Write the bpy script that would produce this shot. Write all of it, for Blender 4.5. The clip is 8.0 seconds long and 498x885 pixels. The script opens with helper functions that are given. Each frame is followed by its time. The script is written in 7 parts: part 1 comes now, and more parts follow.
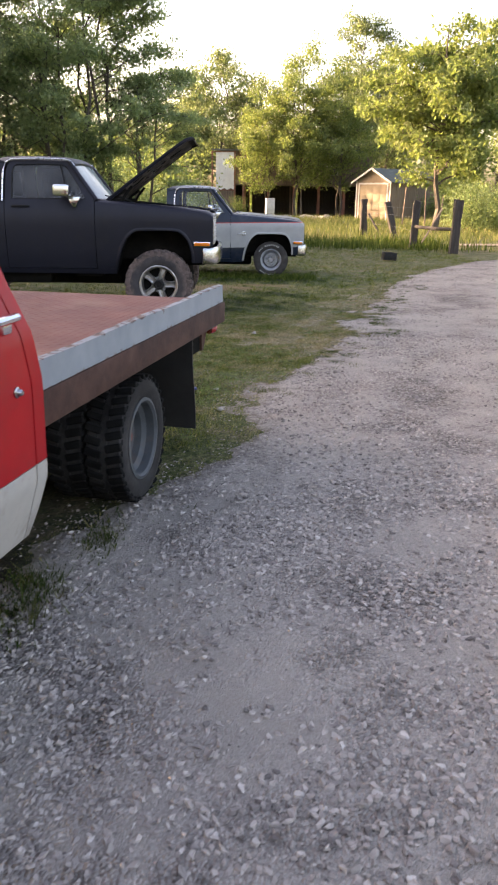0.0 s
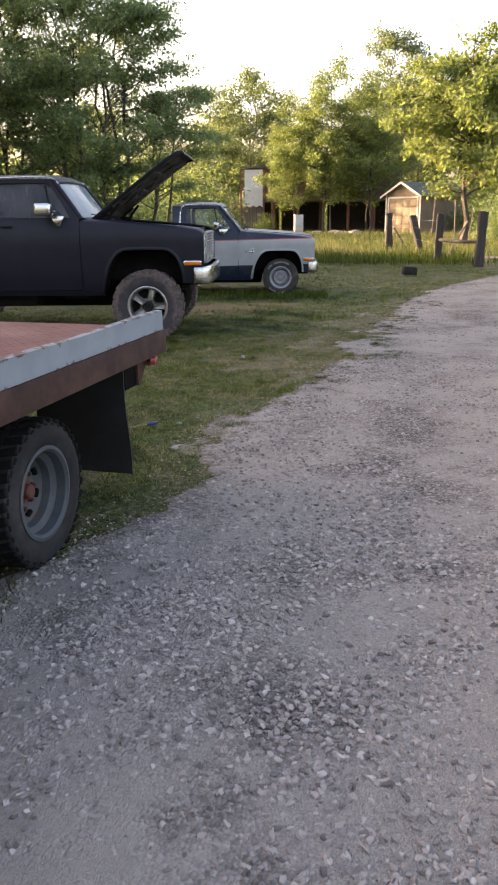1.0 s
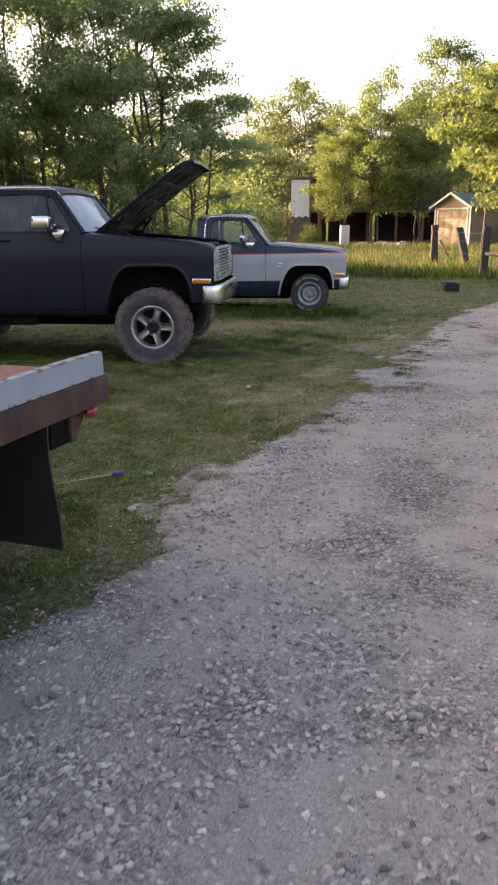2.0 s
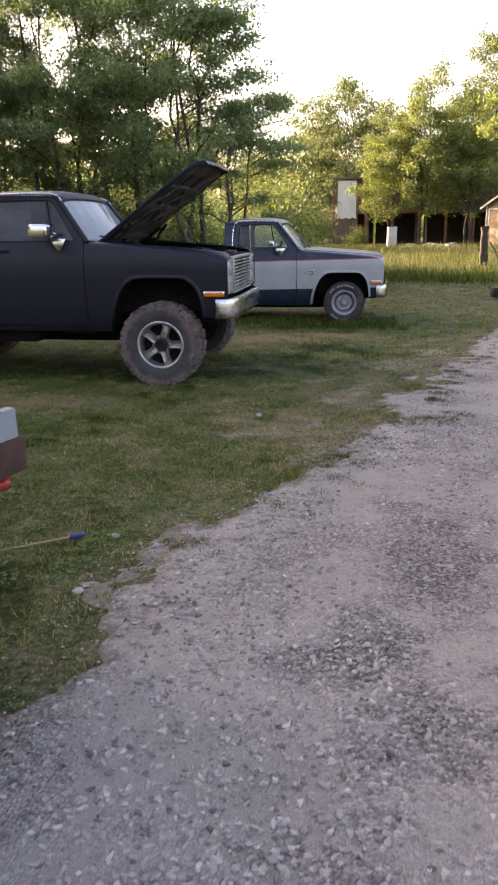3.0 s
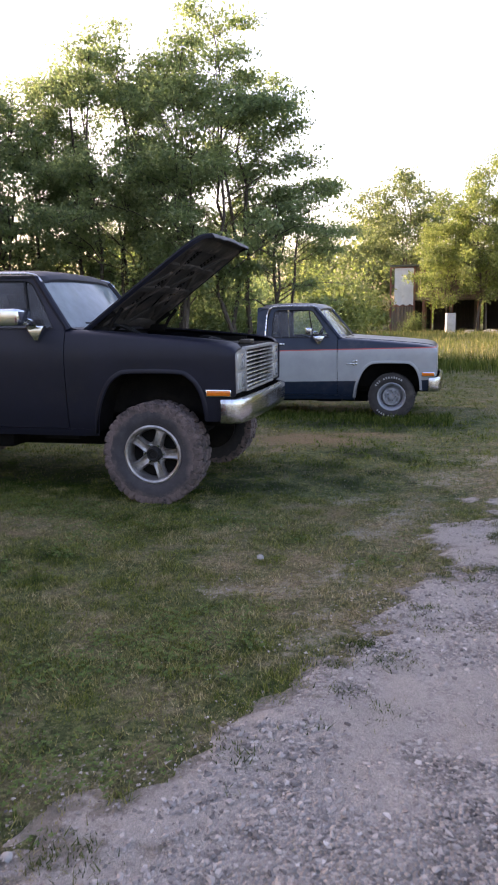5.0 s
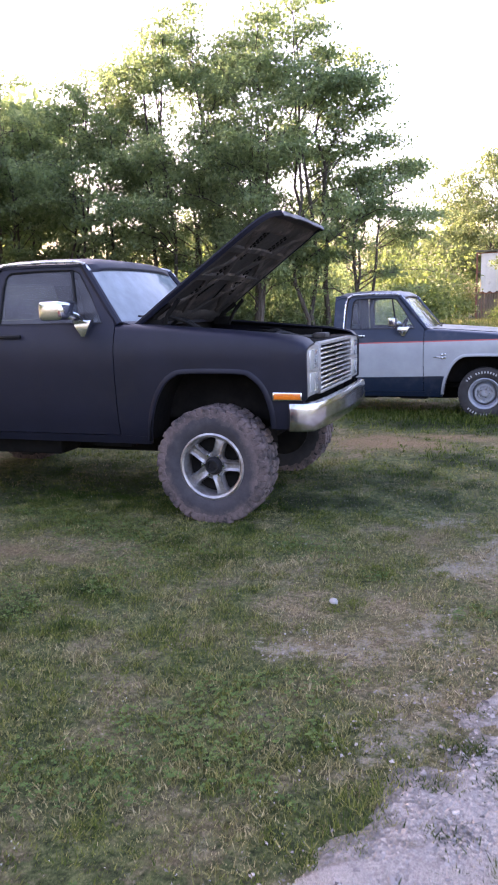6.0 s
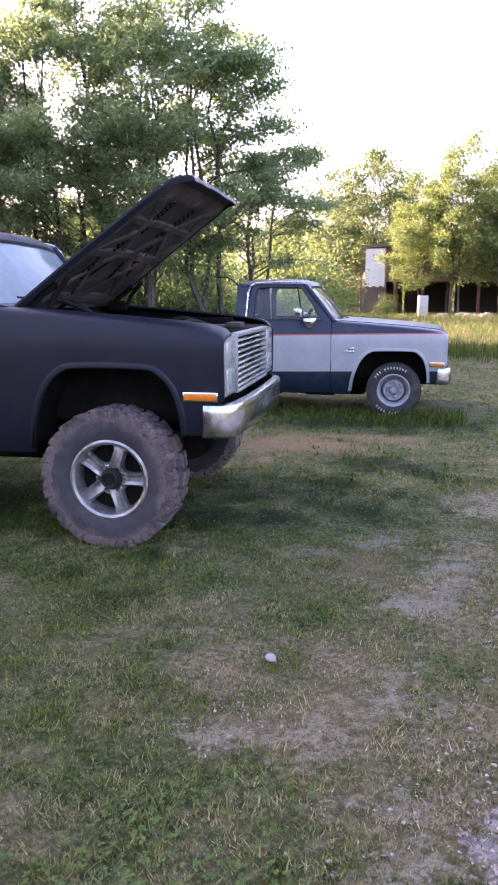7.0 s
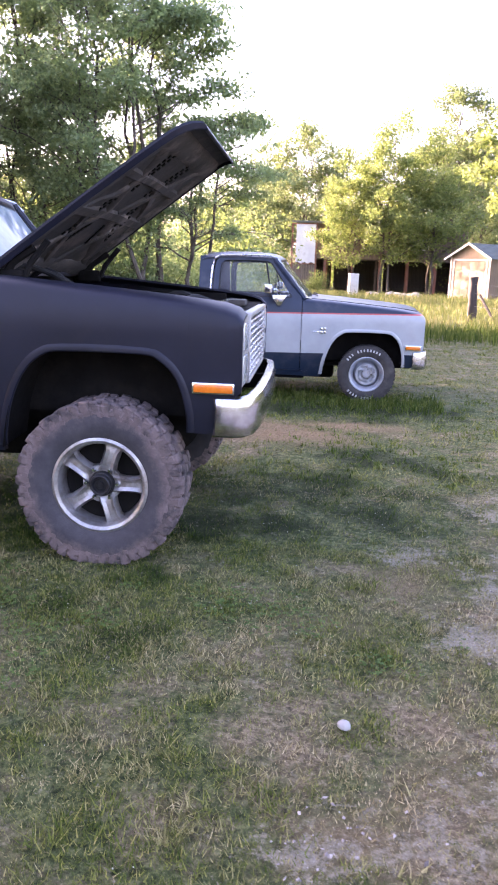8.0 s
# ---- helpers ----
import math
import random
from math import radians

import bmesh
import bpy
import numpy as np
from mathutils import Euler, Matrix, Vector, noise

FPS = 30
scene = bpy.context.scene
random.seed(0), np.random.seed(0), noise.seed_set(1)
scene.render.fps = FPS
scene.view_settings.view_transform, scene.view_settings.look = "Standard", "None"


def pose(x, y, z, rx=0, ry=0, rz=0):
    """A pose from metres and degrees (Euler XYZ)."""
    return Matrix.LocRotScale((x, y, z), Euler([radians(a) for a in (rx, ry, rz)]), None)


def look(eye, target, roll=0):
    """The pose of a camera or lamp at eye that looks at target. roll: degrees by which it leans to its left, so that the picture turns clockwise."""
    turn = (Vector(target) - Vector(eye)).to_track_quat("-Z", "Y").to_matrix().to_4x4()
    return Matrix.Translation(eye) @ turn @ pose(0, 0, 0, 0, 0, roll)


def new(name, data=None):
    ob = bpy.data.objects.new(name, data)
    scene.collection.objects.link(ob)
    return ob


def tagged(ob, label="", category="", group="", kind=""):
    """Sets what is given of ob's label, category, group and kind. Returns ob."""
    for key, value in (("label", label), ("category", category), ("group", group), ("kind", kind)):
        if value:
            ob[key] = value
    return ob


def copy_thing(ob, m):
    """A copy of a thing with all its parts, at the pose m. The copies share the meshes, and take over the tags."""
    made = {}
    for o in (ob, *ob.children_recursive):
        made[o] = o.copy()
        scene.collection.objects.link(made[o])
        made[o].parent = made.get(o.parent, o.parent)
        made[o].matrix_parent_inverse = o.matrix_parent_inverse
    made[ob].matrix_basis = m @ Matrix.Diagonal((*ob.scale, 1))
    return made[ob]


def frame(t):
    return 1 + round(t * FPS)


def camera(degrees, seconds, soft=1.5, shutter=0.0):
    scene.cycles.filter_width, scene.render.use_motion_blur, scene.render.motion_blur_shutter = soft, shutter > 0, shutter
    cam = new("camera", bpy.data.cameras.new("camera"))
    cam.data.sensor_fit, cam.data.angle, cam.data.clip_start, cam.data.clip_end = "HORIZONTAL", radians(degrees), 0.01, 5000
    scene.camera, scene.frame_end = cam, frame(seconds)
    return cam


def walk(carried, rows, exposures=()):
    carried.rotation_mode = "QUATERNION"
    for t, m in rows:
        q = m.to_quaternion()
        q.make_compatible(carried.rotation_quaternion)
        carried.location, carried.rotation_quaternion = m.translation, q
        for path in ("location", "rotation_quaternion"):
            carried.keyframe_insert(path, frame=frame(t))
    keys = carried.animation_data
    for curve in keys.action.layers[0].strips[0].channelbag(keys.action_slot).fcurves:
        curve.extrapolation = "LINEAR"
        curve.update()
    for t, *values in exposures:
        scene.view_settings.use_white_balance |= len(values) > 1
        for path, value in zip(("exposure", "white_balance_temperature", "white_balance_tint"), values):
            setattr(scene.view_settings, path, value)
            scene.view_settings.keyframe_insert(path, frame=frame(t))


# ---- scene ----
cam = camera(36.0, 8.0, soft=2.0, shutter=0.2)
PATH = [
    (0, (0.377, 0.621, 1.524), (0.281, 2.525, 0.917), 0.8),
    (0.5, (0.599, 0.966, 1.528), (0.531, 2.884, 0.966), 0.9),
    (1, (0.872, 1.331, 1.498), (0.679, 3.239, 0.931), -0.5),
    (1.2, (0.945, 1.488, 1.508), (0.706, 3.383, 0.915), -0.9),
    (2.3, (1.276, 2.551, 1.567), (0.92, 4.445, 1.035), -0.3),
    (2.5, (1.317, 2.731, 1.579), (0.913, 4.612, 1.033), -0.9),
    (3, (1.371, 3.243, 1.601), (0.938, 5.12, 1.062), -0.7),
    (3.5, (1.468, 3.709, 1.609), (0.971, 5.597, 1.172), -0.6),
    (4, (1.474, 4.157, 1.607), (0.923, 6.042, 1.223), -0.9),
    (4.2, (1.437, 4.3, 1.626), (0.895, 6.187, 1.244), -0.4),
    (5.3, (1.321, 5.314, 1.571), (0.682, 7.183, 1.257), -1.2),
    (5.5, (1.267, 5.481, 1.59), (0.574, 7.324, 1.24), -1.5),
    (6, (1.13, 5.929, 1.585), (0.35, 7.738, 1.237), -1.5),
    (6.5, (0.892, 6.355, 1.571), (0.188, 8.191, 1.207), -1.0),
    (7, (0.659, 6.709, 1.545), (0.162, 8.61, 1.169), 0.0),
    (7.5, (0.335, 7.041, 1.534), (-0.084, 8.955, 1.13), 0.9),
    (8, (-0.038, 7.31, 1.537), (-0.33, 9.239, 1.099), 1.9),
]
walk(cam, [(t, look(eye, target, roll)) for t, eye, target, roll in PATH],
     exposures=[(0, 2.64, 7800, 27), (0.5, 2.36, 7800, 27), (1, 2.38, 7650, 26), (2.5, 2.28, 7500, 29), (3, 2.42, 7500, 30), (3.5, 2.12, 7500, 31), (4, 2.2, 7250, 31), (5.5, 2.64, 6600, 36), (6, 3.12, 6400, 41), (6.5, 3.42, 6350, 44), (7, 3.1, 6300, 44), (7.5, 3.48, 6300, 47), (8, 3.55, 6400, 46)])

# ---- light ----
SUN_TURN, SUN_HEIGHT = radians(73), radians(14)   # to the left of +y, above the horizon
world = bpy.data.worlds.new("evening_sky")
scene.world = world
world.use_nodes = True
sky = world.node_tree.nodes.new("ShaderNodeTexSky")
sky.sky_type, sky.sun_disc = "NISHITA", False
sky.sun_elevation, sky.sun_rotation = SUN_HEIGHT, -SUN_TURN
sky.air_density, sky.dust_density, sky.ozone_density = 1.0, 4.0, 1.0
back = world.node_tree.nodes["Background"]
back.inputs["Strength"].default_value = 0.15
world.node_tree.links.new(sky.outputs[0], back.inputs["Color"])
sun_data = bpy.data.lights.new("sun", "SUN")
sun_data.energy, sun_data.angle, sun_data.color = 4.0, radians(0.6), (1.0, 0.80, 0.55)
sun = new("sun", sun_data)
to_sun = Vector((-math.sin(SUN_TURN) * math.cos(SUN_HEIGHT), math.cos(SUN_TURN) * math.cos(SUN_HEIGHT), math.sin(SUN_HEIGHT)))
sun.matrix_world = look(to_sun * 60, (0, 0, 0))

# ---- materials ----
def nodes_of(name):
    m = bpy.data.materials.new(name)
    m.use_nodes = True
    return m, m.node_tree.nodes, m.node_tree.links, m.node_tree.nodes["Principled BSDF"]


def noise_node(n, l, scale, detail=4.0, rough=0.6, space="Object", stretch=None):
    tc = n.new("ShaderNodeTexCoord")
    t = n.new("ShaderNodeTexNoise")
    t.inputs["Scale"].default_value, t.inputs["Detail"].default_value = scale, detail
    t.inputs["Roughness"].default_value = rough
    if stretch:
        mp = n.new("ShaderNodeMapping")
        mp.inputs["Scale"].default_value = stretch
        l.new(tc.outputs[space], mp.inputs["Vector"])
        l.new(mp.outputs[0], t.inputs["Vector"])
    else:
        l.new(tc.outputs[space], t.inputs["Vector"])
    return t.outputs["Fac"]


def ramp(n, l, fac, stops):
    r = n.new("ShaderNodeValToRGB")
    e = r.color_ramp.elements
    while len(e) < len(stops):
        e.new(0.5)
    for k, (p, c) in enumerate(stops):
        e[k].position, e[k].color = p, (*c, 1)
    l.new(fac, r.inputs[0])
    return r.outputs[0]


def blend(n, l, fac, a, b, mode="MIX"):
    m = n.new("ShaderNodeMix")
    m.data_type, m.blend_type = "RGBA", mode
    for sock, v in ((m.inputs[0], fac), (m.inputs[6], a), (m.inputs[7], b)):
        if isinstance(v, (int, float)):
            sock.default_value = v
        elif isinstance(v, tuple):
            sock.default_value = (*v, 1)
        else:
            l.new(v, sock)
    return m.outputs[2]


def bump(n, l, bsdf, height, strength, distance):
    b = n.new("ShaderNodeBump")
    b.inputs["Strength"].default_value, b.inputs["Distance"].default_value = strength, distance
    l.new(height, b.inputs["Height"])
    l.new(b.outputs[0], bsdf.inputs["Normal"])


def mul_add(n, l, value, k, c):
    m = n.new("ShaderNodeMath")
    m.operation = "MULTIPLY_ADD"
    l.new(value, m.inputs[0])
    m.inputs[1].default_value, m.inputs[2].default_value = k, c
    return m.outputs[0]


def surface(name, a, b, scale=6.0, rough=0.6, metal=0.0, dirt=None, dirt_scale=1.5, dirt_from=0.5, dirt_to=0.75,
            relief=0.2, relief_scale=None, depth=0.004, coat=0.0, spec=0.5, vary=0.12, stretch=None, space="Object"):
    """A two-scale surface: colour a to b by noise, stains of colour dirt, fine relief, uneven gloss."""
    m, n, l, p = nodes_of(name)
    big = noise_node(n, l, scale, 5, 0.65, space, stretch)
    col = ramp(n, l, big, [(0.3, a), (0.7, b)])
    if dirt:
        d = noise_node(n, l, dirt_scale, 8, 0.7, space)
        k = ramp(n, l, d, [(dirt_from, (0, 0, 0)), (dirt_to, (1, 1, 1))])
        col = blend(n, l, k, col, dirt)
    l.new(col, p.inputs["Base Color"])
    fine = noise_node(n, l, relief_scale or scale * 9, 6, 0.7, space, stretch)
    if relief:
        bump(n, l, p, fine, relief, depth)
    l.new(mul_add(n, l, noise_node(n, l, scale * 2.3, 4, 0.6, space), vary * 2, rough - vary), p.inputs["Roughness"])
    p.inputs["Metallic"].default_value = metal
    p.inputs["Coat Weight"].default_value = coat
    p.inputs["Coat Roughness"].default_value = 0.15
    p.inputs["Specular IOR Level"].default_value = spec
    return m


def leaf_material(name, stops, glow=0.45, rough=0.5, spec=0.3):
    """Leaves: colour by leaf, light passes through."""
    m, n, l, p = nodes_of(name)
    geo = n.new("ShaderNodeNewGeometry")
    col = ramp(n, l, geo.outputs["Random Per Island"], stops)
    patch = noise_node(n, l, 0.55, 3, 0.5)
    col = blend(n, l, mul_add(n, l, patch, 0.9, -0.25), col, tuple(min(1, c * 1.35) for c in stops[-1][1]))
    l.new(col, p.inputs["Base Color"])
    p.inputs["Roughness"].default_value = rough
    p.inputs["Specular IOR Level"].default_value = spec
    tr = n.new("ShaderNodeBsdfTranslucent")
    l.new(blend(n, l, 1.0, col, (1.1, 1.12, 0.75), "MULTIPLY"), tr.inputs["Color"])
    mix = n.new("ShaderNodeMixShader")
    mix.inputs[0].default_value = glow
    l.new(p.outputs[0], mix.inputs[1])
    l.new(tr.outputs[0], mix.inputs[2])
    l.new(mix.outputs[0], n["Material Output"].inputs["Surface"])
    return m


def glass_material(name, tint, amount=0.85, rough=0.02, ior=1.52, haze=(0.6, 0.61, 0.62)):
    """Thin window glass: clear with a mirror's gloss at grazing angles."""
    m, n, l, p = nodes_of(name)
    clear = n.new("ShaderNodeBsdfTransparent")
    clear.inputs[0].default_value = (*tint, 1)
    gloss = n.new("ShaderNodeBsdfGlossy")
    gloss.inputs["Roughness"].default_value = rough
    fr = n.new("ShaderNodeFresnel")
    fr.inputs[0].default_value = ior
    dust = noise_node(n, l, 5.0, 5, 0.6)
    mix = n.new("ShaderNodeMixShader")
    l.new(fr.outputs[0], mix.inputs[0])
    l.new(clear.outputs[0], mix.inputs[1])
    l.new(gloss.outputs[0], mix.inputs[2])
    film = n.new("ShaderNodeBsdfDiffuse")
    film.inputs[0].default_value = (*haze, 1)
    mix2 = n.new("ShaderNodeMixShader")
    l.new(mul_add(n, l, dust, 0.25, (1 - amount) - 0.1), mix2.inputs[0])
    l.new(mix.outputs[0], mix2.inputs[1])
    l.new(film.outputs[0], mix2.inputs[2])
    l.new(mix2.outputs[0], n["Material Output"].inputs["Surface"])
    return m


def drier(n, l, fac):
    """Raise a noise towards the gravel, where the turf is dry; lower it where grass is thick and green and where truck
    shade is painted in.
    """
    near = n.new("ShaderNodeAttribute")
    near.attribute_name = "near"
    add = n.new("ShaderNodeMath")
    l.new(fac, add.inputs[0])
    l.new(mul_add(n, l, near.outputs["Fac"], 0.05, 0.0), add.inputs[1])
    lush_shade = n.new("ShaderNodeAttribute")
    lush_shade.attribute_name = "lush_shade"
    both = n.new("ShaderNodeMath")
    l.new(add.outputs[0], both.inputs[0])
    l.new(mul_add(n, l, lush_shade.outputs["Fac"], -0.17, 0.03), both.inputs[1])
    return both.outputs[0]


def ground_material():
    m, n, l, p = nodes_of("lawn_soil")
    tc = n.new("ShaderNodeTexCoord")
    dry = drier(n, l, noise_node(n, l, 2.2, 8, 0.84))
    fine = noise_node(n, l, 24, 8, 0.88)
    col = ramp(n, l, fine, [(0.39, (0.014, 0.021, 0.007)), (0.5, (0.060, 0.080, 0.026)), (0.61, (0.17, 0.18, 0.075))])
    k = ramp(n, l, dry, [(0.44, (0, 0, 0)), (0.62, (1, 1, 1))])
    bare = ramp(n, l, noise_node(n, l, 32, 8, 0.86), [(0.39, (0.05, 0.042, 0.026)), (0.5, (0.175, 0.136, 0.080)), (0.61, (0.36, 0.30, 0.20))])
    col = blend(n, l, k, col, bare)
    lush_shade = n.new("ShaderNodeAttribute")
    lush_shade.attribute_name = "lush_shade"
    # soil darkens below thick grass, and in place of shade at the trucks
    col = blend(n, l, ramp(n, l, lush_shade.outputs["Fac"], [(0.6, (0, 0, 0)), (0.98, (0.9, 0.9, 0.9))]), col, (0.014, 0.022, 0.006))
    worn = n.new("ShaderNodeAttribute")
    worn.attribute_name = "worn"
    earth = ramp(n, l, noise_node(n, l, 45, 8, 0.8), [(0.36, (0.085, 0.062, 0.032)), (0.5, (0.165, 0.120, 0.064)), (0.64, (0.26, 0.198, 0.115))])
    col = blend(n, l, worn.outputs["Fac"], col, earth)
    grit = n.new("ShaderNodeAttribute")
    grit.attribute_name = "grit"
    pale = ramp(n, l, noise_node(n, l, 90, 4, 0.7), [(0.3, (0.15, 0.134, 0.096)), (0.6, (0.30, 0.272, 0.205)), (0.8, (0.46, 0.43, 0.345))])
    patchy = n.new("ShaderNodeMath")
    l.new(grit.outputs["Fac"], patchy.inputs[0])
    l.new(mul_add(n, l, noise_node(n, l, 15, 8, 0.82), 4.6, -2.35), patchy.inputs[1])
    col = blend(n, l, ramp(n, l, patchy.outputs[0], [(0.35, (0, 0, 0)), (0.75, (1, 1, 1))]), col, pale)
    # near-black soil colour stands in for the shade under the flatbed
    bed_shade = n.new("ShaderNodeAttribute")
    bed_shade.attribute_name = "flatbed_shade"
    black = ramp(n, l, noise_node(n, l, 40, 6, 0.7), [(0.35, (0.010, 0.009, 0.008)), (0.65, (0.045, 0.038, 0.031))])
    col = blend(n, l, bed_shade.outputs["Fac"], col, black)
    l.new(col, p.inputs["Base Color"])
    p.inputs["Roughness"].default_value = 0.95
    p.inputs["Specular IOR Level"].default_value = 0.15
    bump(n, l, p, fine, 0.8, 0.03)
    return m


def gravel_material():
    m, n, l, p = nodes_of("crushed_limestone")
    tc = n.new("ShaderNodeTexCoord")
    def cells(scale, which):
        v = n.new("ShaderNodeTexVoronoi")
        v.inputs["Scale"].default_value = scale
        l.new(tc.outputs["Object"], v.inputs["Vector"])
        c = n.new("ShaderNodeSeparateColor")
        l.new(v.outputs["Color"], c.inputs[0])
        return v.outputs["Distance"], c.outputs[which]
    d1, c1 = cells(74, 0)
    d2, c2 = cells(210, 1)
    stones = ramp(n, l, c1, [(0.0, (0.055, 0.049, 0.046)), (0.3, (0.15, 0.133, 0.123)), (0.75, (0.27, 0.24, 0.22)), (1.0, (0.42, 0.38, 0.345))])
    grit = ramp(n, l, c2, [(0.0, (0.28, 0.25, 0.224)), (0.6, (0.362, 0.328, 0.294)), (1.0, (0.43, 0.392, 0.353))])
    bare = ramp(n, l, noise_node(n, l, 1.1, 7, 0.68), [(0.40, (0, 0, 0)), (0.56, (1, 1, 1))])
    col = blend(n, l, bare, stones, grit)
    dust = ramp(n, l, noise_node(n, l, 0.5, 6, 0.62), [(0.42, (0, 0, 0)), (0.72, (0.8, 0.8, 0.8))])
    col = blend(n, l, dust, col, (0.41, 0.367, 0.32))
    fine = noise_node(n, l, 380, 3, 0.7)
    col = blend(n, l, 0.35, col, ramp(n, l, fine, [(0.3, (0.6, 0.6, 0.6)), (0.7, (1.3, 1.3, 1.3))]), "MULTIPLY")
    edge = n.new("ShaderNodeAttribute")
    edge.attribute_name = "inset"
    mixed = n.new("ShaderNodeMath")
    l.new(edge.outputs["Fac"], mixed.inputs[0])
    l.new(mul_add(n, l, noise_node(n, l, 9, 6, 0.7), 0.9, -0.45), mixed.inputs[1])
    soil = ramp(n, l, mixed.outputs[0], [(-0.0, (0.8, 0.8, 0.8)), (0.12, (0, 0, 0))])
    earth = ramp(n, l, noise_node(n, l, 30, 5, 0.7), [(0.3, (0.10, 0.086, 0.066)), (0.7, (0.24, 0.208, 0.168))])
    col = blend(n, l, soil, col, earth)
    l.new(col, p.inputs["Base Color"])
    p.inputs["Roughness"].default_value = 0.92
    p.inputs["Specular IOR Level"].default_value = 0.2
    rough_h = blend(n, l, bare, mul_add(n, l, d1, -1.0, 1.0), mul_add(n, l, d2, -0.3, 0.8))
    bump(n, l, p, rough_h, 1.0, 0.03)
    return m


def blade_material(name, green, dry, scale=0.8, low=0.47, high=0.66, rough=0.68, edge=False):
    m, n, l, p = nodes_of(name)
    geo = n.new("ShaderNodeNewGeometry")
    g = ramp(n, l, geo.outputs["Random Per Island"], green)
    d = ramp(n, l, geo.outputs["Random Per Island"], dry)
    fac = noise_node(n, l, scale, 8, rough)
    if edge:
        fac = drier(n, l, fac)
    k = ramp(n, l, fac, [(low, (0, 0, 0)), (high, (1, 1, 1))])
    col = blend(n, l, k, g, d)
    if edge:
        lush_shade = n.new("ShaderNodeAttribute")
        lush_shade.attribute_name = "lush_shade"
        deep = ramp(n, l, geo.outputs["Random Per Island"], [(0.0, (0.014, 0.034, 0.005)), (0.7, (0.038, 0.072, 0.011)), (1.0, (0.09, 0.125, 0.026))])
        # deep green of thick blades, also painted for the shade by the trucks
        col = blend(n, l, ramp(n, l, lush_shade.outputs["Fac"], [(0.62, (0, 0, 0)), (0.98, (0.95, 0.95, 0.95))]), col, deep)
    l.new(col, p.inputs["Base Color"])
    p.inputs["Roughness"].default_value = 0.7
    p.inputs["Specular IOR Level"].default_value = 0.1
    tr = n.new("ShaderNodeBsdfTranslucent")
    l.new(col, tr.inputs["Color"])
    mix = n.new("ShaderNodeMixShader")
    mix.inputs[0].default_value = 0.35
    l.new(p.outputs[0], mix.inputs[1])
    l.new(tr.outputs[0], mix.inputs[2])
    l.new(mix.outputs[0], n["Material Output"].inputs["Surface"])
    return m


def two_tone_paint():
    """Navy over silver over navy, with a thin red line; local z in metres."""
    m, n, l, p = nodes_of("two_tone_paint")
    tc = n.new("ShaderNodeTexCoord")
    sep = n.new("ShaderNodeSeparateXYZ")
    l.new(tc.outputs["Object"], sep.inputs[0])
    lean = mul_add(n, l, sep.outputs[0], -0.02, 0.0)
    z = n.new("ShaderNodeMath")
    l.new(sep.outputs[2], z.inputs[0])
    l.new(lean, z.inputs[1])
    def above(level):
        c = n.new("ShaderNodeMath")
        c.operation = "GREATER_THAN"
        l.new(z.outputs[0], c.inputs[0])
        c.inputs[1].default_value = level
        return c.outputs[0]
    navy = ramp(n, l, noise_node(n, l, 3, 5), [(0.3, (0.005, 0.012, 0.026)), (0.7, (0.009, 0.019, 0.038))])
    silver = ramp(n, l, noise_node(n, l, 4, 6), [(0.3, (0.285, 0.305, 0.312)), (0.7, (0.345, 0.368, 0.374))])
    col = blend(n, l, above(0.578), navy, silver)
    col = blend(n, l, above(1.062), col, (0.42, 0.07, 0.06))
    col = blend(n, l, above(1.078), col, navy)
    dust = ramp(n, l, noise_node(n, l, 2.2, 8, 0.7), [(0.5, (0, 0, 0)), (0.8, (0.2, 0.2, 0.2))])
    col = blend(n, l, dust, col, (0.25, 0.22, 0.19))
    l.new(col, p.inputs["Base Color"])
    l.new(mul_add(n, l, noise_node(n, l, 6, 5), 0.2, 0.25), p.inputs["Roughness"])
    p.inputs["Metallic"].default_value = 0.0
    p.inputs["Specular IOR Level"].default_value = 0.35
    p.inputs["Coat Weight"].default_value = 0.12
    p.inputs["Coat Roughness"].default_value = 0.12
    bump(n, l, p, noise_node(n, l, 2.0, 3), 0.05, 0.02)
    return m


M_GROUND, M_GRAVEL = ground_material(), gravel_material()
M_STONE = surface("loose_stone", (0.22, 0.21, 0.20), (0.40, 0.385, 0.36), 9, 0.9, relief=0.4, spec=0.25)
def stone_material():
    m, n, l, p = nodes_of("loose_gravel")
    geo = n.new("ShaderNodeNewGeometry")
    col = ramp(n, l, geo.outputs["Random Per Island"], [(0.0, (0.09, 0.08, 0.076)), (0.12, (0.19, 0.168, 0.156)), (0.6, (0.325, 0.288, 0.26)), (0.95, (0.42, 0.378, 0.342)), (1.0, (0.52, 0.475, 0.435))])
    col = blend(n, l, mul_add(n, l, noise_node(n, l, 70, 4), 0.5, -0.15), col, (0.28, 0.245, 0.215))
    l.new(col, p.inputs["Base Color"])
    p.inputs["Roughness"].default_value = 0.9
    p.inputs["Specular IOR Level"].default_value = 0.25
    return m
M_LOOSE = stone_material()
M_LAWN = blade_material("lawn_blade", [(0.0, (0.045, 0.080, 0.012)), (0.6, (0.115, 0.147, 0.026)), (1.0, (0.21, 0.22, 0.055))],
                        [(0.0, (0.12, 0.095, 0.038)), (0.5, (0.25, 0.195, 0.095)), (1.0, (0.40, 0.33, 0.18))], 1.6, 0.44, 0.66, 0.75, True)
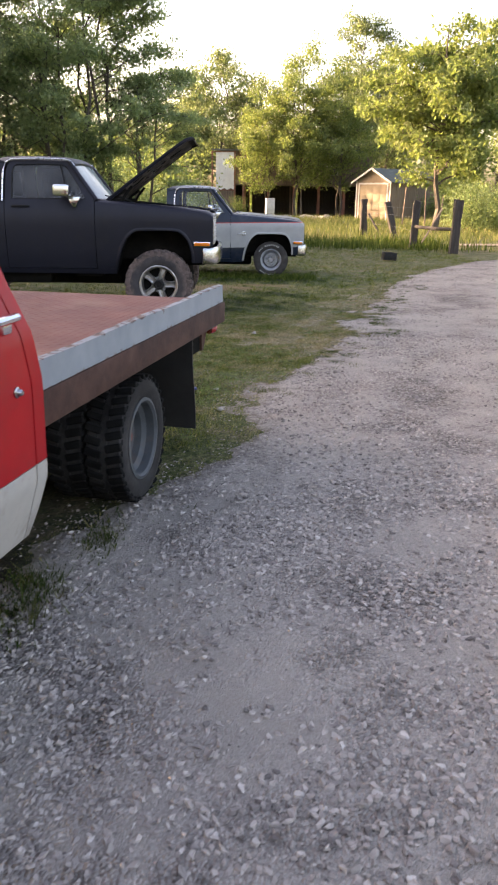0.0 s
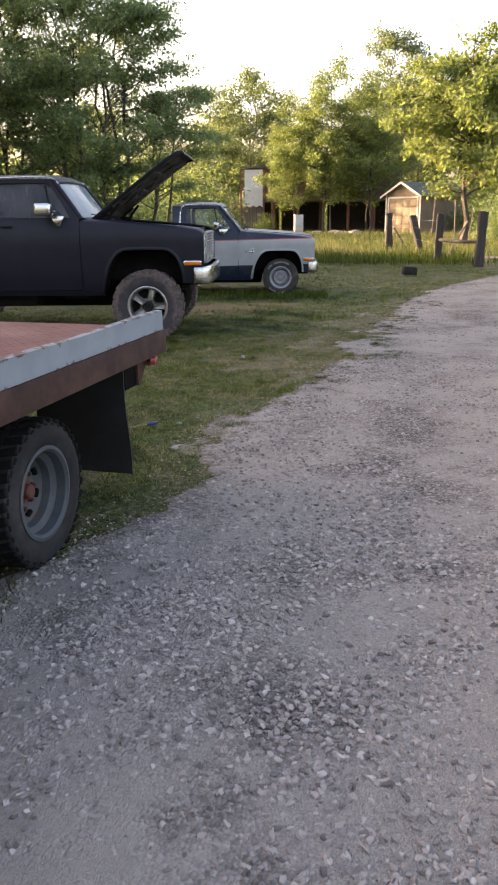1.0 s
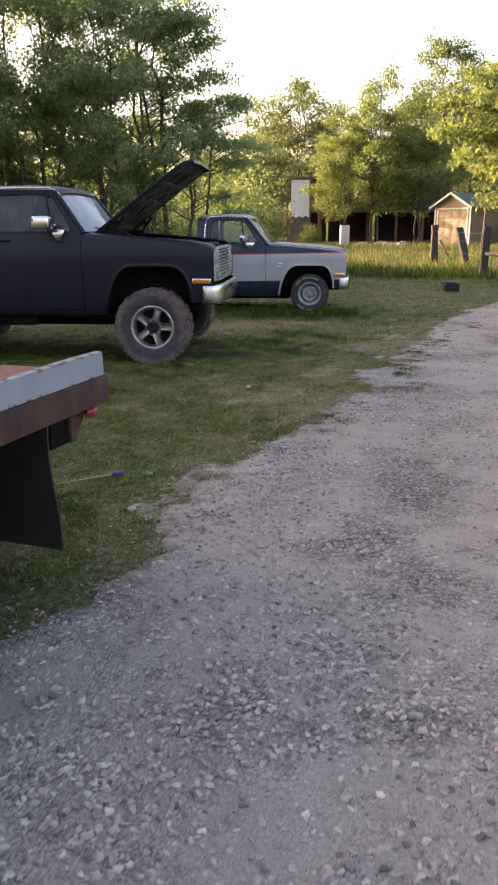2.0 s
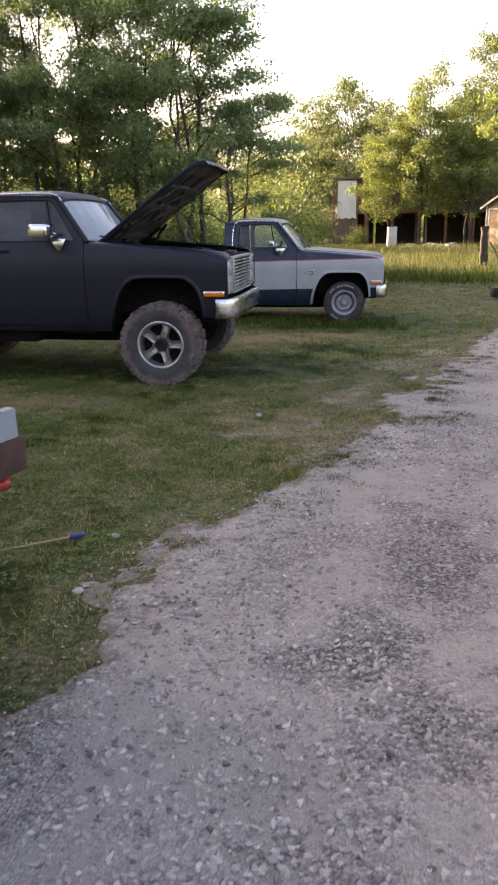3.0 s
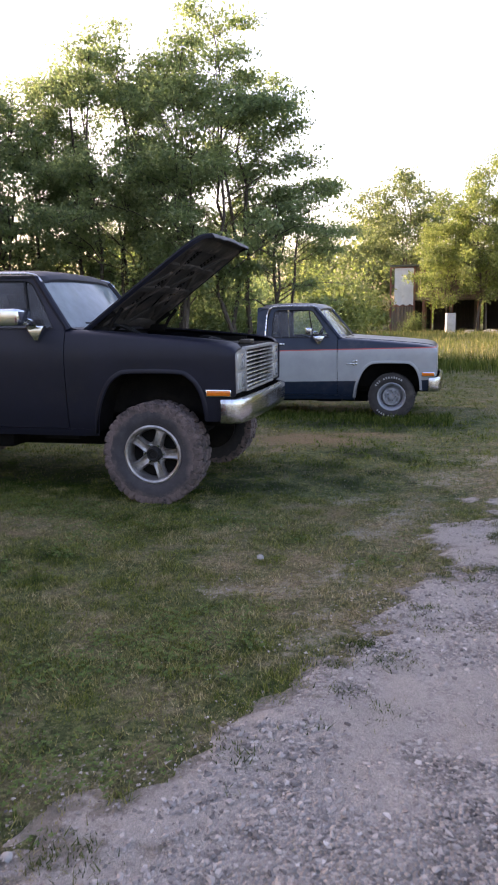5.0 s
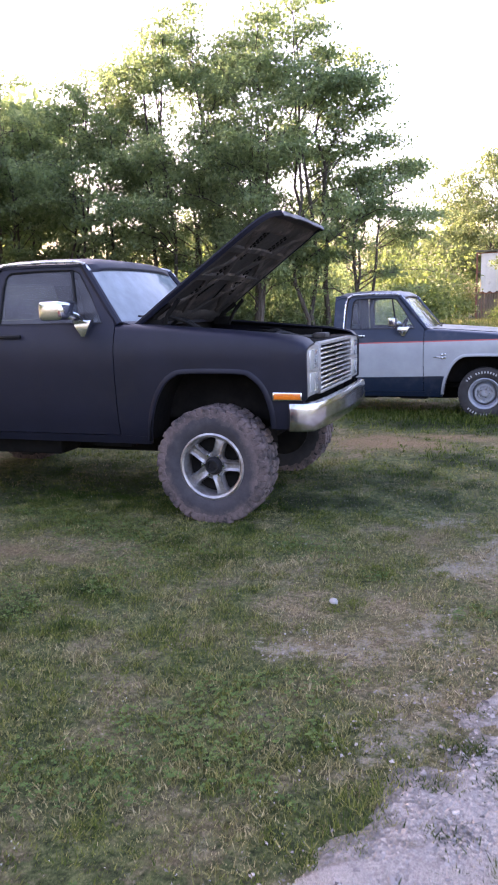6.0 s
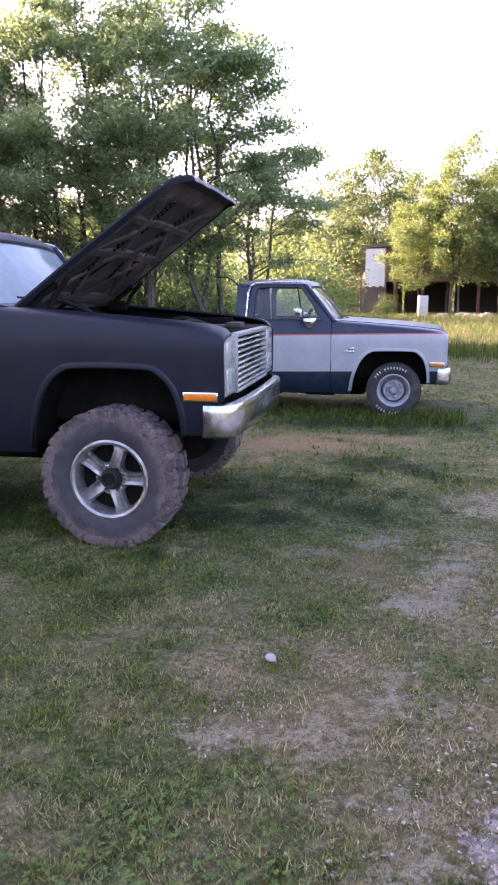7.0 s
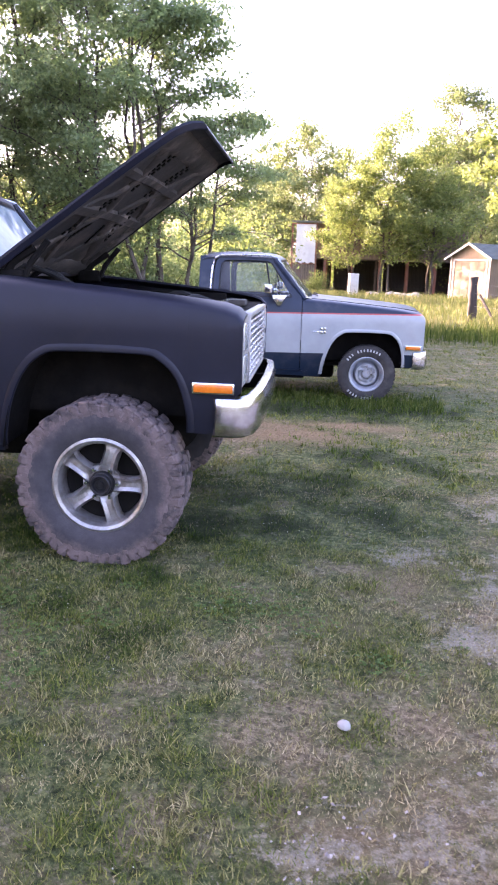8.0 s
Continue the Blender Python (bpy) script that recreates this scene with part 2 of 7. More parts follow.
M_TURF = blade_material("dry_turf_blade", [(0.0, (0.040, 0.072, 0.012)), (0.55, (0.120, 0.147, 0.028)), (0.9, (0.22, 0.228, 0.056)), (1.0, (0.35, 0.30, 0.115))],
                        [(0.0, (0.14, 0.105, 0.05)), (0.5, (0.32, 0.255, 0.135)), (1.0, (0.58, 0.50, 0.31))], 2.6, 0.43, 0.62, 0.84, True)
M_TUFT = blade_material("tuft_blade", [(0.0, (0.022, 0.042, 0.010)), (0.6, (0.062, 0.088, 0.024)), (1.0, (0.16, 0.165, 0.06))],
                        [(0.0, (0.07, 0.07, 0.03)), (0.5, (0.14, 0.13, 0.06)), (1.0, (0.30, 0.26, 0.14))], 3.0, 0.52, 0.68)
M_MEADOW = blade_material("meadow_blade", [(0.0, (0.06, 0.09, 0.02)), (0.6, (0.12, 0.15, 0.04)), (1.0, (0.22, 0.22, 0.08))],
                          [(0.0, (0.14, 0.14, 0.05)), (0.6, (0.26, 0.24, 0.10)), (1.0, (0.40, 0.35, 0.18))], 0.25, 0.48, 0.66)
M_STRAW = blade_material("dead_grass", [(0.0, (0.14, 0.114, 0.05)), (0.5, (0.27, 0.226, 0.107)), (1.0, (0.42, 0.365, 0.195))],
                         [(0.0, (0.10, 0.10, 0.05)), (0.5, (0.19, 0.165, 0.10)), (1.0, (0.30, 0.26, 0.17))], 2.5)
M_WEED = leaf_material("clover_leaf", [(0.0, (0.035, 0.075, 0.018)), (0.6, (0.07, 0.125, 0.035)), (1.0, (0.12, 0.17, 0.045))], 0.3, 0.65, 0.12)
M_FLOWER = surface("clover_white", (0.26, 0.27, 0.20), (0.36, 0.36, 0.30), 8, 0.7)
M_BARK = surface("bark", (0.045, 0.036, 0.028), (0.12, 0.10, 0.08), 3, 0.9, relief=0.8, relief_scale=14, depth=0.03, stretch=(3, 3, 0.6))
M_LEAF_DARK = leaf_material("leaf_dark", [(0.0, (0.105, 0.16, 0.085)), (0.6, (0.175, 0.24, 0.128)), (1.0, (0.25, 0.31, 0.16))], 0.62)
M_LEAF_MID = leaf_material("leaf_mid", [(0.0, (0.085, 0.12, 0.06)), (0.6, (0.14, 0.18, 0.085)), (1.0, (0.195, 0.235, 0.12))], 0.52)
M_LEAF_BRIGHT = leaf_material("leaf_bright", [(0.0, (0.08, 0.125, 0.042)), (0.6, (0.145, 0.193, 0.064)), (1.0, (0.22, 0.26, 0.10))], 0.55)
M_BLACK = surface("matte_navy_black_paint", (0.005, 0.006, 0.0125), (0.009, 0.0103, 0.0205), 2.5, 0.47, dirt=(0.019, 0.019, 0.022), dirt_scale=2.0, dirt_from=0.55, dirt_to=0.95, relief=0.05, relief_scale=3, depth=0.02, coat=0.0, spec=0.3)
M_BUMPER = surface("dusty_chrome", (0.37, 0.395, 0.435), (0.55, 0.585, 0.63), 7, 0.17, 1.0, dirt=(0.17, 0.15, 0.13), dirt_scale=6, dirt_from=0.48, dirt_to=0.72, relief=0.06, relief_scale=10, depth=0.006, vary=0.12)
M_TWO = two_tone_paint()
M_SILVER = surface("silver_paint", (0.285, 0.305, 0.312), (0.345, 0.368, 0.374), 4, 0.35, relief=0.05, coat=0.1)
M_CHROME = surface("chrome", (0.60, 0.64, 0.70), (0.72, 0.765, 0.82), 5, 0.16, 1.0, dirt=(0.32, 0.29, 0.25), dirt_scale=9, dirt_from=0.55, dirt_to=0.85, relief=0.05, relief_scale=12, depth=0.004, vary=0.08)
M_TRIM = surface("bright_trim", (0.62, 0.63, 0.65), (0.78, 0.78, 0.8), 12, 0.28, 0.9, relief=0)
M_GRILLE = surface("silver_grille_plastic", (0.24, 0.24, 0.24), (0.34, 0.34, 0.335), 14, 0.42, 0.5, dirt=(0.28, 0.25, 0.21), dirt_scale=8, relief=0.1)
M_AMBER = surface("amber_lens", (0.62, 0.13, 0.008), (0.78, 0.20, 0.014), 30, 0.2, relief=0.3, relief_scale=120, depth=0.001, coat=0.6)
M_RED_LENS = surface("red_lens", (0.26, 0.012, 0.014), (0.36, 0.025, 0.025), 30, 0.25, relief=0.2, coat=0.5)
M_LENS = surface("headlight_glass", (0.34, 0.36, 0.37), (0.46, 0.48, 0.48), 30, 0.12, 0.3, relief=0.4, relief_scale=80, depth=0.002, coat=0.8)
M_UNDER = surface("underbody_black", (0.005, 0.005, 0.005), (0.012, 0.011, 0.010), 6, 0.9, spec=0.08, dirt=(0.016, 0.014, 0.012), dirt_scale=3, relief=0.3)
M_ENGINE = surface("greasy_engine_iron", (0.02, 0.019, 0.018), (0.06, 0.052, 0.045), 9, 0.6, 0.3, relief=0.5)
M_HOODIN = surface("hood_underside", (0.014, 0.013, 0.0125), (0.034, 0.03, 0.027), 5, 0.75, spec=0.25, dirt=(0.085, 0.066, 0.055), dirt_scale=3.5, dirt_from=0.52, dirt_to=0.7, relief=0.25)
M_HOODRIB = surface("dusty_hood_bracing", (0.020, 0.018, 0.016), (0.055, 0.048, 0.043), 4, 0.8, spec=0.25, dirt=(0.13, 0.11, 0.095), dirt_scale=4.5, dirt_from=0.5, dirt_to=0.66, relief=0.25)
M_TREAD_MUD = surface("dried_mud_tread", (0.085, 0.066, 0.062), (0.165, 0.126, 0.116), 12, 0.92, dirt=(0.042, 0.038, 0.039), dirt_scale=7, dirt_from=0.46, dirt_to=0.64, relief=0.5, relief_scale=50, spec=0.2)
def muddy_sidewall():
    """Dark dusty rubber, with dried reddish mud round the shoulder."""
    m, n, l, p = nodes_of("muddy_sidewall_rubber")
    rubber = ramp(n, l, noise_node(n, l, 6, 6, 0.7), [(0.3, (0.034, 0.033, 0.037)), (0.7, (0.072, 0.066, 0.070))])
    mud = ramp(n, l, noise_node(n, l, 11, 7, 0.75), [(0.3, (0.07, 0.056, 0.054)), (0.5, (0.12, 0.092, 0.085)), (0.7, (0.18, 0.14, 0.128))])
    tc = n.new("ShaderNodeTexCoord")
    flat = n.new("ShaderNodeVectorMath")
    flat.operation = "MULTIPLY"
    flat.inputs[1].default_value = (1, 0, 1)
    l.new(tc.outputs["Object"], flat.inputs[0])
    far = n.new("ShaderNodeVectorMath")
    far.operation = "LENGTH"
    l.new(flat.outputs[0], far.inputs[0])
    add = n.new("ShaderNodeMath")
    l.new(mul_add(n, l, far.outputs["Value"], 6.0, -1.95), add.inputs[0])
    l.new(mul_add(n, l, noise_node(n, l, 3.2, 8, 0.75), 2.2, -1.1), add.inputs[1])
    k = ramp(n, l, add.outputs[0], [(0.05, (0, 0, 0)), (0.45, (1, 1, 1))])
    # inner side coloured darker, standing in for the shade under the truck
    axes = n.new("ShaderNodeSeparateXYZ")
    l.new(tc.outputs["Object"], axes.inputs[0])
    inner = ramp(n, l, mul_add(n, l, axes.outputs["Y"], 4.0, 0.4), [(0.3, (0, 0, 0)), (0.6, (1, 1, 1))])
    inner_shade = ramp(n, l, noise_node(n, l, 6, 6, 0.7), [(0.3, (0.018, 0.018, 0.019)), (0.7, (0.04, 0.038, 0.038))])
    l.new(blend(n, l, inner, blend(n, l, k, rubber, mud), inner_shade), p.inputs["Base Color"])
    p.inputs["Roughness"].default_value = 0.9
    p.inputs["Specular IOR Level"].default_value = 0.22
    bump(n, l, p, noise_node(n, l, 45, 7, 0.75), 0.5, 0.006)
    return m


M_TYRE_MUD = muddy_sidewall()
M_TYRE = surface("worn_tyre_rubber", (0.026, 0.025, 0.024), (0.05, 0.047, 0.045), 7, 0.85, dirt=(0.11, 0.098, 0.088), dirt_scale=5, dirt_from=0.5, dirt_to=0.85, relief=0.3, relief_scale=70, spec=0.3)
M_TYRE_DARK = surface("black_tyre_rubber", (0.010, 0.010, 0.0105), (0.024, 0.024, 0.025), 7, 0.85, dirt=(0.058, 0.056, 0.055), dirt_scale=5, dirt_from=0.46, dirt_to=0.8, relief=0.3, relief_scale=70, spec=0.3)
M_LUG = surface("black_lug_rubber", (0.005, 0.005, 0.0055), (0.013, 0.013, 0.013), 7, 0.9, dirt=(0.024, 0.023, 0.022), dirt_scale=6, dirt_from=0.5, dirt_to=0.8, relief=0.3, relief_scale=70, spec=0.15)
M_ALLOY = surface("cast_alloy", (0.30, 0.295, 0.29), (0.46, 0.45, 0.44), 9, 0.42, 0.75, dirt=(0.20, 0.165, 0.145), dirt_scale=11, dirt_from=0.42, dirt_to=0.68, relief=0.1)
M_STEEL_RIM = surface("silver_steel_rim", (0.24, 0.26, 0.285), (0.36, 0.38, 0.41), 9, 0.4, 0.5, dirt=(0.2, 0.17, 0.15), dirt_scale=7, relief=0.1)
M_GREY_RIM = surface("weathered_grey_blue_rim", (0.036, 0.045, 0.053), (0.068, 0.080, 0.090), 7, 0.65, dirt=(0.10, 0.075, 0.06), dirt_scale=5, relief=0.2)
M_HUB_BLACK = surface("black_hub_cap", (0.006, 0.006, 0.007), (0.014, 0.014, 0.015), 20, 0.45, relief=0, spec=0.25)
M_HUB_RED = surface("faded_red_hub", (0.085, 0.02, 0.015), (0.14, 0.034, 0.026), 14, 0.7, dirt=(0.09, 0.05, 0.04), dirt_scale=12)
M_LETTER = surface("white_raised_letter", (0.30, 0.30, 0.29), (0.42, 0.42, 0.40), 20, 0.7, relief=0)
M_GLASS = glass_material("truck_glass", (0.92, 0.96, 0.94), 0.98)
M_GLASS_TINT = glass_material("tinted_glass", (0.16, 0.19, 0.24), 0.97)
# the pale blue film is dust with the sky's reflection coloured in
M_GLASS_DUST_SKY = glass_material("dust_and_sky_windshield", (0.50, 0.56, 0.57), 0.76, 0.05, 2.2, (0.66, 0.78, 0.80))
M_SEAT = surface("blue_vinyl_seat", (0.05, 0.06, 0.085), (0.08, 0.09, 0.12), 8, 0.6, relief=0.3)
M_BLACK_PLASTIC = surface("black_plastic", (0.008, 0.008, 0.009), (0.02, 0.02, 0.02), 12, 0.6, relief=0.1, spec=0.2)
M_RUBBER = surface("black_rubber_flap", (0.008, 0.008, 0.009), (0.02, 0.02, 0.021), 5, 0.7, relief=0.1, dirt=(0.05, 0.045, 0.04), dirt_scale=2.5, dirt_from=0.6, dirt_to=0.95)
M_RED = surface("faded_red_paint", (0.30, 0.009, 0.012), (0.40, 0.014, 0.016), 2.5, 0.38, dirt=(0.24, 0.026, 0.024), dirt_scale=3, relief=0.04, relief_scale=3, depth=0.02, coat=0.03, spec=0.15)
M_CREAM = surface("cream_paint", (0.30, 0.29, 0.265), (0.40, 0.385, 0.35), 3, 0.45, spec=0.25, dirt=(0.20, 0.17, 0.14), dirt_scale=4, coat=0.2, relief=0.03)
def rail_paint():
    """Chalky grey-blue paint, chipped to rust along the rail's top and bottom edges."""
    m, n, l, p = nodes_of("chipped_rail_paint")
    col = ramp(n, l, noise_node(n, l, 3, 6, 0.65), [(0.3, (0.165, 0.19, 0.21)), (0.7, (0.24, 0.265, 0.285))])
    tc = n.new("ShaderNodeTexCoord")
    sep = n.new("ShaderNodeSeparateXYZ")
    l.new(tc.outputs["Object"], sep.inputs[0])
    edge = ramp(n, l, mul_add(n, l, sep.outputs[2], 9.0, -7.875), [(0.0, (1, 1, 1)), (0.16, (0.25, 0.25, 0.25)), (0.5, (0.0, 0.0, 0.0)), (0.85, (0.25, 0.25, 0.25)), (0.97, (1, 1, 1))])
    chip = n.new("ShaderNodeMath")
    l.new(mul_add(n, l, noise_node(n, l, 16, 8, 0.75), 1.0, 0.0), chip.inputs[0])
    l.new(mul_add(n, l, edge, 0.2, -0.03), chip.inputs[1])
    k = ramp(n, l, chip.outputs[0], [(0.655, (0, 0, 0)), (0.72, (1, 1, 1))])
    rust = ramp(n, l, noise_node(n, l, 30, 5, 0.7), [(0.3, (0.05, 0.028, 0.022)), (0.7, (0.13, 0.07, 0.05))])
    l.new(blend(n, l, k, col, rust), p.inputs["Base Color"])
    p.inputs["Roughness"].default_value = 0.72
    bump(n, l, p, k, 0.3, 0.002)
    return m


M_RAIL = rail_paint()
M_RUST = surface("rusty_brown_steel", (0.048, 0.026, 0.021), (0.095, 0.052, 0.04), 5, 0.88, spec=0.2, dirt=(0.03, 0.02, 0.017), dirt_scale=3, relief=0.4)
M_DECK = surface("rusty_red_deck_plate", (0.115, 0.038, 0.029), (0.185, 0.068, 0.05), 2.2, 0.75, dirt=(0.22, 0.13, 0.10), dirt_scale=1.6, dirt_from=0.5, dirt_to=0.8, relief=0.3)
M_TIMBER = surface("weathered_timber", (0.10, 0.075, 0.06), (0.21, 0.165, 0.13), 3, 0.9, relief=0.7, relief_scale=20, depth=0.02, stretch=(4, 4, 0.5))
M_TIE = surface("creosoted_timber", (0.026, 0.022, 0.020), (0.07, 0.058, 0.05), 4, 0.9, relief=0.8, relief_scale=18, depth=0.02, stretch=(4, 4, 0.4))
M_TAN = surface("tan_board_siding", (0.16, 0.115, 0.075), (0.235, 0.175, 0.115), 2, 0.85, dirt=(0.22, 0.17, 0.12), dirt_scale=1.2, relief=0.3, stretch=(5, 5, 0.5))
M_TAN_PALE = surface("pale_tan_door_paint", (0.22, 0.165, 0.10), (0.30, 0.235, 0.15), 2, 0.8, dirt=(0.26, 0.20, 0.14), dirt_scale=1.2, relief=0.2)
M_WHITE = surface("weathered_white_paint", (0.42, 0.40, 0.36), (0.58, 0.56, 0.52), 2, 0.75, dirt=(0.34, 0.30, 0.26), dirt_scale=1.1, relief=0.2)
M_SHEET = surface("pale_sheet_metal", (0.60, 0.60, 0.60), (0.75, 0.75, 0.74), 1.2, 0.55, dirt=(0.30, 0.25, 0.22), dirt_scale=1.5, dirt_from=0.58, dirt_to=0.8, relief=0.3, relief_scale=4, depth=0.03)
M_REDWOOD = surface("dull_red_boards", (0.16, 0.07, 0.05), (0.26, 0.12, 0.09), 3, 0.85, relief=0.4)
M_SHINGLE = surface("grey_green_shingle", (0.07, 0.085, 0.078), (0.13, 0.145, 0.13), 3, 0.9, dirt=(0.09, 0.08, 0.07), relief=0.5)
M_DARKPANE = surface("dark_window_glass", (0.02, 0.024, 0.028), (0.05, 0.055, 0.06), 2, 0.1, relief=0.05, coat=0.5)
M_WIRE = surface("galvanised_wire", (0.20, 0.19, 0.18), (0.32, 0.31, 0.30), 9, 0.5, 0.8, relief=0)
M_BLUE_PLASTIC = surface("blue_plastic", (0.015, 0.028, 0.11), (0.025, 0.04, 0.16), 20, 0.4, relief=0)
M_YELLOW = surface("dull_yellow_plastic", (0.20, 0.17, 0.06), (0.28, 0.24, 0.10), 20, 0.5, relief=0)

# ---- building blocks ----
def finish(me, material, angle=32):
    me.materials.append(material)
    me.shade_smooth()
    me.set_sharp_from_angle(angle=radians(angle))
    return me


def mesh_of(name, bm, material, angle=32):
    me = bpy.data.meshes.new(name)
    bmesh.ops.recalc_face_normals(bm, faces=bm.faces)
    bm.to_mesh(me)
    bm.free()
    return finish(me, material, angle)


def part(name, bm, material, parent, label=""):
    """One bmesh as one mesh object under a thing or a part."""
    ob = new(name, mesh_of(name, bm, material))
    ob.parent = parent
    return tagged(ob, label)


def piece(name, me, parent, m=None):
    """An object on a mesh that others share."""
    ob = new(name, me)
    ob.parent = parent
    if m is not None:
        ob.matrix_basis = m
    return ob


def thing(name, label, category, m, group="", kind=""):
    ob = new(name)
    ob.matrix_basis = m
    ob.empty_display_size = 0.2
    return tagged(ob, label, category, group, kind)


def solo(name, bm, material, label, category, m=None, group="", kind=""):
    ob = new(name, mesh_of(name, bm, material))
    if m is not None:
        ob.matrix_basis = m
    return tagged(ob, label, category, group, kind)


def box(bm, lo, hi, bevel=0.0, m=None, segments=2):
    r = bmesh.ops.create_cube(bm, size=1)
    vs = r["verts"]
    for v in vs:
        v.co = Vector([(a + b) / 2 + c * (b - a) for a, b, c in zip(lo, hi, v.co)])
    if bevel:
        es = list({e for v in vs for e in v.link_edges})
        out = bmesh.ops.bevel(bm, geom=es, offset=bevel, segments=segments, profile=0.5, affect="EDGES")
        vs = list({v for f in out["faces"] for v in f.verts} | {v for v in vs if v.is_valid})
    if m is not None:
        bmesh.ops.transform(bm, matrix=m, verts=vs)
    return bm


def ring(bm, centre, a, b, radius, sides, squash=1.0):
    return [bm.verts.new(centre + a * (math.cos(2 * math.pi * k / sides) * radius) + b * (math.sin(2 * math.pi * k / sides) * radius * squash)) for k in range(sides)]


def bridge(bm, p, q, closed=True):
    k = len(p)
    for i in range(k if closed else k - 1):
        j = (i + 1) % k
        bm.faces.new((p[i], p[j], q[j], q[i]))


def tube(bm, points, radii, sides=8, caps=True, squash=1.0):
    points = [Vector(p) for p in points]
    if isinstance(radii, (int, float)):
        radii = [radii] * len(points)
    last, first = None, None
    up = Vector((0.13, 0.21, 0.97))
    for i, p in enumerate(points):
        d = (points[min(i + 1, len(points) - 1)] - points[max(i - 1, 0)]).normalized()
        ref = up if abs(d.dot(up)) < 0.95 else Vector((1, 0, 0))
        a = d.cross(ref).normalized()
        b = a.cross(d)
        r = ring(bm, p, a, b, radii[i], sides, squash)
        if last:
            bridge(bm, last, r)
        first, last = first or r, r
    if caps:
        bm.faces.new(first[::-1])
        bm.faces.new(last)
    return bm


def lathe(bm, profile, m=None, sides=48, closed=False):
    """Turn a profile of (radius, along y) round the y axis."""
    rings = []
    for r, y in profile:
        if r < 1e-5:
            rings.append([bm.verts.new((0, y, 0))])
        else:
            rings.append([bm.verts.new((r * math.cos(2 * math.pi * k / sides), y, r * math.sin(2 * math.pi * k / sides))) for k in range(sides)])
    pairs = list(zip(rings, rings[1:])) + ([(rings[-1], rings[0])] if closed else [])
    for p, q in pairs:
        for k in range(sides):
            j = (k + 1) % sides
            f = [v for v in (p[k % len(p)], p[j % len(p)], q[j % len(q)], q[k % len(q)])]
            f = list(dict.fromkeys(f))
            if len(f) > 2:
                bm.faces.new(f)
    if m is not None:
        bmesh.ops.transform(bm, matrix=m, verts=[v for rg in rings for v in rg])
    return bm


def slab(bm, grid, offset):
    """A sheet of points, given thickness by an offset (vector, or a function of row and column)."""
    rows, cols = len(grid), len(grid[0])
    off = offset if callable(offset) else (lambda i, j: Vector(offset))
    top = [[bm.verts.new(Vector(grid[i][j])) for j in range(cols)] for i in range(rows)]
    low = [[bm.verts.new(Vector(grid[i][j]) + off(i, j)) for j in range(cols)] for i in range(rows)]
    for i in range(rows - 1):
        for j in range(cols - 1):
            bm.faces.new((top[i][j], top[i + 1][j], top[i + 1][j + 1], top[i][j + 1]))
            bm.faces.new((low[i][j], low[i][j + 1], low[i + 1][j + 1], low[i + 1][j]))
    edge = [(i, 0) for i in range(rows)] + [(rows - 1, j) for j in range(1, cols)] + [(i, cols - 1) for i in range(rows - 2, -1, -1)] + [(0, j) for j in range(cols - 2, 0, -1)]
    for (a, b), (c, d) in zip(edge, edge[1:] + edge[:1]):
        try:
            bm.faces.new((top[a][b], top[c][d], low[c][d], low[a][b]))
        except ValueError:
            pass
    return bm


def prism(bm, outline, y0, y1, axis="y", bevel=0.0):
    """A closed outline in the xz (or xy, yz) plane, pulled from y0 to y1."""
    put = {"y": lambda a, b, c: (a, c, b), "z": lambda a, b, c: (a, b, c), "x": lambda a, b, c: (c, a, b)}[axis]
    p = [bm.verts.new(put(a, b, y0)) for a, b in outline]
    q = [bm.verts.new(put(a, b, y1)) for a, b in outline]
    fs = [bm.faces.new(p[::-1]), bm.faces.new(q)]
    n = len(p)
    for i in range(n):
        j = (i + 1) % n
        fs.append(bm.faces.new((p[i], p[j], q[j], q[i])))
    if bevel:
        es = list(fs[0].edges) + list(fs[1].edges)
        bmesh.ops.bevel(bm, geom=es, offset=bevel, segments=2, profile=0.5, affect="EDGES")
    return bm


def frame_ring(bm, outer, inner, thick):
    """A flat frame between two loops of 3D points, given thickness along a vector."""
    t = Vector(thick)
    o1, i1 = [bm.verts.new(Vector(p)) for p in outer], [bm.verts.new(Vector(p)) for p in inner]
    o2, i2 = [bm.verts.new(Vector(p) + t) for p in outer], [bm.verts.new(Vector(p) + t) for p in inner]
    n = len(o1)
    for k in range(n):
        j = (k + 1) % n
        bm.faces.new((o1[k], o1[j], i1[j], i1[k]))
        bm.faces.new((o2[k], i2[k], i2[j], o2[j]))
        bm.faces.new((o1[k], o2[k], o2[j], o1[j]))
        bm.faces.new((i1[k], i1[j], i2[j], i2[k]))
    return bm


def curve_at(table, x):
    xs = [p[0] for p in table]
    return float(np.interp(x, xs, [p[1] for p in table]))


def array_mesh(name, verts, faces, material, smooth=False):
    me = bpy.data.meshes.new(name)
    k = faces.shape[1]
    me.vertices.add(len(verts))
    me.vertices.foreach_set("co", np.ascontiguousarray(verts, dtype=np.float32).ravel())
    me.loops.add(faces.size)
    me.loops.foreach_set("vertex_index", np.ascontiguousarray(faces, dtype=np.int32).ravel())
    me.polygons.add(len(faces))
    me.polygons.foreach_set("loop_start", np.arange(0, faces.size, k, dtype=np.int32))
    me.update(calc_edges=True)
    me.materials.append(material)
    if smooth:
        me.shade_smooth()
    else:
        me.shade_flat()
    return me

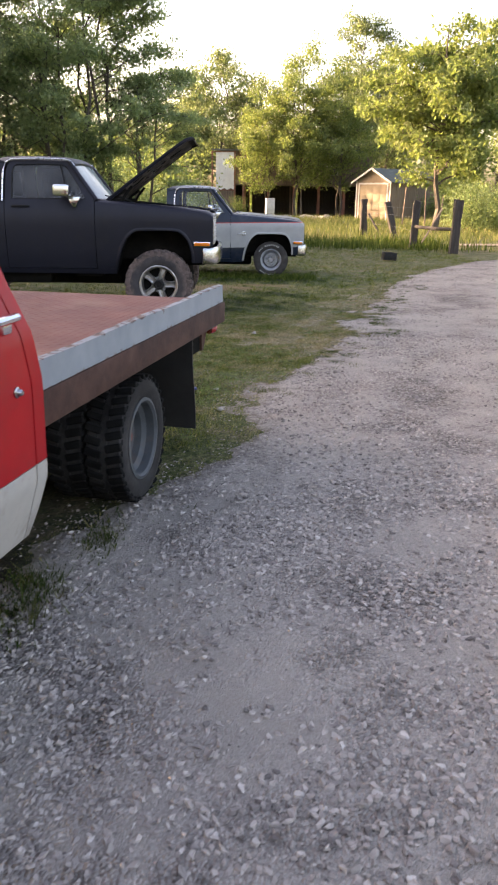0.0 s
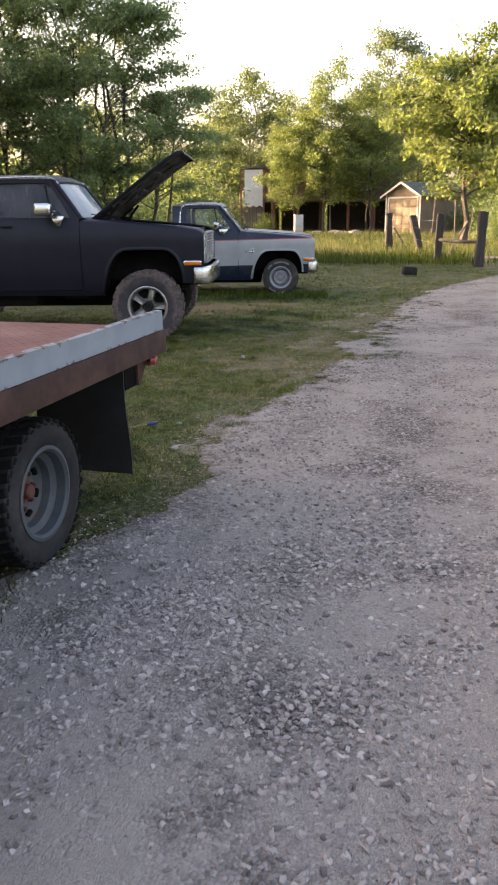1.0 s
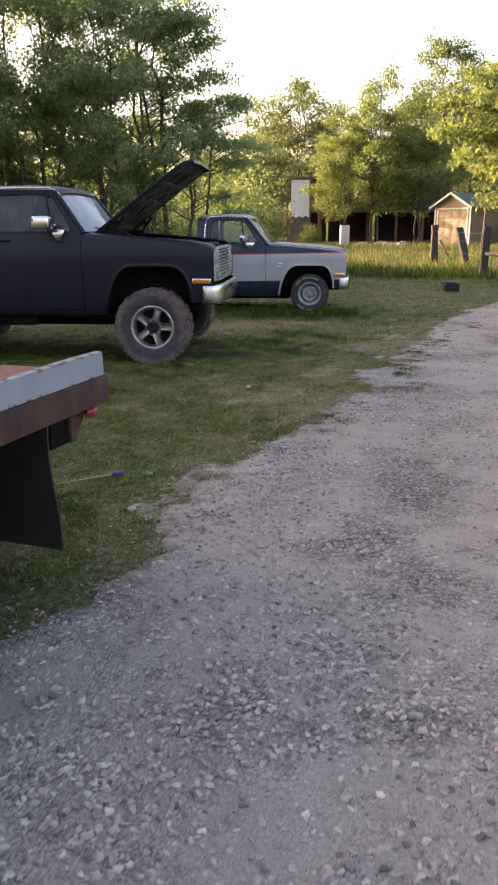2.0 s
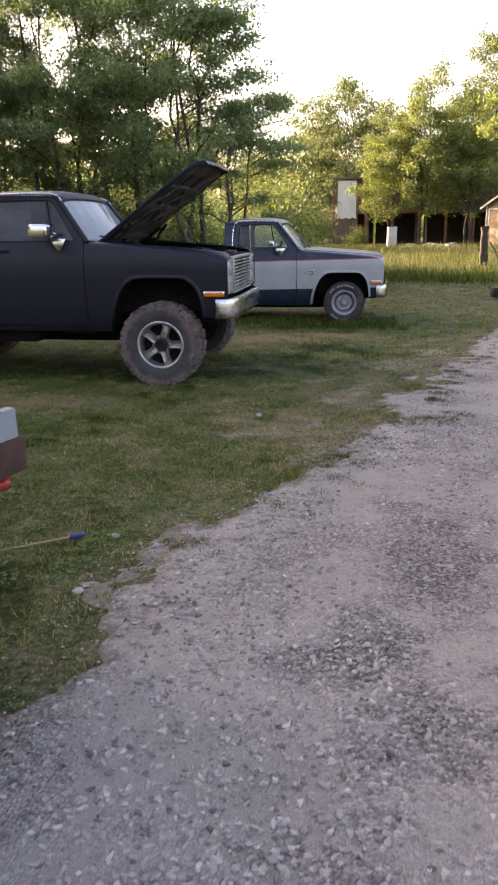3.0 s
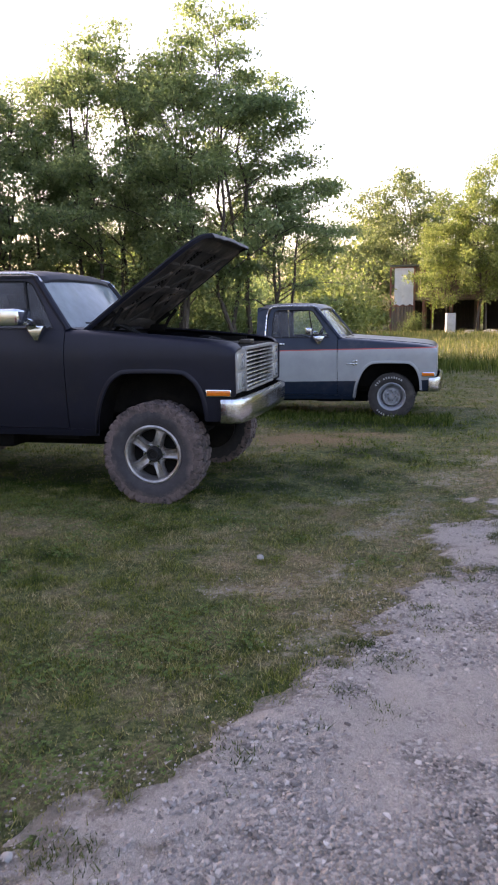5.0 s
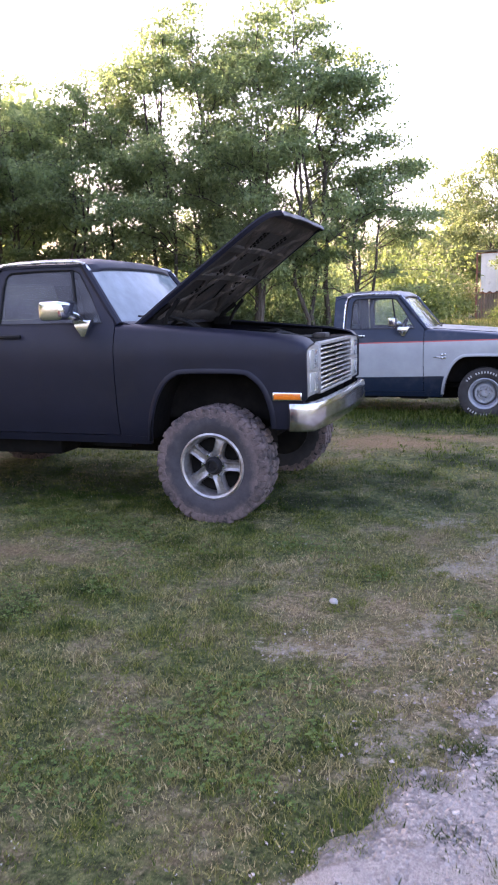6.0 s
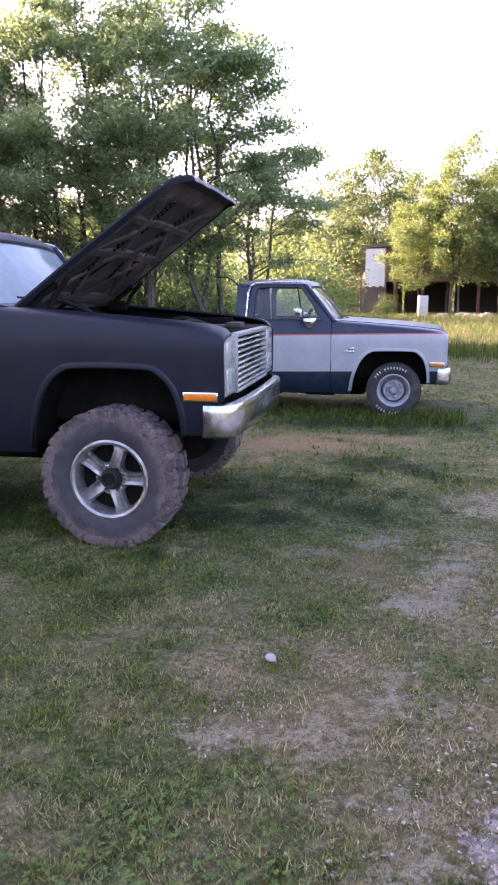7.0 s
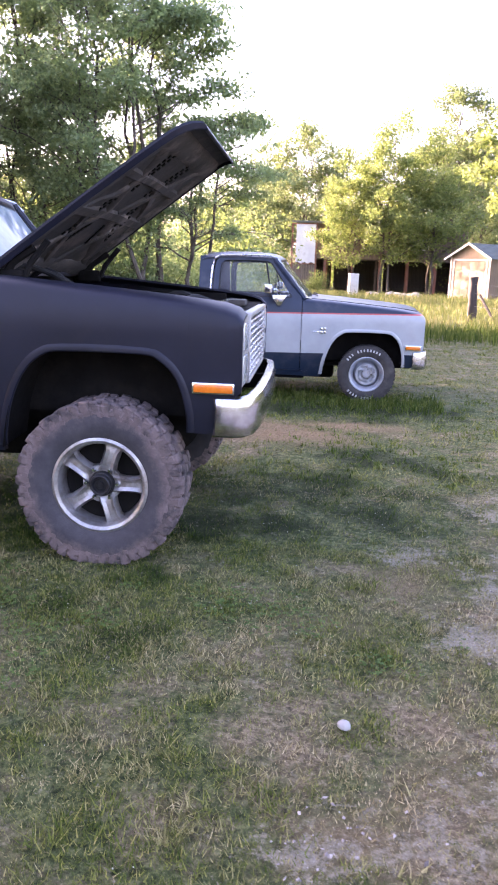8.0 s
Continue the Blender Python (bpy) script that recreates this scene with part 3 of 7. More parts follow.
# ---- ground, gravel and grass ----
EDGE = [(-12, -4.2), (-5, -2.6), (0, -1.5), (2, -1.15), (3.3, -0.85), (3.9, -0.72), (4.35, -0.48), (4.65, -0.31), (4.95, -0.18), (5.3, 0.0), (5.7, 0.17), (6.2, 0.02), (6.5, 0.08), (7.0, 0.20), (7.4, 0.32),
        (7.65, 0.46), (7.85, 0.66), (8.6, 0.74), (9.2, 0.78), (9.6, 0.92), (10.1, 1.06), (11.0, 1.25), (11.9, 1.5), (14.3, 2.0), (17.5, 2.95), (20, 4.2), (22, 5.4), (24, 7.6), (26, 11), (28, 16)]
EDGE_STEPS = [float(x) for x in np.interp(np.arange(-12, 28, 0.01), [p[0] for p in EDGE], [p[1] for p in EDGE])]


def edge_at(y):
    """Where the gravel begins, across the driveway."""
    return EDGE_STEPS[max(0, min(len(EDGE_STEPS) - 1, int((y + 12) * 100)))]


def wave(x, y, s, seed=0.0):
    return noise.noise(Vector((x * s + seed, y * s - seed, seed * 0.7)))


def lie(x, y):
    """Height of the bare ground."""
    lawn = edge_at(y) - x
    lawn = -0.038 * max(0.0, min(1.0, lawn / 0.9)) * max(0.0, min(1.0, (y - 5.6) / 1.5)) * max(0.0, min(1.0, (30 - y) / 8))
    dip = lawn - 0.06 / (1 + math.exp(min(30, (x + 0.15) * 7))) / (1 + math.exp(min(30, max(-30, (y - 5.0) * 4))))
    return dip + 0.012 * wave(x, y, 0.7, 3.1) * (1 if abs(x) < 60 and y < 90 else 0)


def gravel_depth(x, y):
    """How far into the gravel a place lies; below 0 is grass."""
    d = x - edge_at(y)
    loose = 0.17 + 0.22 * math.exp(-((y - 10.8) / 2.4) ** 2)
    if y < 5.2:
        d += 0.05 * min(1.0, (5.2 - y) / 0.7)
    return d + loose * (0.9 * wave(x, y, 1.6, 5.0) + 0.85 * wave(x, y, 5.2, 9.0) + 0.6 * wave(x, y, 13, 2.0))


WORN = [(-0.85, 14.8, 0.75, 0.50, 1.3), (-0.15, 15.3, 0.55, 0.30, 1.1), (-0.05, 9.15, 0.25, 0.18, 0.5), (-2.45, 9.95, 0.6, 0.13, 1.3), (0.25, 11.2, 0.3, 0.4, 0.45), (-0.1, 10.6, 0.3, 0.2, 0.4), (-1.3, 12.5, 0.6, 0.2, 0.3), (0.35, 9.6, 0.22, 0.5, 0.4)]


# ellipses under the flatbed where its shade is painted on the soil
FLATBED_SHADE = [(-1.55, 3.5, 0.95, 1.5, 1.5), (-0.95, 3.2, 0.25, 0.9, 1.3), (-1.7, 1.4, 0.8, 1.4, 1.3)]


GRIT = [(0.30, 11.55, 0.24, 0.15, 1.1), (0.56, 10.6, 0.24, 0.2, 1.1), (0.13, 9.2, 0.30, 0.18, 1.0), (-0.1, 9.13, 0.18, 0.12, 1.0), (0.55, 9.5, 0.25, 0.4, 0.7), (0.8, 11.3, 0.3, 0.5, 0.8), (0.55, 8.6, 0.2, 0.4, 0.8), (0.05, 7.2, 0.25, 0.2, 0.5), (1.0, 12.6, 0.4, 0.5, 0.7), (1.5, 13.6, 0.4, 0.6, 0.7)]


def spots_at(table, x, y, seed):
    if abs(x) > 12 or y > 30 or y < 0:
        return 0.0
    k = max(a * math.exp(-((x - cx) / w) ** 2 - ((y - cy) / h) ** 2) for cx, cy, w, h, a in table)
    return max(0.0, min(1.0, k * (1 + 0.9 * wave(x, y, 3.5, seed) + 0.6 * wave(x, y, 9.0, seed)) * 1.2 - 0.12))


def worn_at(x, y):
    """How bare the turf is, 0 to 1."""
    return spots_at(WORN, x, y, 14.0)


def grit_at(x, y):
    """How much gravel has been trodden into the turf, 0 to 1."""
    return spots_at(GRIT, x, y, 27.0)


# patches of thick green grass; those at the trucks also paint their shade
LUSH_SHADE = [(-0.35, 12.7, 1.3, 1.2, 0.72), (-2.6, 12.0, 2.8, 1.2, 1.05), (-0.1, 16.3, 1.9, 0.8, 1.0), (0.3, 13.9, 1.0, 0.8, 0.6), (-1.7, 9.0, 0.9, 0.8, 0.55), (-1.2, 7.4, 1.0, 0.9, 0.5), (-0.45, 6.0, 0.5, 0.8, 0.5), (-0.9, 10.2, 0.5, 0.4, 0.4), (0.0, 10.15, 0.22, 0.2, 0.5), (0.62, 9.75, 0.2, 0.2, 0.6), (0.0, 8.3, 0.5, 0.35, 0.35)]


def lush_shade_at(x, y):
    """How thick and green the grass stands, with the trucks' shade painted in, 0 to 1."""
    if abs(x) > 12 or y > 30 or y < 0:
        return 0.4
    k = max(a * math.exp(-((x - cx) / w) ** 2 - ((y - cy) / h) ** 2) for cx, cy, w, h, a in LUSH_SHADE)
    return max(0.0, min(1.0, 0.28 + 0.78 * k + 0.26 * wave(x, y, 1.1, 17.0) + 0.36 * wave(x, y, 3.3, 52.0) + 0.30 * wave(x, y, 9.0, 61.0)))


def flatbed_shade_at(x, y):
    """How far the soil is blackened in place of the flatbed's shade, 0 to 1."""
    return spots_at(FLATBED_SHADE, x, y, 35.0)


def near_road(x, y):
    """1 at the gravel's edge, falling to 0 across the lawn."""
    fade = max(0.0, min(1.0, (y - 7.9) / 1.4)) * max(0.0, min(1.0, (16 - y) / 3))
    return fade * math.exp(-max(0.0, edge_at(y) - x) / 1.3)


def lines(spans):
    out = []
    for a, b, step in spans:
        k = max(1, round((b - a) / step))
        out += [a + (b - a) * i / k for i in range(k)]
    return out + [spans[-1][1]]


def sheet(xs, ys, z):
    xs, ys = np.array(xs), np.array(ys)
    v = np.array([(x, y, z(x, y)) for y in ys for x in xs])
    w = len(xs)
    i = np.arange(len(ys) - 1)[:, None] * w + np.arange(w - 1)[None, :]
    f = np.stack([i, i + 1, i + w + 1, i + w], -1).reshape(-1, 4)
    return v, f


v, f = sheet(lines([(-900, -60, 120), (-60, -8, 4), (-8, -3, 0.25), (-3, 2.5, 0.08), (2.5, 6, 0.25), (6, 60, 4), (60, 900, 120)]),
             lines([(-300, -12, 48), (-12, 6, 0.3), (6, 16, 0.08), (16, 20, 0.25), (20, 60, 2.5), (60, 1500, 120)]), lie)
ground = new("ground", array_mesh("ground", v, f, M_GROUND, True))
ground.data.attributes.new("worn", "FLOAT", "POINT").data.foreach_set("value", np.array([worn_at(x, y) for x, y, _ in v], dtype=np.float32))
ground.data.attributes.new("grit", "FLOAT", "POINT").data.foreach_set("value", np.array([grit_at(x, y) for x, y, _ in v], dtype=np.float32))
ground.data.attributes.new("flatbed_shade", "FLOAT", "POINT").data.foreach_set("value", np.array([flatbed_shade_at(x, y) for x, y, _ in v], dtype=np.float32))
ground.data.attributes.new("lush_shade", "FLOAT", "POINT").data.foreach_set("value", np.array([lush_shade_at(x, y) for x, y, _ in v], dtype=np.float32))
ground.data.attributes.new("near", "FLOAT", "POINT").data.foreach_set("value", np.array([near_road(x, y) for x, y, _ in v], dtype=np.float32))
tagged(ground, "flat grassy yard with worn brown patches of soil", "ground", kind="structure")

us = lines([(-0.9, 1.3, 0.05), (1.3, 3.0, 0.17), (3.0, 14.0, 1.1)])
vs_ = lines([(-12, 1.0, 0.4), (1.0, 13.5, 0.06), (13.5, 28, 0.2)])
pts, inset = [], []
for y in vs_:
    e = edge_at(y)
    for u in us:
        x = e + u
        g = gravel_depth(x, y)
        z = lie(x, y) + max(-0.03, min(0.012, g * 0.06)) + (0.008 * wave(x, y, 2.2, 7) + 0.004 * wave(x, y, 11, 1) if g > -0.2 else 0)
        pts.append((x, y, z))
        inset.append(g)
w = len(us)
i = np.arange(len(vs_) - 1)[:, None] * w + np.arange(w - 1)[None, :]
road = new("gravel_road", array_mesh("gravel_road", np.array(pts), np.stack([i, i + 1, i + w + 1, i + w], -1).reshape(-1, 4), M_GRAVEL, True))
road.data.attributes.new("inset", "FLOAT", "POINT").data.foreach_set("value", np.array(inset, dtype=np.float32))
tagged(road, "pale grey crushed limestone driveway with ragged grassy edge", "road", kind="structure")

lane_pts = [(6.3 + 1.3 * k, 29.6 + 0.16 * k + side * (0.55 + 0.05 * k) + 0.1 * math.sin(k * 2.1), 0.035) for k in range(22) for side in (-1, 1)]
i = np.arange(21)[:, None] * 2
lane = new("gravel_lane", array_mesh("gravel_lane", np.array(lane_pts), np.concatenate([i, i + 2, i + 3, i + 1], 1), M_GRAVEL, True))
tagged(lane, "narrow pale gravel lane beyond the fence posts", "road", kind="structure")

# loose stones
rng = np.random.default_rng(11)
OCTA_V = np.array([(1, 0, 0), (0, 1, 0), (-1, 0, 0), (0, -1, 0), (0, 0, 1), (0, 0, -1)], float)
OCTA_F = np.array([(0, 1, 4), (1, 2, 4), (2, 3, 4), (3, 0, 4), (1, 0, 5), (2, 1, 5), (3, 2, 5), (0, 3, 5)])
STONE_F = OCTA_F[:4]
spots = []
for y0, y1, width, number, small, large in ((1.6, 5.0, 5.0, 96000, 0.003, 0.0155), (5.0, 9.5, 5.0, 64000, 0.0032, 0.0145), (9.5, 15, 6.0, 16000, 0.005, 0.015), (15, 25, 9.0, 4000, 0.009, 0.022)):
    for _ in range(number):
        y = rng.uniform(y0, y1)
        x = edge_at(y) + rng.uniform(-1.0, width)
        g = gravel_depth(x, y)
        if g < -0.4 * rng.random() ** 2 and rng.random() > 0.95 * grit_at(x, y) or rng.random() > (0.25 + 1.2 * (0.45 + wave(x, y, 1.3, 4.0) + 0.5 * wave(x, y, 4.5, 6.0))) * (0.35 + 0.65 * math.exp(-max(0.0, g - 1.1) / 1.2)):
            continue
        if g < 0.12 and rng.random() < 0.45:
            continue
        spots.append((x, y, (small + (large - small) * rng.random() ** 2.1) * (1.0 if g > 0.12 else 0.62)))
spots = np.array(spots)
z0 = np.array([lie(x, y) for x, y, _ in spots])
# small stones are plain chips, larger ones are cut like crushed rock
big = spots[:, 2] > 0.0088
CUT_V = np.array([(math.cos(a), math.sin(a), -0.15) for a in np.arange(5) * 1.2566] + [(0.66 * math.cos(a + 0.5), 0.66 * math.sin(a + 0.5), 0.62) for a in np.arange(5) * 1.2566])
CUT_F = np.array([f for k in range(5) for f in ((k, (k + 1) % 5, 5 + k), ((k + 1) % 5, 5 + (k + 1) % 5, 5 + k))] + [(5, 6, 7), (5, 7, 8), (5, 8, 9)])


def scatter_stones(base_v, base_f, where, height0):
    k = len(where)
    shape = base_v[None] * rng.uniform(0.6, 1.3, (k, len(base_v), 1)) + rng.normal(0, 0.17, (k, len(base_v), 3))
    turn = rng.uniform(0, 2 * math.pi, k)
    c, s = np.cos(turn)[:, None], np.sin(turn)[:, None]
    sx = shape * (where[:, 2, None, None] * np.array([1.25, 0.85, 0.8])[None, None])
    v = np.stack([sx[..., 0] * c - sx[..., 1] * s, sx[..., 0] * s + sx[..., 1] * c, sx[..., 2]], -1)
    v += np.stack([where[:, 0], where[:, 1], height0 + 0.012], -1)[:, None]
    return v.reshape(-1, 3), (base_f[None] + (np.arange(k) * len(base_v))[:, None, None]).reshape(-1, 3)


va, fa = scatter_stones(OCTA_V, STONE_F, spots[~big], z0[~big])
vb, fb = scatter_stones(CUT_V, CUT_F, spots[big], z0[big])
gravel = new("gravel", array_mesh("gravel", np.concatenate([va, vb]), np.concatenate([fa, fb + len(va)]), M_LOOSE))
tagged(gravel, "loose grey and pale limestone gravel on the driveway", "gravel", kind="stuff")


def blades(name, spots, height, width, lean, material, label, category, plain=False, thick=0.6):
    """A mesh of single bent grass blades at spots (x, y, z)."""
    n = len(spots)
    h = height * rng.uniform(0.45, 1.25, n) * np.array([max(0.55, min(1.5, 0.72 + 0.5 * lush_shade_at(x, y) + 0.3 * wave(x, y, 1.9, 40.0) + 0.9 * wave(x, y, 9.0, 44.0))) for x, y, _ in spots])
    a = rng.uniform(0, 2 * math.pi, n)
    d = np.stack([np.cos(a), np.sin(a), np.zeros(n)], -1)
    side = np.stack([-np.sin(a), np.cos(a), np.zeros(n)], -1) * (width * rng.uniform(0.6, 1.3, n))[:, None]
    bend = (lean * rng.uniform(0.1, 1.2, n) * h)[:, None] * d
    up = np.array([0, 0, 1.0])
    base = spots - up * 0.004
    mid = base + bend * 0.35 + up * (h * 0.6)[:, None]
    tip = base + bend + up * (h * rng.uniform(0.8, 1.0, n))[:, None]
    if plain:
        v = np.stack([base - side, base + side, tip], 1).reshape(-1, 3)
        ob = new(name, array_mesh(name, v, np.arange(3 * n).reshape(-1, 3), material))
        for key, field in (("near", near_road), ("lush_shade", lush_shade_at)):
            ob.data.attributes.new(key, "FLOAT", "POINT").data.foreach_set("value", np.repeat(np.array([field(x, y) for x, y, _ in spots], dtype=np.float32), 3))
        return tagged(ob, label, category, kind="stuff")
    v = np.stack([base - side, base + side, mid + side * 0.8, mid - side * 0.8, tip], 1).reshape(-1, 3)
    k = (np.arange(n) * 5)[:, None]
    f = np.concatenate([k + np.array([[0, 1, 2]]), k + np.array([[0, 2, 3]]), k + np.array([[3, 2, 4]])], 0)
    ob = new(name, array_mesh(name, v, f, material))
    ob.data.attributes.new("lush_shade", "FLOAT", "POINT").data.foreach_set("value", np.full(len(v), thick, dtype=np.float32))
    return tagged(ob, label, category, kind="stuff")


def lawn_spots(x0, x1, y0, y1, number, tufts):
    out = []
    centres = np.stack([rng.uniform(x0, x1, tufts), rng.uniform(y0, y1, tufts)], -1)
    while len(out) < number:
        if rng.random() < 0.72:
            cx, cy = centres[rng.integers(tufts)]
            x, y = cx + rng.normal(0, 0.035), cy + rng.normal(0, 0.035)
        else:
            x, y = rng.uniform(x0, x1), rng.uniform(y0, y1)
        number -= 0.15
        if y < 5.2 and x > -2.7 + 0.16 * y and x < edge_at(y) - 0.12:
            continue
        g = gravel_depth(x, y)
        if g > 0.03 + 0.9 * rng.random() ** 3 or (g > 0.05 and wave(x, y, 2.6, 33.0) + 0.5 * wave(x, y, 7.0, 3.0) < 0.22):
            continue
        if rng.random() < 0.92 * worn_at(x, y) or rng.random() < 0.42 * grit_at(x, y):
            continue
        if rng.random() > 0.55 + 0.7 * lush_shade_at(x, y):
            continue
        out.append((x, y, lie(x, y)))
    return np.array(out)


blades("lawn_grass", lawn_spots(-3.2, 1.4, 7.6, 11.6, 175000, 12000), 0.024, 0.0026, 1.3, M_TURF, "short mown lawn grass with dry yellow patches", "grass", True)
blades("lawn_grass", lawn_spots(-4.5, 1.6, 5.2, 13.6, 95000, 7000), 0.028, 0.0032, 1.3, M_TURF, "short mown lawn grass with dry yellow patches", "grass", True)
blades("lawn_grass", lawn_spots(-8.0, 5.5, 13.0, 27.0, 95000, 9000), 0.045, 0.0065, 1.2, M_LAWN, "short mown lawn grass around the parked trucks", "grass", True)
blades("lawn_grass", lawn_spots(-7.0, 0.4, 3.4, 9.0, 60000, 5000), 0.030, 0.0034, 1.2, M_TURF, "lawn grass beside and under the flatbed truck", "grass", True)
tufts = []
while len(tufts) < 9000:
    y = rng.uniform(6.3, 15.5) if rng.random() < 0.5 else rng.uniform(8.2, 13.0)
    x = edge_at(y) + rng.uniform(-0.1, 0.75) * (1 if y > 8 else 0.5)
    if not 0.02 < gravel_depth(x, y) < 0.6:
        continue
    wide = rng.uniform(0.015, 0.05) * (1.5 if rng.random() < 0.2 else 1)
    for _ in range(int(2600 * wide)):
        px, py = x + rng.normal(0, wide * 1.3), y + rng.normal(0, wide)
        tufts.append((px, py, lie(px, py) + 0.012))
blades("grass_tufts", np.array(tufts), 0.022, 0.003, 1.5, M_TUFT, "small grass tufts growing through the gravel edge", "grass", True)
dead = []
while len(dead) < 45000:
    x, y = rng.uniform(-4.0, 1.2), rng.uniform(6.5, 13.0)
    if gravel_depth(x, y) < 0.05 and rng.random() < max(worn_at(x, y), grit_at(x, y), 1.4 * (wave(x, y, 1.3, 21.0) + 0.5 * wave(x, y, 4.0, 8.0)), 0.06):
        dead.append((x, y, lie(x, y)))
blades("dead_grass", np.array(dead), 0.017, 0.0022, 2.0, M_STRAW, "flattened straw-coloured dead grass on worn patches", "grass", True)
rough_spots = []
while len(rough_spots) < 5200:
    x, y = rng.uniform(-3.4, 1.2), rng.uniform(15.4, 18.6)
    if abs((y - 16.95) + 0.05 * x) < rng.uniform(0.05, 0.75) and x < 0.9:
        rough_spots.append((x, y, lie(x, y)))
blades("uncut_grass", np.array(rough_spots), 0.085, 0.006, 0.8, M_LAWN, "taller uncut grass round the parked two-tone truck", "grass", thick=0.85)
rough_spots = [(x, y, 0.0) for x, y in zip(rng.uniform(-14, 26, 30000), 25.5 + 4.5 * rng.random(30000) ** 0.7) if gravel_depth(x, y) < -0.5 and not (x > 5.6 and y > 27.2) and (y > 26.5 + 1.2 * wave(x, y, 0.5, 2) or rng.random() < 0.25)]
blades("meadow_grass", np.array(rough_spots), 0.32, 0.012, 0.7, M_LAWN, "knee-high green meadow grass along the fence posts", "grass", thick=0.85)
rough_spots = [(x, y, 0.0) for x, y in zip(rng.uniform(-30, 36, 76000), 29 + 42 * rng.random(76000) ** 1.15) if not (-1.9 < y - 29.6 - 0.12 * (x - 6.3) < 0.9 and x > 5.6)]
blades("meadow_grass", np.array(rough_spots), 0.36, 0.013, 0.8, M_MEADOW, "tall seeding meadow grass in front of the shed", "grass")

# low leafy weeds in patches
def weed_spots(number):
    out = []
    while len(out) < number:
        x, y = rng.uniform(-4.0, 0.9), rng.uniform(5.4, 10.9)
        patch = wave(x, y, 1.5, 71.0) + 0.5 * wave(x, y, 4.5, 75.0)
        if patch < 0.10 or gravel_depth(x, y) > -0.05 or rng.random() > 0.25 + lush_shade_at(x, y):
            continue
        out.append((x, y, lie(x, y) + rng.uniform(0.015, 0.04)))
    return np.array(out)


stalk = np.repeat(weed_spots(7500), 3, axis=0)
n = len(stalk)
turn = np.tile(np.array([0, 2.1, 4.2]), n // 3) + np.repeat(rng.uniform(0, 6.28, n // 3), 3)
reach = rng.uniform(0.008, 0.015, n)
along = np.stack([np.cos(turn), np.sin(turn), rng.uniform(-0.35, 0.25, n)], -1)
across = np.stack([-np.sin(turn), np.cos(turn), np.zeros(n)], -1)
quad = np.stack([stalk, stalk + (along * 0.6 + across * 0.5) * reach[:, None], stalk + along * 1.05 * reach[:, None], stalk + (along * 0.6 - across * 0.5) * reach[:, None]], 1)
weeds = new("clover_leaves", array_mesh("clover_leaves", quad.reshape(-1, 3), np.arange(4 * n).reshape(-1, 4), M_WEED))
tagged(weeds, "patches of small dark green clover leaves in the lawn", "clover", kind="stuff")

clump = np.array([(px, py, lie(px, py) + 0.01) for px, py in zip(rng.normal(-0.66, 0.07, 900), rng.normal(3.34, 0.16, 900))] + [(px, py, lie(px, py) + 0.01) for px, py in zip(rng.normal(-0.50, 0.05, 500), rng.normal(3.95, 0.12, 500))])
blades("weed_clump", clump, 0.05, 0.004, 1.2, M_TUFT, "dark low weeds growing beside the flatbed's cab", "weeds", True)

# clover heads in the lawn
heads = lawn_spots(-3.5, 0.8, 6.0, 13.0, 420, 90)
n = len(heads)
vx = OCTA_V[None] * rng.uniform(0.0025, 0.004, (n, 1, 1)) + (heads + np.array([0, 0, 0.03]))[:, None]
fx = (OCTA_F[None] + (np.arange(n) * 6)[:, None, None]).reshape(-1, 3)
tagged(new("clover", array_mesh("clover", vx.reshape(-1, 3), fx, M_FLOWER)), "small white clover heads scattered in the lawn", "clover", kind="stuff")

# ---- pickup trucks ----
# Local frame: x ahead from the front axle, y to the truck's left, z up from the ground of the unlifted truck.
SIDE = [(0.27, 0.925), (0.36, 0.955), (0.55, 0.985), (0.80, 1.002), (0.98, 1.008), (1.06, 1.0), (1.12, 0.982), (1.20, 0.955), (1.25, 0.935)]
FENDER_TOP = [(-0.85, 1.222), (-0.5, 1.203), (0.0, 1.165), (0.4, 1.13), (0.62, 1.105), (0.70, 1.08), (0.735, 1.045)]
ARCH = [(-0.565, 0.30), (-0.54, 0.46), (-0.49, 0.62), (-0.42, 0.745), (-0.33, 0.82), (-0.22, 0.845), (0.20, 0.845), (0.30, 0.815), (0.375, 0.745), (0.42, 0.65), (0.445, 0.54), (0.45, 0.43)]



def smooth_line(points, k):
    """Points on a soft curve through the given ones."""
    p = [points[0]] + list(points) + [points[-1]]
    out = []
    for i in range(1, len(p) - 2):
        for j in range(k):
            t = j / k
            out.append(tuple(0.5 * (2 * b + (c - a) * t + (2 * a - 5 * b + 4 * c - d) * t * t + (3 * b - a - 3 * c + d) * t ** 3) for a, b, c, d in zip(p[i - 1], p[i], p[i + 1], p[i + 2])))
    return out + [points[-1]]


ARCH = smooth_line(ARCH, 3)


def flank(z):
    return curve_at(SIDE, z)


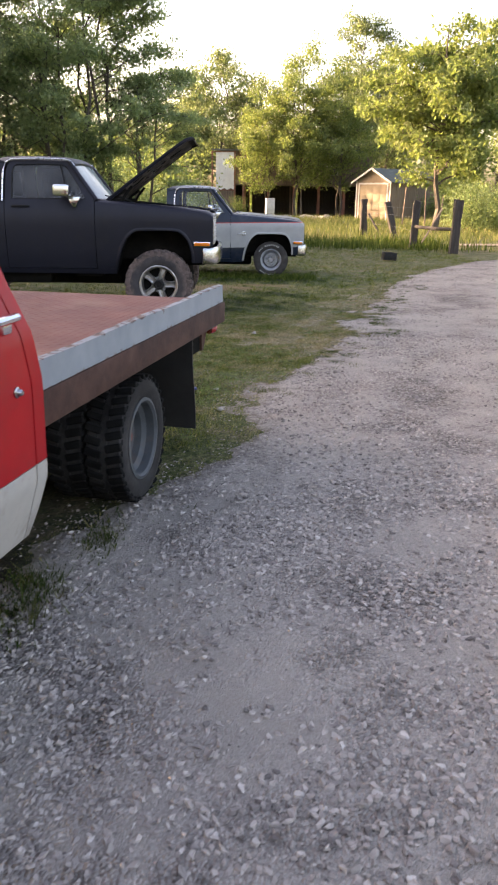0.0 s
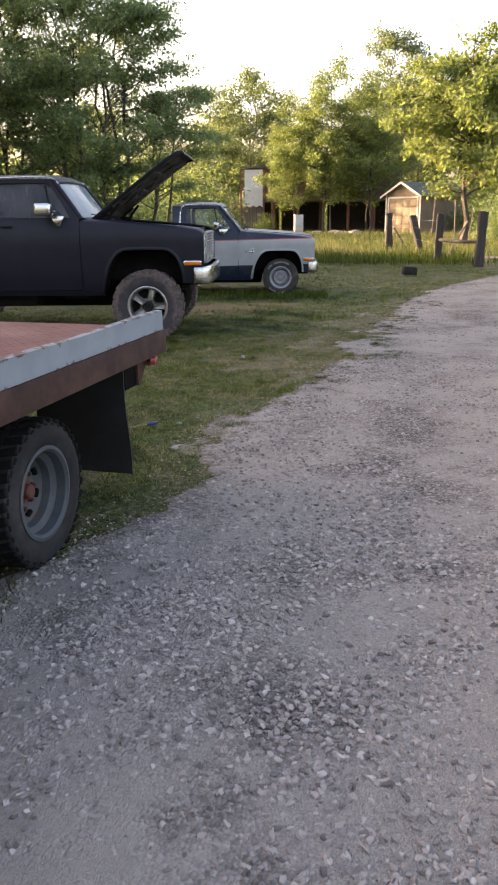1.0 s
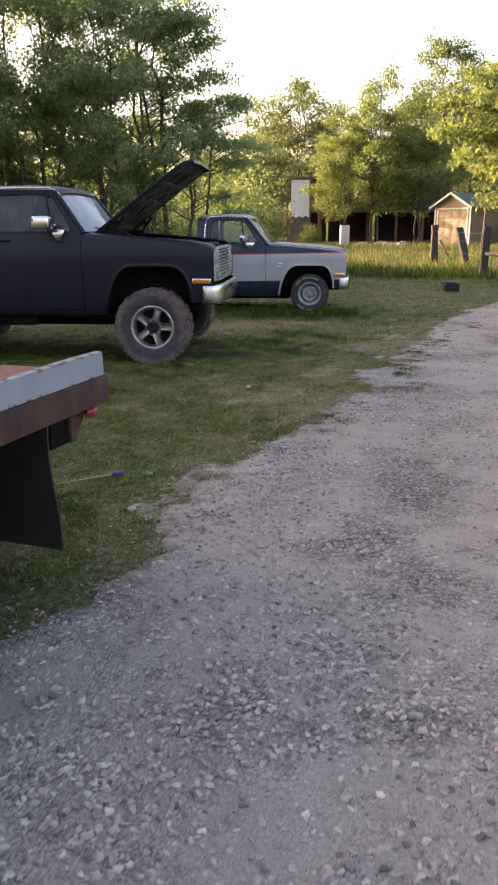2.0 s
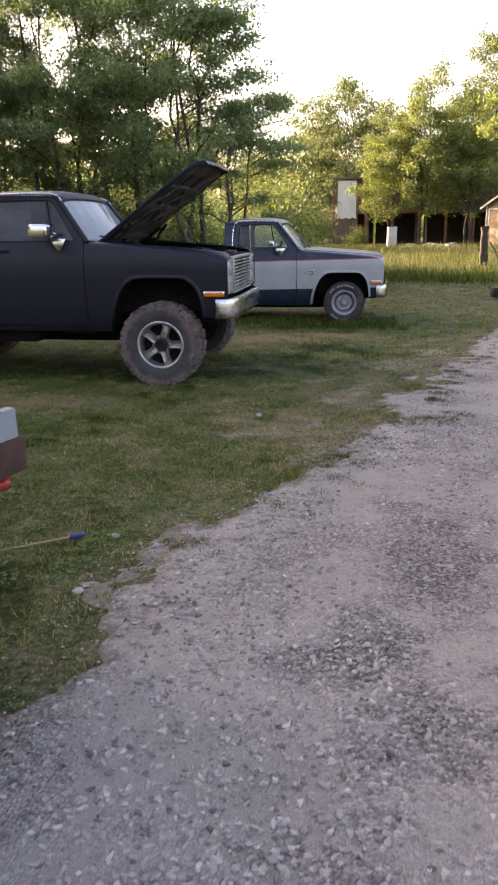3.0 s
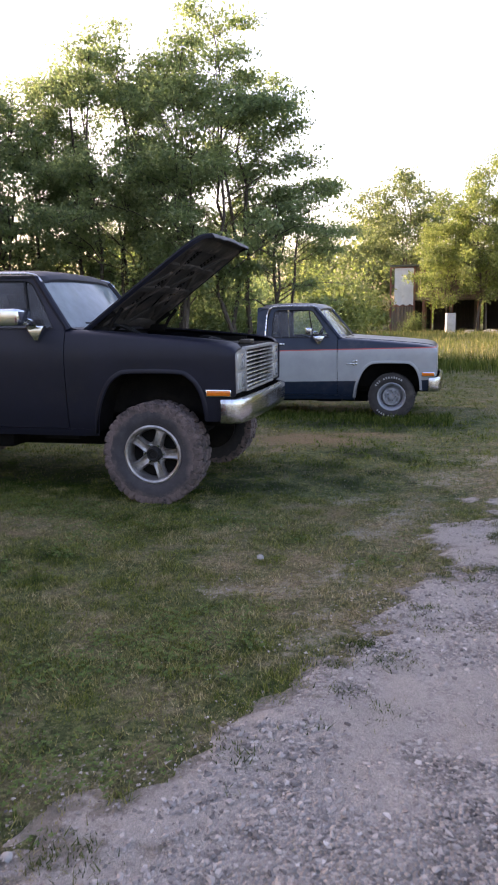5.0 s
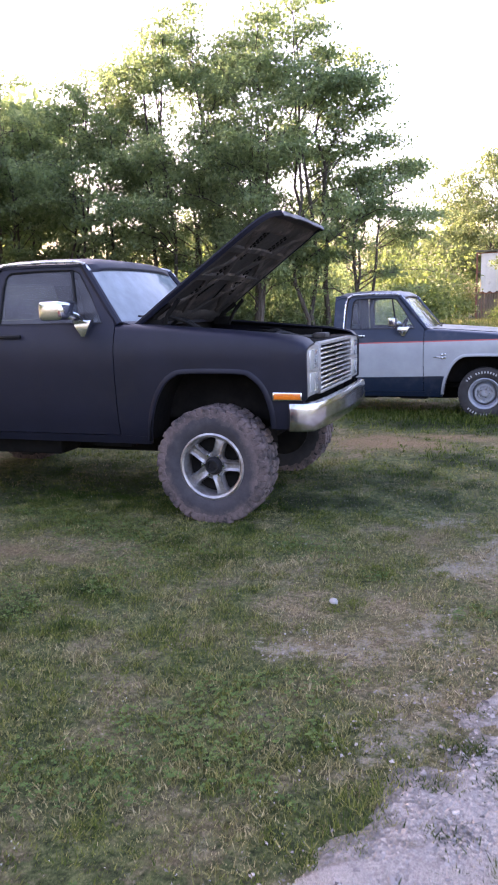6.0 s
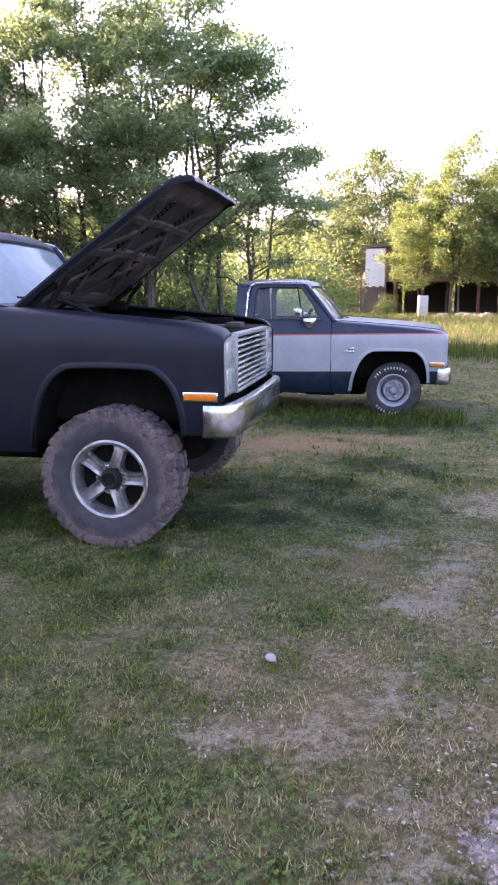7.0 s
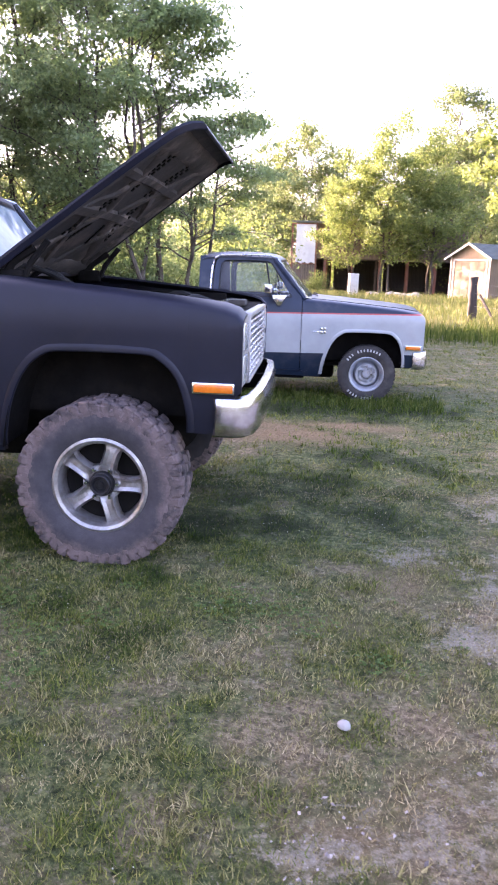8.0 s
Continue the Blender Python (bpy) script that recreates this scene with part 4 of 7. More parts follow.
def panel(bm, columns, s, thick=0.014, rows=9, over=None):
    """A body-side sheet: columns of (x, low, high) on the flank's curve, s = -1 right or 1 left; over(x) gives (inner y, z) to fold on to."""
    grid = []
    for x, lo, hi in columns:
        fold = over(x) if over else None
        top = hi - (0.045 if fold else 0)
        col = [(x, s * flank(lo + (top - lo) * k / (rows - 1)), lo + (top - lo) * k / (rows - 1)) for k in range(rows)]
        if fold:
            yi, zi = fold
            y0 = flank(top)
            for k in range(1, 6):
                a = math.pi / 2 * k / 5
                col.append((x, s * (y0 - (y0 - yi) * (1 - math.cos(a))), top + (zi - top) * math.sin(a)))
        grid.append(col)
    n = len(grid[0])
    def inward(i, j):
        return Vector((0, -s * thick, 0)) if j < rows else Vector((0, -s * thick * 0.4, -thick))
    return slab(bm, grid, inward)


def inner_edge(x):
    return curve_at([(-0.85, 0.865), (0.5, 0.80), (0.735, 0.77)], x)


def mud_tyre(radius, width, rim):
    """A chunky off-road tyre with side lugs and tread blocks."""
    bm = bmesh.new()
    h = width / 2
    lathe(bm, [(rim, -h * 0.78), (rim + 0.02, -h * 0.86), (rim + 0.07, -h * 0.98), (radius * 0.80, -h * 1.0), (radius * 0.925, -h * 0.95), (radius * 0.962, -h * 0.88), (radius * 0.97, 0),
               (radius * 0.962, h * 0.88), (radius * 0.925, h * 0.95), (radius * 0.80, h), (rim + 0.07, h * 0.98), (rim + 0.02, h * 0.86), (rim, h * 0.78), (rim - 0.012, 0)], None, 64, True)
    return bm


def mud_tread(radius, width):
    bm = bmesh.new()
    h = width / 2
    count = 46
    for k in range(count):
        a = 360 * k / count
        for row, (y0, y1, shift, length) in enumerate(((-1.0, -0.60, 0.0, 0.049), (-0.55, -0.08, 0.5, 0.048), (-0.02, 0.50, 0.1, 0.048), (0.56, 1.0, 0.6, 0.049))):
            turn_k = pose(0, 0, 0, 0, a + shift * 360 / count + (1.2 if k % 2 else 0), 0)
            lg = length * radius / 0.44 * (1.08 if k % 2 else 0.95)
            box(bm, (-lg / 2, y0 * h * 0.98, radius * 0.925), (lg / 2, y1 * h * 0.98, radius + (0.003 if k % 2 else -0.003)), 0.007, turn_k @ pose(0, 0, 0, 0, 0, 10 if row % 2 else -12), 1)
        for s in (-1, 1):
            turn_k = pose(0, 0, 0, 0, a + (0.25 if s > 0 else 0.75) * 360 / count, 0)
            deep = (0.088, 0.060, 0.075, 0.066)[k % 4]
            mid = radius * 0.975 - deep / 2
            box(bm, (-0.0255, min(s * h * 0.88, s * h * 0.985), -deep / 2), (0.0255, max(s * h * 0.88, s * h * 0.985), deep / 2), 0.008, turn_k @ pose(0, 0, mid, 0, (-14, 8, 17, -6)[k % 4], 0), 1)
            low = pose(0, 0, 0, 0, a + (0.75 if s > 0 else 0.25) * 360 / count, 0) @ pose(0, 0, radius * 0.865 + (0.008 if k % 2 else -0.006), 0, (22, -18, 10)[k % 3], 0)
            box(bm, (-0.018, min(s * h * 0.90, s * h * 1.0), -0.017), (0.018, max(s * h * 0.90, s * h * 1.0), 0.017), 0.006, low, 1)
    return bm


def road_tyre(radius, width, rim):
    bm = bmesh.new()
    h = width / 2
    lathe(bm, [(rim, -h * 0.80), (rim + 0.012, -h * 0.9), (rim + (radius - rim) * 0.5, -h * 1.03), (radius * 0.93, -h * 0.96), (radius * 0.975, -h * 0.84),
               (radius * 0.985, -h * 0.30), (radius * 0.97, -h * 0.28), (radius * 0.97, -h * 0.22), (radius * 0.985, -h * 0.2), (radius * 0.985, h * 0.2), (radius * 0.97, h * 0.22), (radius * 0.97, h * 0.28), (radius * 0.985, h * 0.3),
               (radius * 0.975, h * 0.84), (radius * 0.93, h * 0.96), (rim + (radius - rim) * 0.5, h * 1.03), (rim + 0.012, h * 0.9), (rim, h * 0.80), (rim - 0.012, 0)], None, 64, True)
    return bm


def road_tread(radius, width, blocks=44):
    bm = bmesh.new()
    h = width / 2
    for k in range(blocks):
        for y0, y1, sh in ((-0.93, -0.34, 0.0), (-0.18, 0.18, 0.5), (0.34, 0.93, 0.2)):
            w = math.pi * radius / blocks * 0.72
            box(bm, (-w, y0 * h, radius * 0.965), (w, y1 * h, radius), 0.0, pose(0, 0, 0, 0, 360 * (k + sh) / blocks, 0))
    return bm


def lug_tread(radius, width, blocks=34):
    """Deep staggered traction lugs that run over the tyre's shoulders."""
    bm = bmesh.new()
    h = width / 2
    for k in range(blocks):
        for s in (-1, 1):
            y0, y1 = sorted((s * 0.12 * h, s * 1.03 * h))
            turn_k = pose(0, 0, 0, 0, 360 * (k + (0.5 if s > 0 else 0)) / blocks, 0)
            box(bm, (-0.021, y0, radius * 0.945), (0.021, y1, radius + 0.003), 0.006, turn_k @ pose(0, 0, 0, 0, 0, 14 * s), 1)
            y0, y1 = sorted((s * 0.88 * h, s * 0.99 * h))
            box(bm, (-0.018, y0, radius * 0.90), (0.018, y1, radius * 0.95), 0.006, turn_k @ pose(0, 0, 0, 0, 3, 0), 1)
    return bm


def alloy_rim(radius, width):
    """Deep five-spoke wheel; its face looks to -y."""
    bm = bmesh.new()
    h = width / 2
    lathe(bm, [(radius + 0.012, -h * 0.80), (radius + 0.012, -h * 0.86), (radius - 0.002, -h * 0.90), (radius - 0.018, -h * 0.84), (radius - 0.026, -h * 0.66), (radius - 0.034, -h * 0.2), (radius - 0.03, h * 0.8), (radius + 0.012, h * 0.85), (radius + 0.006, h * 0.7), (radius - 0.01, 0.0), (radius - 0.006, -h * 0.6)], None, 64, True)
    f0, f1 = -h * 0.62, -h * 0.34
    for k in range(5):
        m = pose(0, 0, 0, 0, 72 * k + 18, 0)
        grid = []
        for r, wd, y in ((0.06, 0.052, f0 + 0.012), (0.09, 0.047, f0), (0.13, 0.042, f0 - 0.006), (radius - 0.06, 0.044, f0 - 0.004), (radius - 0.035, 0.056, f0 + 0.002), (radius - 0.022, 0.078, f0 + 0.008)):
            grid.append([m @ Vector((-wd, y + 0.022, r)), m @ Vector((-wd * 0.72, y, r)), m @ Vector((-wd * 0.30, y + 0.014, r)), m @ Vector((wd * 0.30, y + 0.014, r)), m @ Vector((wd * 0.72, y, r)), m @ Vector((wd, y + 0.022, r))])
        slab(bm, grid, (0, 0.035, 0))
    lathe(bm, [(0.0, f0 + 0.02), (0.095, f0 + 0.02), (0.104, f0 + 0.010), (0.106, f1), (0.0, f1)], None, 32)
    return bm


def steel_rim(radius, width, slots=5, dish=0.5):
    """A slotted steel wheel with a bright outer ring; its face looks to -y."""
    bm = bmesh.new()
    h = width / 2
    lathe(bm, [(radius + 0.012, -h * 0.80), (radius + 0.012, -h * 0.9), (radius - 0.004, -h * 0.95), (radius - 0.022, -h * 0.88), (radius - 0.03, -h * 0.7), (radius - 0.05, -h * 0.5), (radius - 0.055, h * 0.6), (radius + 0.012, h * 0.85), (radius + 0.004, h * 0.7), (radius - 0.03, 0.0), (radius - 0.02, -h * 0.6)], None, 56, True)
    y0 = -h * dish
    lathe(bm, [(radius - 0.05, y0 + 0.05), (radius - 0.06, y0 + 0.03), (radius * 0.62, y0 - 0.012), (radius * 0.50, y0 - 0.01), (radius * 0.42, y0 + 0.012), (radius * 0.30, y0 + 0.012), (radius * 0.26, y0 - 0.02), (radius * 0.2, y0 - 0.035), (0, y0 - 0.037), (0, y0 + 0.03), (radius * 0.6, y0 + 0.03), (radius - 0.06, y0 + 0.07)], None, 48)
    for k in range(slots):
        m = pose(0, 0, 0, 0, 360 * k / slots + 20, 0)
        box(bm, (-0.022, y0 - 0.022, radius * 0.36), (0.022, y0 + 0.012, radius * 0.50), 0.008, m, 2)
    return bm


def nut(size, y):
    return lathe(bmesh.new(), [(0, y - 0.014), (size * 0.7, y - 0.014), (size, y - 0.006), (size, y + 0.02), (0, y + 0.02)], None, 6)


def put_nuts(me, hub, count, circle):
    for k in range(count):
        a = 2 * math.pi * k / count
        piece("lug_nut", me, hub, pose(circle * math.cos(a), 0, circle * math.sin(a)))


def wheel_set(lifted):
    if lifted:
        w = 0.31
        me = {"tyre": mesh_of("tyre", mud_tyre(0.454, w, 0.247), M_TYRE_MUD), "tread": mesh_of("tread", mud_tread(0.454, w), M_TREAD_MUD), "rim": mesh_of("rim", alloy_rim(0.249, w), M_ALLOY),
              "hub_cap": mesh_of("hub_cap", lathe(bmesh.new(), [(0, -0.126), (0.018, -0.126), (0.022, -0.120), (0.036, -0.120), (0.040, -0.134), (0.050, -0.136), (0.056, -0.130), (0.059, -0.110), (0.064, -0.108), (0.069, -0.098), (0.069, -0.05), (0, -0.05)], None, 28), M_HUB_BLACK),
              "lug_nut": mesh_of("lug_nut", nut(0.012, -0.088), M_CHROME),
              "wheel": mesh_of("wheel", lathe(bmesh.new(), [(0, -0.02), (0.212, -0.02), (0.2125, 0.01), (0.2125, 0.137), (0.262, 0.138), (0.262, 0.143), (0.05, 0.146), (0, 0.15)], None, 28), M_UNDER)}
    else:
        w = 0.235
        lt = bmesh.new()
        for start, count in ((60, 5), (98, 3), (128, 3), (225, 4), (262, 4)):
            for k in range(count):
                m = pose(0, 0, 0, 0, 90 - (start + 7.5 * k), 0)
                box(lt, (-0.009, -w / 2 * 1.035 - 0.002, 0.284), (0.009, -w / 2 * 0.95, 0.315), 0.0, m)
        me = {"tyre": mesh_of("tyre", road_tyre(0.360, w, 0.21), M_TYRE), "tread": mesh_of("tread", road_tread(0.360, w), M_TYRE), "rim": mesh_of("rim", steel_rim(0.215, w * 0.95, 5, 0.55), M_STEEL_RIM),
              "white_lettering": mesh_of("white_lettering", lt, M_LETTER), "lug_nut": mesh_of("lug_nut", nut(0.010, -0.062), M_CHROME),
              "wheel": mesh_of("wheel", lathe(bmesh.new(), [(0, 0.0), (0.13, 0.0), (0.135, 0.02), (0.135, 0.08), (0, 0.08)], None, 24), M_UNDER)}
    return me


def put_wheel(truck, set_, x, y, z, s, steer=0.0, spin=0.0):
    """One wheel; s = -1 on the right side."""
    hub = piece("wheel", set_["wheel"], truck, pose(x, y, z, 0, 0, (0 if s < 0 else 180) + steer) @ pose(0, 0, 0, 0, spin, 0))
    for k in set_:
        if k == "lug_nut":
            put_nuts(set_[k], hub, *((6, 0.085) if "hub_cap" in set_ else (5, 0.062)))
        elif k != "wheel":
            ob = piece(k, set_[k], hub)
            if k == "tread":
                tagged(ob, "blocks of the tyre tread", kind="stuff")
            if k == "white_lettering":
                tagged(ob, "plain white bars of raised tyre lettering", kind="stuff")
    return hub


def pickup(m, name, label, paint, lift, lifted, hood_open, glass, shield):
    """A square-bodied pickup with a short bed. lift: how much higher the body stands than the axles would have it."""
    t = thing(name, label, "pickup truck", m, "parked pickup trucks")
    up = Matrix.Translation((0, 0, lift))

    def add(nm, bm, mat, parent=t, lab=""):
        ob = part(nm, bm, mat, parent, lab)
        if parent is t:
            ob.matrix_basis = up
        return ob

    for s in (-1, 1):
        # front fender
        cols = [(-0.835, 0.285, 0), (-0.70, 0.285, 0), (-0.57, 0.29, 0)] + [(a, b, 0) for a, b in ARCH[2:]]
        cols += [(0.458, 0.425, 0), (0.55, 0.425, 0), (0.64, 0.44, 0), (0.70, 0.63, 0), (0.735, 0.66, 0)]
        cols = [(x, lo, curve_at(FENDER_TOP, x)) for x, lo, _ in cols]
        fender = add("front_fender", panel(bmesh.new(), cols, s, over=lambda x: (inner_edge(x), curve_at(FENDER_TOP, x) + 0.012)), paint)
        lip = bmesh.new()
        rows_l = []
        for x, z in ARCH:
            d = Vector((x + 0.05, 0, max(0.0, z - 0.40) * 1.1)).normalized()
            rows_l.append([Vector((x + d.x * r, s * (flank(z) + out), z + d.z * r)) for r, out in ((-0.006, 0.003), (0.0, 0.008), (0.016, 0.009), (0.028, 0.006), (0.036, 0.001))])
        slab(lip, rows_l, (0, -s * 0.012, 0))
        part("arch_lip", lip, paint if lifted else M_SILVER, fender)
        bezel = bmesh.new()
        box(bezel, (0.475, min(s * 1.0, s * 1.019), 0.648), (0.70, max(s * 1.0, s * 1.019), 0.708), 0.004)
        bz = part("marker_bezel", bezel, M_CHROME, fender, "chrome marker light bezel")
        lens = box(bmesh.new(), (0.485, min(s * 1.01, s * 1.024), 0.656), (0.690, max(s * 1.01, s * 1.024), 0.700), 0.004)
        add("marker_lens", lens, M_AMBER, fender, "amber side marker lens")
        # door
        door = add("door", panel(bmesh.new(), [(x, 0.34, 1.225) for x in np.linspace(-2.025, -0.843, 9)], s), paint)
        outer = [(-2.02, 1.222), (-2.012, 1.55), (-1.985, 1.665), (-1.91, 1.712), (-1.55, 1.722), (-1.22, 1.715), (-1.135, 1.68), (-0.99, 1.48), (-0.845, 1.222)]
        inner = [(-1.935, 1.238), (-1.93, 1.54), (-1.912, 1.63), (-1.87, 1.664), (-1.55, 1.672), (-1.27, 1.668), (-1.205, 1.64), (-1.075, 1.45), (-0.955, 1.238)]
        def tip_in(x, z, d=0.0):
            return Vector((x, s * (0.948 - (z - 1.222) * 0.30 - d), z))
        add("window_frame", frame_ring(bmesh.new(), [tip_in(*p) for p in outer], [tip_in(*p) for p in inner], (0, -s * 0.03, 0)), paint, door)
        pane = bmesh.new()
        bmesh.ops.contextual_create(pane, geom=[pane.verts.new(tip_in(x, z, 0.016)) for x, z in inner])
        g = add("window_pane", pane, glass, door)
        g.visible_shadow = False
        bar = tube(bmesh.new(), [tip_in(-1.285, 1.668, 0.008), tip_in(-1.19, 1.24, 0.008)], 0.011, 6)
        add("vent_bar", bar, M_BLACK_PLASTIC, door)
        seal = tube(bmesh.new(), [tip_in(*p, 0.004) for p in inner + inner[:1]], 0.008, 5)
        add("window_seal", seal, M_BLACK_PLASTIC, door)
        han = bmesh.new()
        box(han, (-1.93, min(s * 0.985, s * 1.012), 1.130), (-1.69, max(s * 0.985, s * 1.012), 1.155), 0.006)
        add("door_handle", han, M_TRIM if not lifted else M_BLACK_PLASTIC, door)
        # mirror on its bracket
        mir = bmesh.new()
        box(mir, (-0.055, -0.155, -0.050), (0.05, 0.155, 0.062), 0.022, Matrix.Translation((-1.21, s * 1.15, 1.335)) @ Matrix.Diagonal((1.95, 0.85, 1.3, 1) if lifted else (1, 0.62, 1, 1)), 3)
        head = add("mirror", mir, M_CHROME, door, "chrome door mirror")
        gl = box(bmesh.new(), (-1.262, s * 1.14 - 0.08, 1.29), (-1.252, s * 1.14 + 0.08, 1.395), 0.002)
        add("mirror_glass", gl, M_LENS, door)
        arm = bmesh.new()
        prism(arm, [(-1.19, 1.265), (-1.01, 1.265), (-1.03, 1.225), (-1.075, 1.135), (-1.115, 1.135), (-1.15, 1.215)], s * 0.965, s * 1.02, "y", 0.008)
        tube(arm, [(-1.09, s * 1.0, 1.26), (-1.10, s * 1.07, 1.31), (-1.14, s * 1.12, 1.335)], 0.013, 8)
        add("mirror_bracket", arm, M_CHROME, door, "chrome mirror bracket")
        # cab side behind the door, rocker
        add("cab_corner", panel(bmesh.new(), [(x, 0.30, 1.232) for x in (-2.225, -2.15, -2.08, -2.033)], s), paint)
        add("rocker", panel(bmesh.new(), [(x, 0.268, 0.334) for x in np.linspace(-2.225, -0.58, 5)], s, 0.05, 4), paint)
        pil = bmesh.new()
        slab(pil, [[Vector((x0, s * (0.945 - (z - 1.222) * 0.30), z)) for z in (1.225, 1.4, 1.55, 1.66, 1.715)] for x0 in (-2.22, -2.12, -2.03)], (0, -s * 0.05, 0))
        add("rear_pillar", pil, paint)
        ap = bmesh.new()
        tube(ap, [(-0.82, s * 0.915, 1.222), (-0.985, s * 0.87, 1.45), (-1.165, s * 0.81, 1.695)], 0.034, 8)
        add("windshield_pillar", ap, paint)
        trim = bmesh.new()
        line = [(-2.055, 1.20), (-2.05, 1.45), (-2.04, 1.60), (-2.005, 1.69), (-1.93, 1.728), (-1.55, 1.739), (-1.24, 1.733), (-1.16, 1.715), (-1.10, 1.655)]
        tube(trim, [Vector((x, s * (0.965 - (z - 1.222) * 0.30), z)) for x, z in line], 0.0125, 6)
        add("drip_moulding", trim, M_TRIM, t, "bright metal roof drip moulding")
        # bed side with its wheel opening
        ra = [(x - 2.985, z) for x, z in ARCH if z > 0.42]
        cols = [(-4.10, 0.45, 1.19), (-3.85, 0.43, 1.19)] + [(ra[0][0] - 0.012, 0.42, 1.19)] + [(a, b, 1.19) for a, b in ra] + [(ra[-1][0] + 0.012, 0.42, 1.19), (-2.35, 0.42, 1.19), (-2.262, 0.42, 1.19)]
        add("bed_side", panel(bmesh.new(), cols, s, 0.05, over=lambda x: (0.90, 1.195)), paint)
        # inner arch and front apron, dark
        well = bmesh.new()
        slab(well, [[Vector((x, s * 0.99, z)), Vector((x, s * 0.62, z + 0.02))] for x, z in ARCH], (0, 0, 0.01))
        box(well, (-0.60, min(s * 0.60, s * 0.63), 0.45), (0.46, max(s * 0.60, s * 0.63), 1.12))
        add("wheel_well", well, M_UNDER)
        # headlight pair in its bezel
        bez = bmesh.new()
        y0, y1 = sorted((s * 0.60, s * 0.945))
        box(bez, (0.65, y0, 0.665), (0.73, y1, 1.045), 0.012)
        bezel_ob = add("headlight_bezel", bez, M_GRILLE)
        for z0 in (0.69, 0.862):
            hb = box(bmesh.new(), (0.715, y0 + 0.045, z0), (0.738, y1 - 0.045, z0 + 0.148), 0.01)
            add("headlight", hb, M_LENS, bezel_ob, "clear rectangular headlight")
    # grille
    gr = bmesh.new()
    box(gr, (0.60, -0.60, 0.66), (0.635, 0.60, 1.05))
    grille = add("grille", gr, M_UNDER)
    fr = bmesh.new()
    for lo, hi in (((0.675, -0.60, 1.025), (0.745, 0.60, 1.055)), ((0.675, -0.60, 0.655), (0.745, 0.60, 0.68)), ((0.675, -0.605, 0.66), (0.742, -0.58, 1.05)), ((0.675, 0.58, 0.66), (0.742, 0.605, 1.05))):
        box(fr, lo, hi, 0.006)
    add("grille_frame", fr, M_GRILLE, grille)
    bar = mesh_of("grille_bar", box(bmesh.new(), (0.69, -0.58, -0.0075), (0.744, 0.58, 0.0075), 0.005), M_TRIM if lifted else M_GRILLE)
    for k in range(9):
        piece("grille_bar", bar, grille, Matrix.Translation((0, 0, 0.70 + 0.0375 * k)))
    top = bmesh.new()
    box(top, (0.50, -0.93, 1.03), (0.70, 0.93, 1.062), 0.01)
    box(top, (0.42, -0.16, 1.045), (0.52, 0.16, 1.085), 0.01)
    add("radiator_support", top, M_UNDER if lifted else paint)
    # bumper, wrapped round the corners
    bp = bmesh.new()
    plan = [(0.60, -1.0), (0.70, -1.0), (0.765, -0.965), (0.80, -0.90), (0.825, -0.6), (0.835, 0.0), (0.825, 0.6), (0.80, 0.90), (0.765, 0.965), (0.70, 1.0), (0.60, 1.0)]
    sect = [(-0.035, 0.632), (0.0, 0.622), (0.014, 0.58), (0.006, 0.525), (0.012, 0.50), (0.0, 0.425), (-0.03, 0.41)]
    grid = []
    for x, y in plan:
        n = Vector((0.35 if abs(y) > 0.97 else 1.0, (1.0 if abs(y) > 0.93 else 0.25 * abs(y)) * (1 if y > 0 else -1), 0)).normalized()
        grid.append([Vector((x, y, 0)) + n * d + Vector((0, 0, z)) for d, z in sect])
    slab(bp, grid, lambda i, j: Vector((-0.012, -0.012 if plan[i][1] > 0 else 0.012, 0)))
    bumper = add("front_bumper", bp, M_BUMPER, t, "dull chrome wraparound front bumper")
    pl = box(bmesh.new(), (0.50, -0.62, 0.46), (0.80, -0.54, 0.56))
    box(pl, (0.50, 0.54, 0.46), (0.80, 0.62, 0.56))
    box(pl, (0.46, -0.93, 0.43), (0.60, 0.93, 0.66))
    add("bumper_bracket", pl, M_UNDER)
    # hood, turned about its hinge when open
    def hood_at(x, u, drop=0.0):
        half = inner_edge(x) - 0.008 - 0.09 * max(0.0, (x - 0.50) / 0.215) ** 2
        crown = 0.028 * (1 - u * u) - (0.010 if 0.42 < abs(u) < 0.6 else 0.0)
        return Vector((x, half * u, curve_at(FENDER_TOP, min(x, 0.62)) + 0.020 + crown - 0.05 * max(0.0, (x - 0.60) / 0.115) ** 2 - drop))
    hb = bmesh.new()
    xs_h = [-0.735, -0.60, -0.40, -0.2, 0.0, 0.2, 0.35, 0.48, 0.56, 0.62, 0.66, 0.69, 0.715]
    grid = [[hood_at(x, -1 + 2 * j / 14) for j in range(15)] for x in xs_h]
    slab(hb, grid, lambda i, j: Vector((0, 0, -0.014)))
    rim_line = [hood_at(x, -1) for x in xs_h] + [hood_at(xs_h[-1], -1 + 2 * j / 14) for j in range(1, 14)] + [hood_at(x, 1) for x in xs_h[::-1]]
    slab(hb, [[p + Vector((0, 0, -0.012)), p + Vector((-0.006, -0.020 if p.y > 0 else 0.020, -0.040))] for p in rim_line], lambda i, j: Vector((-0.01, -0.012 if rim_line[i].y > 0 else 0.012, 0)))
    hinge = Matrix.Translation((-0.70, 0, 1.225)) @ Matrix.Rotation(radians(-41.2 if hood_open else 0), 4, "Y") @ Matrix.Translation((0.70, 0, -1.225))
    hood = add("hood", hb, paint)
    hood.matrix_basis = up @ hinge
    if hood_open:
        skin = bmesh.new()
